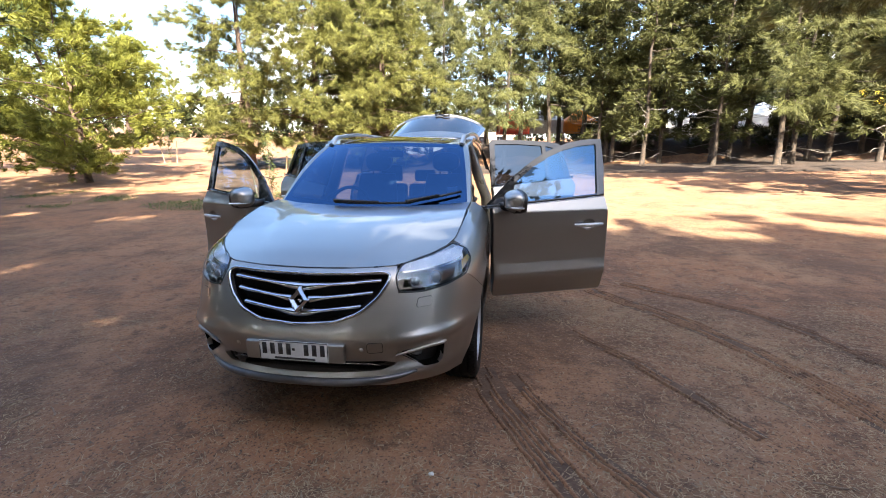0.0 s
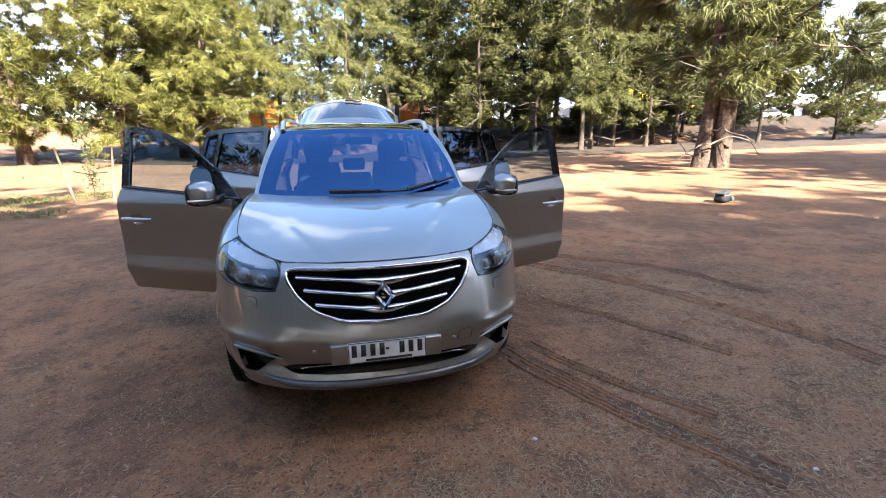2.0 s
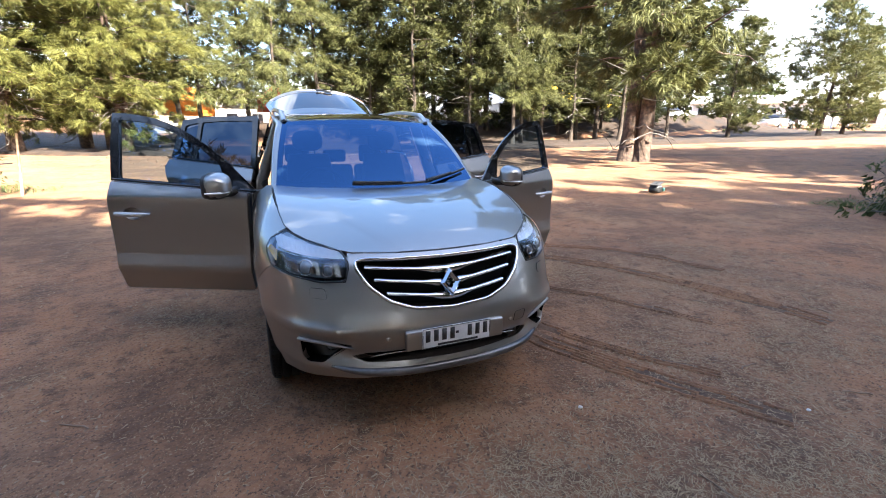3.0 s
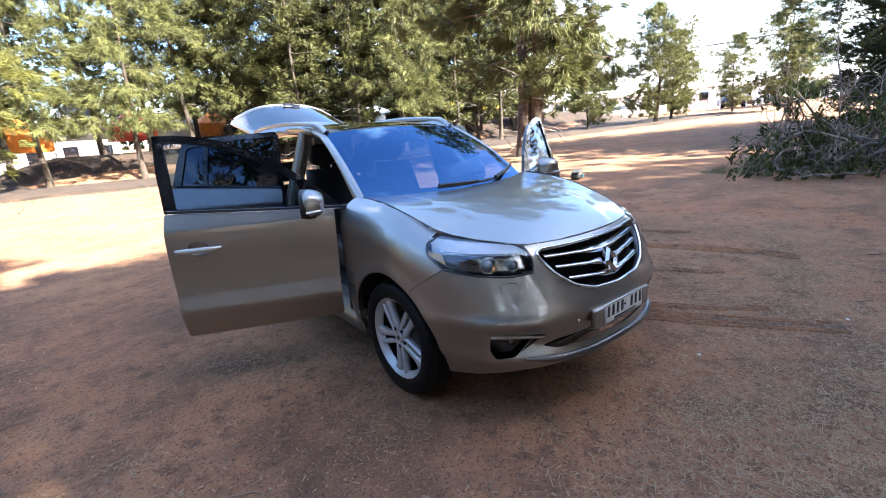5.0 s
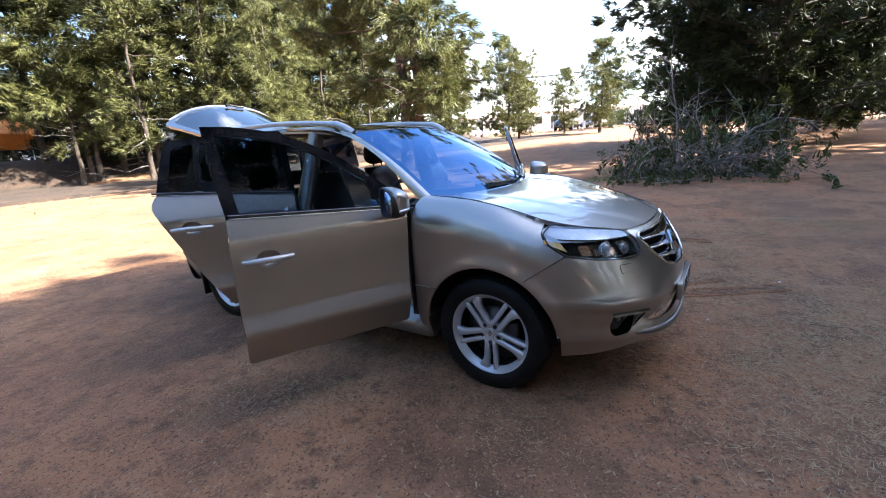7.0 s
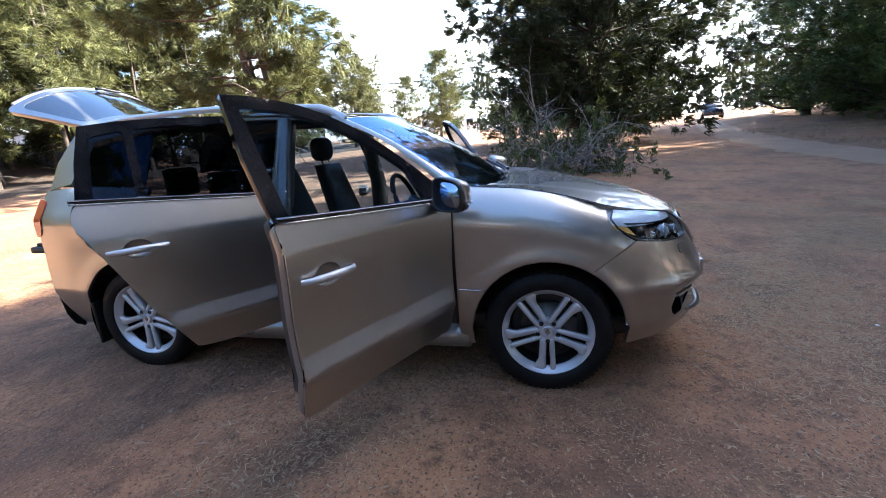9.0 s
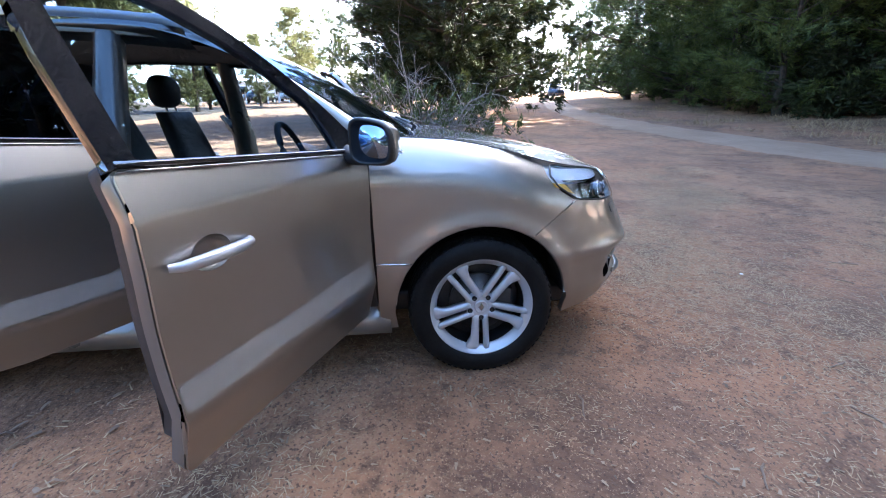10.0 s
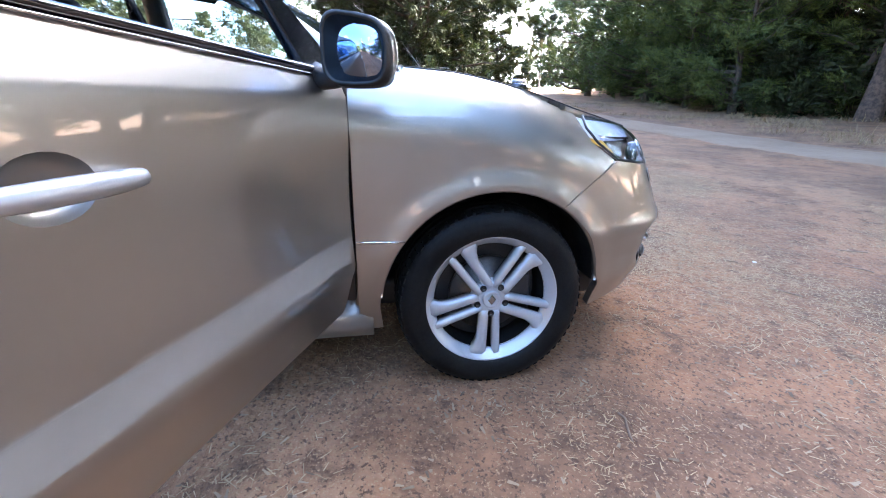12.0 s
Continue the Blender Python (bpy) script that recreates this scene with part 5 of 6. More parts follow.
flap = part("tail_flap", block((-0.55, 3.60, 0.735), (0.55, 4.02, 0.79), 0.02), TRIM, car, "lower tail flap folded flat")
part("flap_trim", block((-0.52, 3.62, 0.79), (0.52, 3.98, 0.815), 0.01), TRIM, flap)


# ---- car: doors ----
def door(name, sx, front_y, opened, outline, win, sash_outer, handle_y, handle_z, pane_glass, with_mirror, bars):
    pivot = Vector((sx * 0.885, front_y, 0))
    undo = Matrix.Translation(-pivot)

    def on(y, z):
        return Vector((sx * side_x(y, z), y, z))

    def above(y, z):
        return Vector((sx * cabin_x(y, z), y, z))
    cup = [(handle_y + 0.062 * math.cos(t), handle_z + 0.046 * math.sin(t)) for t in (2 * math.pi * k / 24 for k in range(24))]
    skin = laid(name, sheet(soften(outline, 0.025), on, [cup], 0.03, 0.012, (0.560, 0.575, 0.655, 0.667, 1.055, 1.075)), PAINT, car, "open silver-beige door", undo)
    skin.matrix_basis = Matrix.Translation(pivot) @ Matrix.Rotation(radians(-sx * opened), 4, "Z")
    inner = [(y, z) for y, z in outline]
    laid("door_edge", sheet(soften(inner, 0.025), lambda y, z: on(y, z) - Vector((sx * 0.014, 0, 0)), [[(handle_y + (y - handle_y) * 1.15, handle_z + (z - handle_z) * 1.15) for y, z in cup]], 0.045, 0.045, (0.560, 0.575, 0.655, 0.667, 1.055, 1.075)), SHUT, skin, "darker silver shut face", undo)
    cy, cz = sum(p[0] for p in outline) / len(outline), sum(p[1] for p in outline) / len(outline)
    laid("door_trim", sheet(soften([(cy + (y - cy) * 0.985, max(0.47, cz + (z - cz) * 0.98 + 0.006)) for y, z in outline], 0.03), lambda y, z: on(y, z) - Vector((sx * 0.095, 0, 0)), (), 0.08, 0.036, middle=(sx * 3, 1.3, 0.6)), TRIM, skin, "dark inner door trim", undo)
    strip_end = 1.527 if with_mirror else 2.188
    strip = [(outline[0][0] + 0.035, 0.579), (strip_end, 0.579), (strip_end + 0.004, 0.654), (outline[0][0] + 0.02, 0.654)]
    laid("rub_strip", sheet(soften(strip, 0.015), on, (), 0.03, 0.005, lift=0.0035), STRIP, skin, "satin silver side strip", undo)
    laid("window_frame", sheet(sash_outer, above, win, 0.03, 0.03), GLOSS_BLACK, skin, "black window frame", undo)
    for hole in win:
        c = (sum(p[0] for p in hole) / len(hole), sum(p[1] for p in hole) / len(hole))
        big = [(c[0] + (y - c[0]) * 1.03, c[1] + (z - c[1]) * 1.03) for y, z in hole]
        laid("window_pane", sheet(big, lambda y, z: above(y, z) - Vector((sx * 0.012, 0, 0)), (), 0.06, 0.0), pane_glass, skin, "", undo).visible_shadow = False
    y0, y1 = min(p[0] for p in sash_outer) + 0.02, max(p[0] for p in outline if p[1] > 1.1) - 0.01
    for dz, r, mt, nm in ((0.012, 0.0085, GLOSS_BLACK, "belt_seal"), (-0.002, 0.0035, CHROME, "belt_line")):
        bm = bmesh.new()
        tube_into(bm, [undo @ (on(y, belt(y) + dz) + Vector((sx * 0.003, 0, 0))) for y in np.linspace(y0, y1, 16)], [r] * 16, 6)
        part(nm, bm, mt, skin)
    # handle: a cup in the skin and a bar across it
    bm = bmesh.new()
    n = 24
    rings = []
    hy = handle_y
    for rr, dep in ((1.03, -0.001), (0.97, -0.008), (0.85, -0.022), (0.6, -0.031), (0.3, -0.034), (0.0, -0.035)):
        rings.append([bm.verts.new(undo @ (on(hy + 0.062 * rr * math.cos(t), handle_z + 0.046 * rr * math.sin(t)) + Vector((sx * dep, 0, 0)))) for t in (2 * math.pi * k / n for k in range(n))])
    for a, b in zip(rings, rings[1:]):
        for k in range(n):
            bm.faces.new((a[k], a[(k + 1) % n], b[(k + 1) % n], b[k]))
    bmesh.ops.recalc_face_normals(bm, faces=bm.faces)
    part("handle_cup", bm, PAINT, skin)
    bm = bmesh.new()
    spn = [undo @ (on(hy - 0.125 + 0.25 * i / 14, handle_z + 0.002 * math.sin(3.14 * i / 14)) + Vector((sx * (0.004 + 0.036 * math.sin(math.pi * i / 14) ** 0.45), 0, 0))) for i in range(15)]
    rr = [0.010 + 0.007 * math.sin(math.pi * i / 14) ** 0.5 for i in range(15)]
    tube_into(bm, spn, rr, 12)
    part("door_handle", bm, ALLOY, skin, "silver pull handle")
    if with_mirror:
        mirror(sx, skin, undo)
    return skin


def mirror(sx, skin, undo):
    """A wing mirror: rounded painted cap on a black shell, with the glass at its back."""
    def loft(scale_rows, name, mat, label=""):
        bm = bmesh.new()
        rings = []
        for dy, sw, sh, ox, oz in scale_rows:
            ring = []
            for k in range(28):
                t = 2 * math.pi * k / 28
                ca, sa = math.cos(t), math.sin(t)
                px = 0.087 * sw * math.copysign(abs(ca) ** 0.55, ca)
                pz = 0.081 * sh * math.copysign(abs(sa) ** 0.6, sa)
                ring.append(bm.verts.new(undo @ Vector((sx * (1.035 + ox + px), 0.70 + dy, 1.165 + oz + pz - 0.018 * (px / 0.1) * (pz > 0)))))
            rings.append(ring)
        for a, b in zip(rings, rings[1:]):
            for k in range(28):
                bm.faces.new((a[k], a[(k + 1) % 28], b[(k + 1) % 28], b[k]))
        bm.faces.new(rings[0])
        bm.faces.new(rings[-1])
        bmesh.ops.recalc_face_normals(bm, faces=bm.faces)
        return part(name, bm, mat, skin, label)
    loft([(-0.105, 0.25, 0.25, -0.01, 0.0), (-0.10, 0.5, 0.5, -0.01, 0.0), (-0.085, 0.74, 0.74, -0.006, 0), (-0.055, 0.92, 0.92, 0, 0), (-0.02, 1.0, 1.0, 0, 0), (0.012, 1.0, 1.0, 0, 0)], "mirror_cap", PAINT, "silver-beige mirror cap")
    loft([(-0.05, 0.86, 0.80, 0.0, -0.018), (0.0, 1.0, 0.96, 0, -0.008), (0.012, 1.01, 1.01, 0, 0), (0.032, 0.985, 0.985, 0, 0), (0.034, 0.90, 0.88, 0, 0), (0.024, 0.88, 0.86, 0, 0)], "mirror_shell", BLACK)
    loft([(0.026, 0.885, 0.865, 0, 0), (0.030, 0.88, 0.86, 0, 0)], "mirror_glass", MIRROR, "blue-tinted mirror glass")
    bm = bmesh.new()
    tube_into(bm, [undo @ Vector((sx * x, y, z)) for x, y, z in ((0.86, 0.62, 1.118), (0.91, 0.66, 1.105), (0.96, 0.69, 1.105), (1.03, 0.70, 1.112))], [0.034, 0.030, 0.026, 0.022], 10)
    part("mirror_arm", bm, BLACK, skin)
    bm = bmesh.new()
    tube_into(bm, [undo @ Vector((sx * x, y, 1.128)) for x, y in ((1.02, 0.602), (1.06, 0.607), (1.10, 0.625), (1.128, 0.66), (1.14, 0.70))], [0.007] * 5, 6)
    part("turn_lamp", bm, LENS_WHITE, skin, "clear turn lamp")


STRIP = surface("strip_paint", (0.248, 0.24, 0.227), (0.269, 0.261, 0.248), 3, 0.45, metal=0.35, coat=0.5, rough_spread=0.03)
LENS_WHITE = surface("clear_lens", (0.70, 0.72, 0.74), (0.80, 0.82, 0.84), 10, 0.1, coat=1.0)
front_door = [(0.565, 0.382), (1.530, 0.380), (1.538, 0.80), (1.536, 1.02), (1.527, belt(1.527))] + [(y, belt(y)) for y in (1.3, 1.0, 0.75, 0.545)] + [(0.552, 0.9), (0.562, 0.6)]
front_sash = [(0.47, belt(0.47) + 0.003), (1.527, belt(1.527) + 0.003), (1.555, 1.40), (1.560, 1.622)] + [(y, sash(y)) for y in (1.45, 1.35, 1.25, 1.15, 1.05, 0.95, 0.86, 0.77, 0.68, 0.6, 0.53)]
front_win = soften([(0.69, belt(0.69) + 0.018), (1.462, belt(1.462) + 0.018), (1.508, 1.580), (1.35, sash(1.35) - 0.042), (1.2, sash(1.2) - 0.045), (1.05, sash(1.05) - 0.047), (0.9, sash(0.9) - 0.05), (0.76, sash(0.76) - 0.055)], 0.02)
rear_door = [(1.570, 0.402), (1.95, 0.402), (2.09, 0.420), (2.256, 0.692), (2.478, 1.145), (2.474, 1.19), (2.444, belt(2.444))] + [(y, belt(y)) for y in (2.2, 1.9, 1.57)] + [(1.566, 0.9), (1.566, 0.6)]
rear_sash = [(1.555, belt(1.555) + 0.003), (2.444, belt(2.444) + 0.003), (2.405, 1.42), (2.355, 1.585), (2.2, upper(2.2)), (2.0, upper(2.0)), (1.8, upper(1.8)), (1.60, upper(1.60)), (1.575, 1.60)]
rear_win = [soften([(1.60, belt(1.6) + 0.018), (2.165, belt(2.165) + 0.018), (2.145, upper(2.145) - 0.045), (1.9, upper(1.9) - 0.04), (1.63, upper(1.63) - 0.042)], 0.02),
            soften([(2.205, belt(2.205) + 0.018), (2.375, belt(2.375) + 0.018), (2.322, 1.535), (2.185, upper(2.185) - 0.045)], 0.02)]
for sx, f_open, r_open in ((-1, 64.5, 57.0), (1, 67.5, 68.0)):
    door("front_door", sx, 0.50, f_open, front_door, [front_win], front_sash, 1.365, 0.945, SIDE_GLASS, True, 0)
    door("rear_door", sx, 1.56, r_open, rear_door, rear_win, rear_sash, 2.26, 1.005, PRIVACY_GLASS, False, 1)


# ---- car: inside ----
# black block added to stop light and deepen the shade below the chin
part("undertray", block((-0.50, -0.66, 0.245), (0.50, -0.50, 0.33), 0.03), BLACK, car, "black tray added for the shade under the bumper")
part("floor_pan", block((-0.62, -0.55, 0.24), (0.62, 3.5, 0.36), 0.03), BLACK, car)
part("engine_bay", block((-0.52, -0.70, 0.36), (0.52, 0.42, 0.88), 0.05), BLACK, car)
part("cabin_floor", block((-0.80, 0.45, 0.30), (0.80, 2.25, 0.41), 0.01), TRIM, car)
part("boot_floor", block((-0.54, 2.25, 0.60), (0.54, 3.55, 0.70), 0.01), TRIM, car)
bm = bmesh.new()
ring = []
for i in range(21):
    x = 0.74 * (i / 10 - 1)
    hump = 0.045 * math.exp(-((x + 0.37) / 0.17) ** 2)
    ring.append([bm.verts.new((x, y, z)) for y, z in ((0.33, 0.80), (0.33, 1.085), (0.55, 1.10 + 0.5 * hump), (0.72, 1.075 + hump), (0.80, 1.0), (0.78, 0.85), (0.66, 0.62), (0.45, 0.5))])
for a, b in zip(ring, ring[1:]):
    for j in range(7):
        bm.faces.new((a[j], b[j], b[j + 1], a[j + 1]))
bm.faces.new(ring[0])
bm.faces.new(ring[-1])
bmesh.ops.recalc_face_normals(bm, faces=bm.faces)
part("dashboard", bm, TRIM, car, "dark dashboard")
part("console", block((-0.12, 0.62, 0.4), (0.12, 1.55, 0.68), 0.03), TRIM, car)
bm = bmesh.new()
ring = [Vector((-0.37 + 0.190 * math.cos(t), 0.90 + 0.070 * math.sin(t), 1.035 + 0.176 * math.sin(t))) for t in (2 * math.pi * k / 36 for k in range(38))]
tube_into(bm, ring, [0.016] * 38, 10)
for t in (0, math.pi, 1.5 * math.pi):
    tube_into(bm, [Vector((-0.37, 0.87, 1.03)), Vector((-0.37 + 0.18 * math.cos(t), 0.895 + 0.065 * math.sin(t), 1.035 + 0.168 * math.sin(t)))], [0.03, 0.016], 8)
tube_into(bm, [Vector((-0.37, 0.89, 1.03)), Vector((-0.37, 0.72, 0.96))], [0.06, 0.05], 14)
part("steering_wheel", bm, BLACK, car, "black steering wheel")


def seat(x, y, w, label):
    bm = bmesh.new()
    box_into(bm, (x - w / 2, y, 0.50), (x + w / 2, y + 0.52, 0.70), 0.06)
    s = part("seat", bm, CLOTH, car, label)
    bm = bmesh.new()
    rings = []
    for i in range(9):
        q = i / 8
        ww = (w / 2) * (1.0 - 0.22 * q ** 2)
        ring = []
        for k in range(20):
            t = 2 * math.pi * k / 20
            px, py = math.copysign(abs(math.cos(t)) ** 0.6, math.cos(t)) * ww, math.copysign(abs(math.sin(t)) ** 0.7, math.sin(t)) * 0.075 * (1 - 0.35 * q)
            ring.append(bm.verts.new((x + px, y + 0.50 + 0.20 * q + py, 0.62 + 0.66 * q)))
        rings.append(ring)
    for a, b in zip(rings, rings[1:]):
        for k in range(20):
            bm.faces.new((a[k], a[(k + 1) % 20], b[(k + 1) % 20], b[k]))
    bm.faces.new(rings[0])
    bm.faces.new(rings[-1])
    bmesh.ops.recalc_face_normals(bm, faces=bm.faces)
    part("backrest", bm, CLOTH, s)
    bm = bmesh.new()
    bmesh.ops.create_uvsphere(bm, u_segments=20, v_segments=12, radius=1.0)
    for v in bm.verts:
        c = [math.copysign(abs(q) ** 0.7, q) for q in v.co]
        v.co = Vector((x + 0.145 * c[0], y + 0.735 + 0.06 * c[1], 1.405 + 0.10 * c[2]))
    part("headrest", bm, CLOTH, s)
    for dx in (-0.06, 0.06):
        part("post", tube([Vector((x + dx, y + 0.69, 1.22)), Vector((x + dx, y + 0.735, 1.36))], 0.007, 8), CHROME, s)


seat(-0.37, 1.12, 0.50, "dark leather front seat")
seat(0.37, 1.12, 0.50, "dark leather front seat")
bench = part("rear_bench", block((-0.62, 1.95, 0.50), (0.62, 2.45, 0.72), 0.06), CLOTH, car, "dark rear bench seat")
for x in (-0.42, 0.0, 0.42):
    bm = bmesh.new()
    box_into(bm, (x - 0.20, 2.40, 0.66), (x + 0.20, 2.52, 1.14), 0.05)
    bm.transform(Matrix.Translation((0, 2.4, 0.66)) @ Matrix.Rotation(radians(-14), 4, "X") @ Matrix.Translation((0, -2.4, -0.66)))
    part("backrest", bm, CLOTH, bench)
    bm = bmesh.new()
    box_into(bm, (x - 0.13, 2.54, 1.14), (x + 0.13, 2.63, 1.34 if x else 1.28), 0.035)
    part("headrest", bm, CLOTH, bench)
# wipers on the cowl
part("cowl", block((-0.66, 0.29, 1.06), (0.66, 0.42, 1.120), 0.015), BLACK, car, "black plastic cowl")
for x0, a0, x1, b1 in ((-0.25, 0.035, 0.34, 0.03), (0.30, 0.03, 0.70, 0.13)):
    bm = bmesh.new()
    arm = [screen((x0 + (x1 - x0) * i / 10) / 0.74, a0 + (b1 - a0) * i / 10) + Vector((0, -0.022, 0.016)) for i in range(11)]
    tube_into(bm, arm, [0.010] * 11, 6)
    tube_into(bm, [p + Vector((0, -0.012, 0.012)) for p in arm[:7]], [0.014, 0.013, 0.012, 0.011, 0.010, 0.009, 0.008], 6)
    part("wiper", bm, BLACK, car, "black windscreen wiper")


# ---- things on the ground ----
def dry_bush():
    """A heap of fallen, half-dead branches with some green leaves left on it."""
    rng = np.random.default_rng(5)
    root = thing("fallen_branches", "heap of bare grey fallen branches with some green leaves on earth", "branches", (10.3, -0.2, rise(10.3, -0.2)))
    root.scale = (1.0, 0.85, 1.45)
    tips, aims, twigs = [], [], []
    for k in range(95):
        a = rng.uniform(0, 6.28)
        foot = np.array([rng.normal(0, 0.55), rng.normal(0, 0.75), rng.uniform(0.0, 0.25)])
        d = np.array([math.cos(a) * 0.7, math.sin(a) * 0.75, rng.uniform(0.15, 0.95)])
        d /= np.linalg.norm(d)
        pts = [foot]
        step = rng.uniform(0.14, 0.27)
        for s in range(9):
            d = d + rng.normal(0, 0.19, 3) + (0, 0, -0.13)
            d /= np.linalg.norm(d)
            q = pts[-1] + d * step
            q[2] = max(0.03, q[2])
            pts.append(q)
            if s > 2:
                for _ in range(2):
                    t = d + rng.normal(0, 0.7, 3)
                    t /= np.linalg.norm(t)
                    tw = [q, q + t * 0.2, q + t * 0.36 + rng.normal(0, 0.06, 3)]
                    for w in tw:
                        w[2] = max(0.03, w[2])
                    twigs.append((tw, [0.007, 0.005, 0.002]))
                    if rng.uniform() < 0.36 and q[2] < 0.9:
                        tips.append(tw[-1])
                        aims.append(t)
        r = rng.uniform(0.014, 0.034)
        part("branch", tube([Vector(p) for p in pts], [r * (1 - 0.85 * i / 9) for i in range(10)], 6), DEAD_WOOD, root)
    bm = bmesh.new()
    for pts, rad in twigs:
        tube_into(bm, [Vector(p) for p in pts], rad, 4)
    tagged(part("twig_rest", bm, DEAD_WOOD, root), kind="stuff")
    v, f = blades(rng, np.array(tips), np.array(aims), 18, 0.13, 0.026, -0.1)
    tagged(raw_mesh("leafage", v, f, BUSH_LEAVES, root), kind="stuff")


dry_bush()


def bag():
    root = thing("soft_bag", "small dark grey soft bag lying on sunlit earth", "bag", (7.25, 4.40, rise(7.25, 4.4) + 0.005), 25)
    bm = bmesh.new()
    bmesh.ops.create_uvsphere(bm, u_segments=28, v_segments=16, radius=1.0)
    for v in bm.verts:
        c = Vector([math.copysign(abs(q) ** 0.6, q) for q in v.co])
        c.z = c.z * 0.5 + 0.5
        v.co = Vector((0.21 * c.x * (1 - 0.18 * c.z), 0.13 * c.y * (1 - 0.25 * c.z), 0.20 * c.z)) + 0.012 * noise.noise_vector(v.co * 2.5)
        v.co.z = max(0.0, v.co.z)
    part("pouch", bm, surface("bag_cloth", (0.0063, 0.00693, 0.00798), (0.0178, 0.0189, 0.021), 14, 0.7, bump=0.002, bump_scale=70), root)
    lid = bmesh.new()
    box_into(lid, (-0.17, -0.10, 0.190), (0.19, 0.09, 0.212), 0.008)
    lid.transform(Matrix.Rotation(radians(-7), 4, "Y"))
    part("flap", lid, surface("bag_flap", (0.028, 0.0294, 0.0315), (0.063, 0.0644, 0.0665), 18, 0.6, bump=0.001, bump_scale=60), root, "pale grey top flap")
    part("bottle_pocket", block((0.08, -0.150, 0.03), (0.17, -0.115, 0.11), 0.012), surface("teal_cloth", (0.035, 0.14, 0.133), (0.063, 0.196, 0.182), 20, 0.7), root, "teal side pocket")
    part("zip", tube([Vector((-0.17, -0.085, 0.14)), Vector((-0.08, -0.115, 0.155)), Vector((0.05, -0.115, 0.155)), Vector((0.16, -0.085, 0.14))], 0.006, 6), surface("grey_zip", (0.3, 0.3, 0.31), (0.4, 0.4, 0.41), 20, 0.5), root)
    part("strap", tube([Vector((-0.10, -0.02, 0.185)), Vector((-0.05, -0.03, 0.225)), Vector((0.04, -0.03, 0.225)), Vector((0.10, -0.02, 0.185))], 0.011, 6), BLACK, root)


bag()


def sapling(x, y, seed, size=1.0):
    rng = np.random.default_rng(seed)
    root = thing("staked_sapling", "thin young tree tied between two wooden stakes", "sapling", (x, y, rise(x, y)), 20, group="staked saplings")
    wood = surface("stake_wood", (0.182, 0.126, 0.077), (0.322, 0.238, 0.154), 8, 0.85, bump=0.002, bump_scale=50)
    for s, lean in ((-1, 0.22), (1, -0.16)):
        part("stake", tube([Vector((s * 0.36, 0, -0.1)), Vector((s * 0.36 + lean * -0.9, 0.02, 1.30 * size))], [0.028, 0.024], 7), wood, root)
    pts = [Vector((0.02 * math.sin(i * 1.3), 0.015 * math.cos(i * 2.0), 0.22 * i * size)) for i in range(9)]
    part("stem", tube(pts, [0.012 * (1 - 0.08 * i) for i in range(9)], 6), BARK, root)
    part("tie", tube([Vector((-0.30, 0, 0.74)), Vector((-0.1, -0.012, 0.69)), Vector((0.02, -0.014, 0.66)), Vector((0.16, -0.01, 0.69)), Vector((0.34, 0, 0.70))], 0.014, 6), BLACK, root, "black rubber tie")
    c = np.array([np.array(pts[int(i)]) + rng.normal(0, 0.08, 3) for i in rng.uniform(2, 8.9, 110)])
    v, f = blades(rng, c, rng.normal(0, 1, (110, 3)), 3, 0.085, 0.02, -0.2)
    tagged(raw_mesh("leafage", v, f, BUSH_LEAVES, root), kind="stuff")


sapling(-5.9, 9.2, 3)
sapling(-21.5, 24.0, 4, 1.1)


# ---- tyre marks and litter ----
# darker earth that paints the shade between the tyre ribs
GROOVE_EARTH = surface("shaded_groove_earth", (0.0612, 0.0323, 0.0178), (0.129, 0.0714, 0.0399), 5, 0.95, bump=0.01, bump_scale=40, spread=0.2)
CHIPS = surface("wood_chip", (0.0595, 0.0335, 0.0179), (0.252, 0.174, 0.104), 4, 0.85, island=0.6)


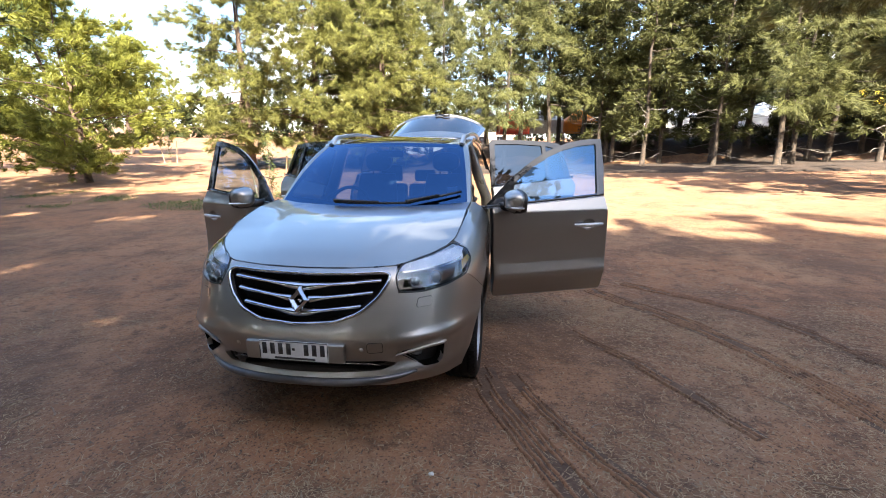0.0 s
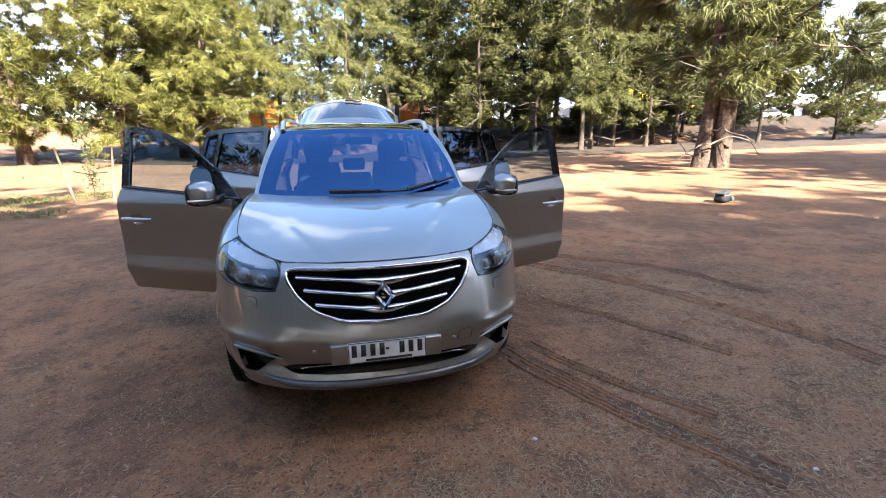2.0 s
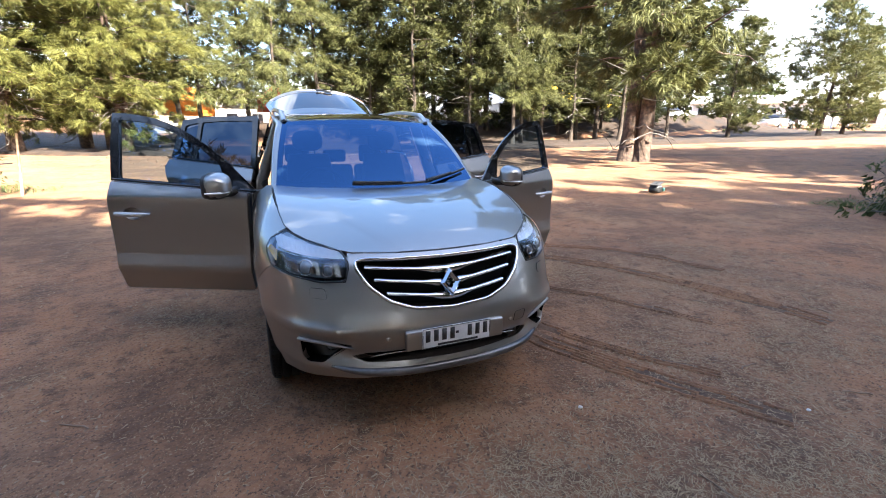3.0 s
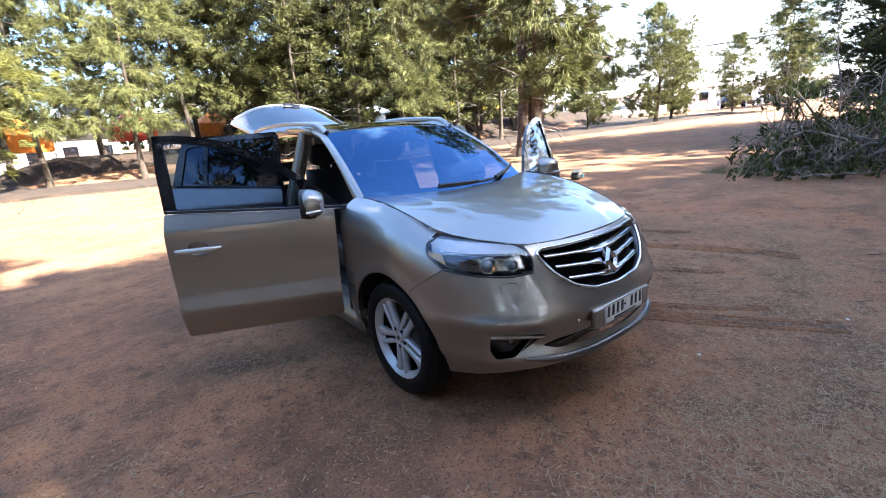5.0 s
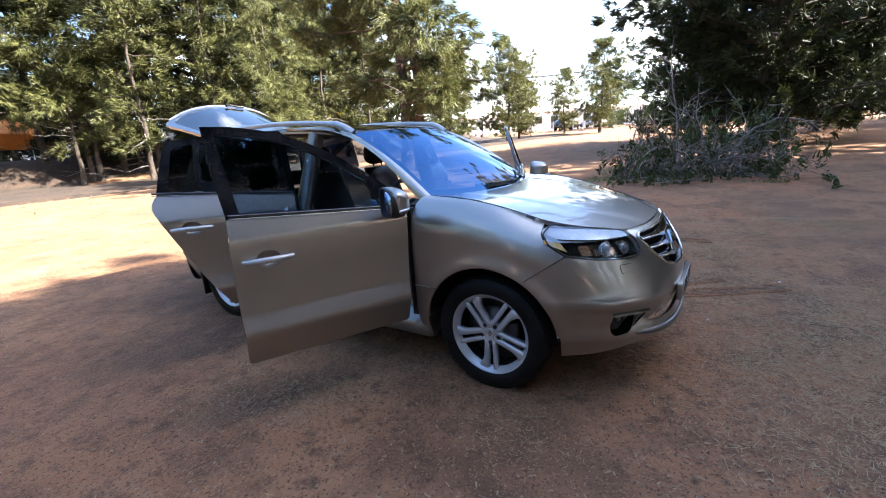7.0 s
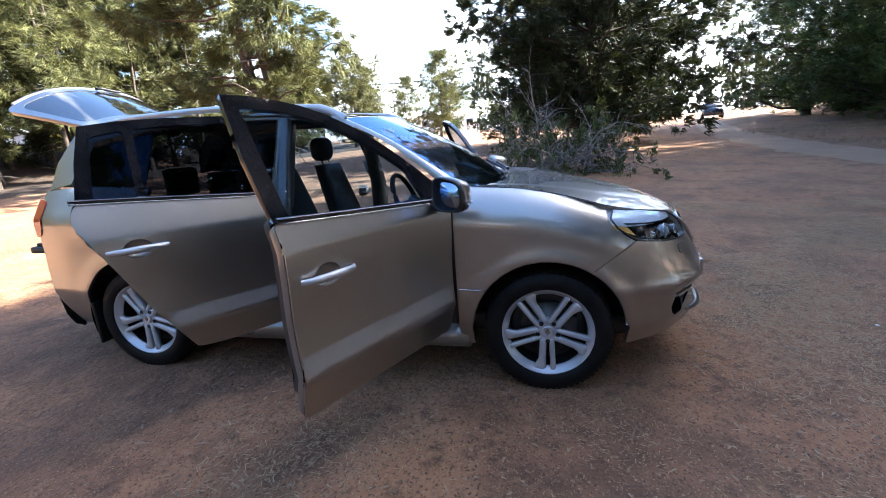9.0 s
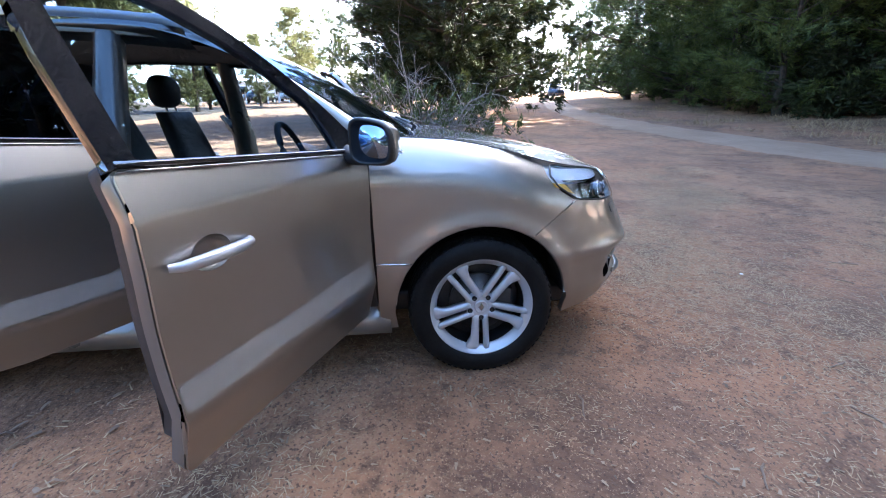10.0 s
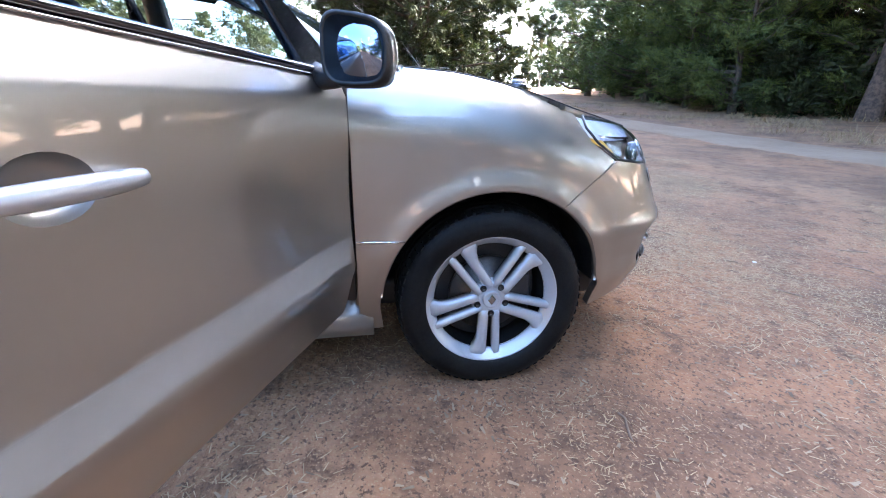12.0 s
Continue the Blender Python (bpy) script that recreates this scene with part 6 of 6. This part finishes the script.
def tyre_mark(line, ribs, seed):
    """Ribs of earth that a tyre's grooves left standing, over pressed ground coloured dark for the shade between them.
    """
    rng = np.random.default_rng(seed)
    fx, fy = (spline(*[(i, p[c]) for i, p in enumerate(line)]) for c in (0, 1))
    steps = 26 * (len(line) - 1)
    mid = [Vector((fx(i / 26), fy(i / 26))) for i in range(steps + 1)]
    pitch = 0.034

    def strip(offset, half, lift, crest, wobble):
        verts, faces, run = [], [], 0
        for i, m in enumerate(mid):
            d = (mid[min(steps, i + 1)] - mid[max(0, i - 1)]).normalized()
            side = Vector((-d.y, d.x))
            if wobble and noise.noise(Vector((m.x * 2.3 + offset * 20, m.y * 2.3, seed))) < -0.16:
                run = 0
                continue
            c = m + side * (offset + (0.006 * noise.noise(Vector((i * 0.21, offset * 40, seed))) if wobble else 0))
            k, h = len(verts), crest * (0.7 + 0.5 * rng.uniform())
            for e, z in ((-half, -0.004), (-half * 0.45, h), (half * 0.45, h), (half, -0.004)):
                q = c + side * e
                verts.append((q.x, q.y, ground_z(q.x, q.y) + lift + z))
            if run:
                faces += [(k - 4 + a, k + a, k + a + 1, k - 3 + a) for a in range(3)]
            run += 1
        return verts, faces
    v, f = strip(0.0, 0.5 * pitch * ribs - 0.004, 0.004, 0.001, False)
    root = raw_mesh("tyre_mark", v, [q[::-1] for q in f], GROOVE_EARTH, smooth=True)
    tagged(root, "ribbed tyre mark pressed into red-brown earth, groove shade in its colour", "tyre mark", "tyre marks")
    for r in range(ribs):
        v, f = strip((r - (ribs - 1) / 2) * pitch, 0.0125, 0.005, 0.010, True)
        tagged(raw_mesh("earth_rib", v, [q[::-1] for q in f], EARTH, root, smooth=True), kind="stuff")


for line, ribs, seed in ((((0.88, -0.02), (1.00, -0.34), (1.20, -0.72), (1.42, -1.14), (1.72, -1.62)), 6, 1), (((1.12, -0.10), (1.28, -0.42), (1.50, -0.78), (1.78, -1.16)), 3, 2),
                         (((1.95, 1.86), (2.32, 1.34), (2.71, 0.76), (3.00, 0.12), (3.15, -0.45), (3.26, -1.0)), 6, 3), (((2.33, 2.10), (2.80, 1.72), (3.18, 1.33), (3.48, 0.80), (3.66, 0.20)), 4, 4),
                         (((1.60, 0.72), (1.92, 0.28), (2.20, -0.18), (2.42, -0.62)), 3, 5)):
    tyre_mark(line, ribs, seed)


def litter():
    rng = np.random.default_rng(11)
    near = (-4.2, 5.0, -5.0, 1.6)

    def scatter(name, count, spread, length, width, material, label, category, lift=0.008, curl=0.25, patch=0.0, clear=False):
        pts = []
        while len(pts) < count:
            x, y = rng.uniform(spread[0], spread[1]), rng.uniform(spread[2], spread[3])
            if patch and noise.noise(Vector((x * 0.75, y * 0.75, patch))) < rng.uniform(-0.02, 0.34):
                continue
            if clear and near[0] < x < near[1] and near[2] < y < near[3]:
                continue
            pts.append((x, y))
        vs, fs = [], []
        for x, y in pts:
            a, ln = rng.uniform(0, 6.28), length * rng.uniform(0.4, 1.5)
            dx, dy = math.cos(a), math.sin(a)
            w = width * rng.uniform(0.6, 1.4)
            z0, z1 = ground_z(x, y) + lift * rng.uniform(0.3, 1.2), 0
            tip = rng.uniform(0, curl) * ln
            mx, my = x + dx * ln / 2 - dy * ln * 0.03, y + dy * ln / 2 + dx * ln * 0.03
            zm = ground_z(mx, my) + lift + tip * 0.5
            ex, ey = x + dx * ln, y + dy * ln
            ze = ground_z(ex, ey) + lift * 0.6 + tip * rng.uniform(-0.1, 1)
            k = len(vs)
            if length < 0.05:
                vs += [(x - dy * w, y + dx * w, z0), (x + dy * w, y - dx * w, z0), (ex + dy * w * 0.5, ey - dx * w * 0.5, ze), (ex - dy * w * 0.5, ey + dx * w * 0.5, ze)]
                fs.append((k, k + 1, k + 2, k + 3))
                continue
            vs += [(x - dy * w, y + dx * w, z0), (x + dy * w, y - dx * w, z0), (mx + dy * w, my - dx * w, zm), (mx - dy * w, my + dx * w, zm), (ex + dy * w * 0.4, ey - dx * w * 0.4, ze), (ex - dy * w * 0.4, ey + dx * w * 0.4, ze)]
            fs += [(k, k + 1, k + 2, k + 3), (k + 3, k + 2, k + 4, k + 5)]
        tagged(raw_mesh(name, vs, fs, material), label, category, kind="stuff")
    scatter("dry_straw", 56000, near, 0.024, 0.0015, STRAW, "dry pale straw scattered over earth", "straw", curl=0.07, lift=0.005, patch=3.3)
    scatter("straw_bed", 45000, near, 0.032, 0.0016, STRAW, "matted dry straw in patches on earth", "straw", curl=0.10, lift=0.008, patch=11.7)
    scatter("wood_chips", 6500, near, 0.024, 0.0055, CHIPS, "pale and brown wood chips scattered over earth", "wood chips", lift=0.008, curl=0.3)
    scatter("bark_litter", 6000, near, 0.014, 0.0024, TWIG, "brown bark and leaf litter on earth", "litter", lift=0.006, patch=8.1)
    scatter("straw_litter", 14000, (-9, 14, -9, 12), 0.045, 0.003, STRAW, "dry straw scattered over wider ground", "straw", lift=0.012, patch=5.5, clear=True)
    scatter("leaf_litter", 9000, (-12, 16, -10, 14), 0.05, 0.008, TWIG, "dry brown leaf litter on earth", "litter", lift=0.012, patch=2.2, clear=True)
    scatter("dry_tussock", 3500, (-3.6, 3.0, -3.6, 0.5), 0.045, 0.0015, STRAW, "short dry grass stalks on earth", "dry grass", curl=0.9, patch=6.6)
    scatter("green_grass", 5000, (-15, -5.2, 7.0, 11.5), 0.10, 0.006, GRASS, "sparse low green grass on earth", "grass", curl=1.0, patch=4.4)
    scatter("bush_grass", 2500, (8.6, 12.6, -2.2, 2.2), 0.10, 0.006, GRASS, "low green grass round the branches", "grass", curl=1.0, patch=1.4)
    scatter("verge_straw", 9000, (4, 26, -22, -10.5), 0.22, 0.006, STRAW, "tall dry grass along the verge", "dry grass", curl=1.3, patch=7.7)
    scatter("fallen_needles", 7000, (-20, 26, 16, 31), 0.20, 0.012, TWIG, "brown needle litter under the pines", "litter", lift=0.02, curl=0.5)


litter()


def sticks():
    rng = np.random.default_rng(23)
    for k in range(60):
        x, y = rng.uniform(-4, 4), rng.uniform(-3.8, 1.2)
        if abs(x) < 1.0 and y > -0.9:
            continue
        a, ln = rng.uniform(0, 3.14), rng.uniform(0.06, 0.22)
        pts = []
        for s in range(5):
            px, py = x + math.cos(a) * ln * s / 4 + rng.normal(0, 0.006), y + math.sin(a) * ln * s / 4 + rng.normal(0, 0.006)
            pts.append(Vector((px, py, ground_z(px, py) + 0.004)))
        ob = link_mesh("stick", tube(pts, [0.0045, 0.005, 0.0045, 0.004, 0.003], 5), TWIG)
        tagged(ob, "short dry brown stick on the earth", "stick", "sticks on the ground")
    for x, y in ((0.727, -1.082), (0.15, -2.2), (-1.5, -2.4), (1.9, -1.6)):
        bm = bmesh.new()
        bmesh.ops.create_icosphere(bm, subdivisions=1, radius=0.012)
        for v in bm.verts:
            v.co = Vector((v.co.x * 1.4, v.co.y, v.co.z * 0.5)) + 0.003 * noise.noise_vector(v.co * 90) + Vector((x, y, ground_z(x, y) + 0.006))
        tagged(link_mesh("pebble", bm, surface("pale_stone", (0.55, 0.53, 0.5), (0.7, 0.68, 0.65), 30, 0.8)), "small pale pebble on the earth", "pebble", "pebbles")


sticks()


# ---- far things ----
def tent(x, y, turn, colour, label, w=3.2, h=2.6):
    m = surface("tent_cloth", [c * 0.85 for c in colour], colour, 3, 0.7)
    root = thing("market_tent", label, "tent", (x, y, rise(x, y)), turn, group="tents behind the pines")
    bm = bmesh.new()
    lo = [bm.verts.new((sx * w / 2, sy * w / 2, h * 0.72)) for sx, sy in ((-1, -1), (1, -1), (1, 1), (-1, 1))]
    dn = [bm.verts.new((sx * w / 2, sy * w / 2, h * 0.35)) for sx, sy in ((-1, -1), (1, -1), (1, 1), (-1, 1))]
    top = bm.verts.new((0, 0, h * 1.15))
    for i in range(4):
        bm.faces.new((lo[i - 1], lo[i], top))
        bm.faces.new((dn[i - 1], dn[i], lo[i], lo[i - 1]))
    bmesh.ops.recalc_face_normals(bm, faces=bm.faces)
    bmesh.ops.solidify(bm, geom=bm.faces[:], thickness=0.02)
    part("canopy", bm, m, root, smooth=False)
    for sx, sy in ((-1, -1), (1, -1), (1, 1), (-1, 1)):
        part("post", tube([Vector((sx * w / 2 * 0.98, sy * w / 2 * 0.98, 0)), Vector((sx * w / 2 * 0.98, sy * w / 2 * 0.98, h * 0.72))], 0.03, 6), ALLOY, root)


ORANGE, RED, WHITE, YELLOW = (0.75, 0.22, 0.02), (0.60, 0.05, 0.03), (0.78, 0.78, 0.78), (0.80, 0.55, 0.03)
for x, y, r, c, lb, w, h in ((-5.2, 36.5, 5, ORANGE, "bright orange tent behind the pines", 3.4, 2.9), (-1.9, 37.0, 0, WHITE, "white tent behind the pines", 3.0, 3.4), (1.0, 37.5, 8, RED, "red tent behind the pines", 2.6, 2.7), (3.8, 38.5, 0, WHITE, "white tent behind the pines", 3.0, 2.8), (6.6, 38.0, 4, ORANGE, "bright orange tent behind the pines", 2.8, 2.5),
                             (15.0, 40.0, 0, WHITE, "white tent behind the pines", 4.0, 2.6),
                             (27.0, 36.0, 10, YELLOW, "yellow awning behind the pines", 3.6, 2.9), (33.0, 34.5, 0, YELLOW, "yellow awning behind the pines", 3.0, 2.6), (21.0, 38.0, 0, WHITE, "white tent behind the pines", 3.6, 2.4)):
    tent(x, y, r, c, lb, w, h)


def parked_car(x, y, turn, colour, label):
    """A plain parked car far off."""
    m = surface("far_paint", [c * 0.9 for c in colour], colour, 2, 0.3, metal=0.2, coat=1.0)
    root = thing("parked_car", label, "car", (x, y, rise(x, y)), turn, group="parked cars far off")

    def loft(name, rows, mat, label=""):
        bm = bmesh.new()
        rings = [[bm.verts.new((sx * w, yy, zz)) for sx, w, zz in ((-1, w0 * 0.92, z0), (-1, w0, (z0 + z1) / 2), (-1, w1, z1), (1, w1, z1), (1, w0, (z0 + z1) / 2), (1, w0 * 0.92, z0))] for yy, w0, w1, z0, z1 in rows]
        for a, b in zip(rings, rings[1:]):
            for k in range(6):
                bm.faces.new((a[k], a[(k + 1) % 6], b[(k + 1) % 6], b[k]))
        bm.faces.new(rings[0])
        bm.faces.new(rings[-1])
        bmesh.ops.recalc_face_normals(bm, faces=bm.faces)
        return part(name, bm, mat, root, label)
    loft("body", [(-2.15, 0.7, 0.66, 0.35, 0.62), (-2.0, 0.84, 0.78, 0.28, 0.80), (-1.2, 0.88, 0.82, 0.25, 0.95), (0.0, 0.89, 0.83, 0.25, 0.99), (1.4, 0.88, 0.82, 0.26, 1.0), (2.0, 0.84, 0.78, 0.3, 0.95), (2.15, 0.72, 0.68, 0.36, 0.7)], m)
    loft("cabin", [(-0.95, 0.76, 0.74, 0.97, 0.985), (-0.25, 0.80, 0.62, 0.97, 1.42), (0.9, 0.80, 0.62, 0.97, 1.45), (1.75, 0.76, 0.70, 0.97, 1.02)], ROOF_GLASS, "dark windows")
    loft("roof", [(-0.2, 0.63, 0.60, 1.41, 1.45), (0.3, 0.64, 0.6, 1.43, 1.475), (0.95, 0.63, 0.60, 1.43, 1.465)], m)
    for sx in (-1, 1):
        for yy in (-1.35, 1.35):
            bm = bmesh.new()
            tube_into(bm, [Vector((sx * 0.68, yy, 0.31)), Vector((sx * 0.89, yy, 0.31))], [0.31, 0.31], 20)
            w = part("wheel", bm, RUBBER, root)
            bm = bmesh.new()
            tube_into(bm, [Vector((sx * 0.885, yy, 0.31)), Vector((sx * 0.90, yy, 0.31))], [0.19, 0.17], 14)
            part("rim", bm, ALLOY, w)


for x, y, r, c, lb in ((46, -16.2, 75, (0.02, 0.03, 0.06), "dark blue parked car at the end of the track"), (11.5, 41, 85, (0.7, 0.7, 0.7), "white parked car behind the pines"), (16, 42, 95, (0.55, 0.57, 0.6), "silver parked car behind the pines"),
                       (56.5, 17.5, 60, (0.03, 0.03, 0.035), "black parked car before the white building"), (60, 14.5, 80, (0.75, 0.75, 0.76), "white parked car before the white building"), (48, 27, 100, (0.7, 0.7, 0.72), "white parked car near the awnings"),
                       (40, 33, 90, (0.5, 0.5, 0.52), "silver parked car near the awnings"), (70, 5, 70, (0.75, 0.75, 0.76), "white parked car along the far road")):
    parked_car(x, y, r, c, lb)


def building(x, y, turn, w, d, h, label, colour=(0.80, 0.80, 0.79), bays=6):
    root = thing("building", label, "building", (x, y, rise(x, y) - 0.1), turn)
    wall = part("wall", block((-w / 2, -d / 2, 0), (w / 2, d / 2, h)), surface("render_wall", [c * 0.92 for c in colour], colour, 0.8, 0.85), root, smooth=False)
    bm = bmesh.new()
    a = [bm.verts.new(p) for p in ((-w / 2 - 0.4, -d / 2 - 0.4, h), (w / 2 + 0.4, -d / 2 - 0.4, h), (w / 2 + 0.4, d / 2 + 0.4, h), (-w / 2 - 0.4, d / 2 + 0.4, h), (-w / 2, 0, h + 1.1), (w / 2, 0, h + 1.1))]
    for f in ((0, 1, 5, 4), (2, 3, 4, 5), (0, 4, 3), (1, 2, 5), (3, 2, 1, 0)):
        bm.faces.new([a[i] for i in f])
    part("roof", bm, surface("sheet_roof", [c * 0.8 for c in colour], [c * 0.95 for c in colour], 1, 0.6), root, smooth=False)
    for k in range(bays):
        px = -w / 2 + w * (k + 0.5) / bays
        tall = k % 3 == 1
        win = part("door" if tall else "window", block((px - 0.55, -d / 2 - 0.04, 0.05 if tall else 1.0), (px + 0.55, -d / 2 + 0.02, 2.1), 0.01), ROOF_GLASS, root)
        if not tall:
            part("sill", block((px - 0.62, -d / 2 - 0.09, 0.93), (px + 0.62, -d / 2 + 0.02, 1.0), 0.01), WHITE_PLATE, win)


building(72, 22, -70, 22, 8, 2.8, "long low white building beyond the road", bays=9)
building(58, 36, -50, 14, 7, 2.6, "white building with pale roof beyond the pines", bays=6)
building(24, 52, 0, 26, 8, 3.4, "dull brown building behind the parked cars", (0.34, 0.31, 0.28), bays=9)
building(-8, 56, 0, 18, 8, 3.2, "dull brown building with a wide roof behind the pines", (0.34, 0.31, 0.27), bays=7)


def fence():
    for k in range(22):
        x, y = 50 + 0.4 * k, 30 - 1.15 * k
        root = thing("fence_post", "pale fence post beside the far road", "fence post", (x, y, rise(x, y)), group="fence posts")
        part("post", tube([Vector((0, 0, -0.1)), Vector((0, 0, 1.3))], [0.09, 0.08], 8), WHITE_PLATE, root)


fence()


def power_poles():
    tops = []
    for x, y in ((64, 2), (58, 38), (75, -30)):
        root = thing("power_pole", "tall timber power pole with crossarm", "power pole", (x, y, rise(x, y)), 70, group="power poles")
        part("mast", tube([Vector((0, 0, -0.2)), Vector((0, 0, 9.2))], [0.16, 0.11], 8), DARK_BARK, root)
        part("crossarm", block((-1.1, -0.06, 8.6), (1.1, 0.06, 8.74), 0.01), DARK_BARK, root)
        tops.append((x, y, rise(x, y) + 8.8))
    for i, j in ((0, 1), (0, 2)):
        for off in (-0.9, -0.3, 0.3, 0.9):
            a, b = Vector(tops[i]), Vector(tops[j])
            pts = [a + (b - a) * k / 20 + Vector((off * 0.35, off, -1.4 * (1 - (2 * k / 20 - 1) ** 2))) for k in range(21)]
            ob = link_mesh("power_line", tube(pts, 0.022, 4), BLACK)
            tagged(ob, "thin dark overhead wire between poles", "wire", "overhead wires")


power_poles()
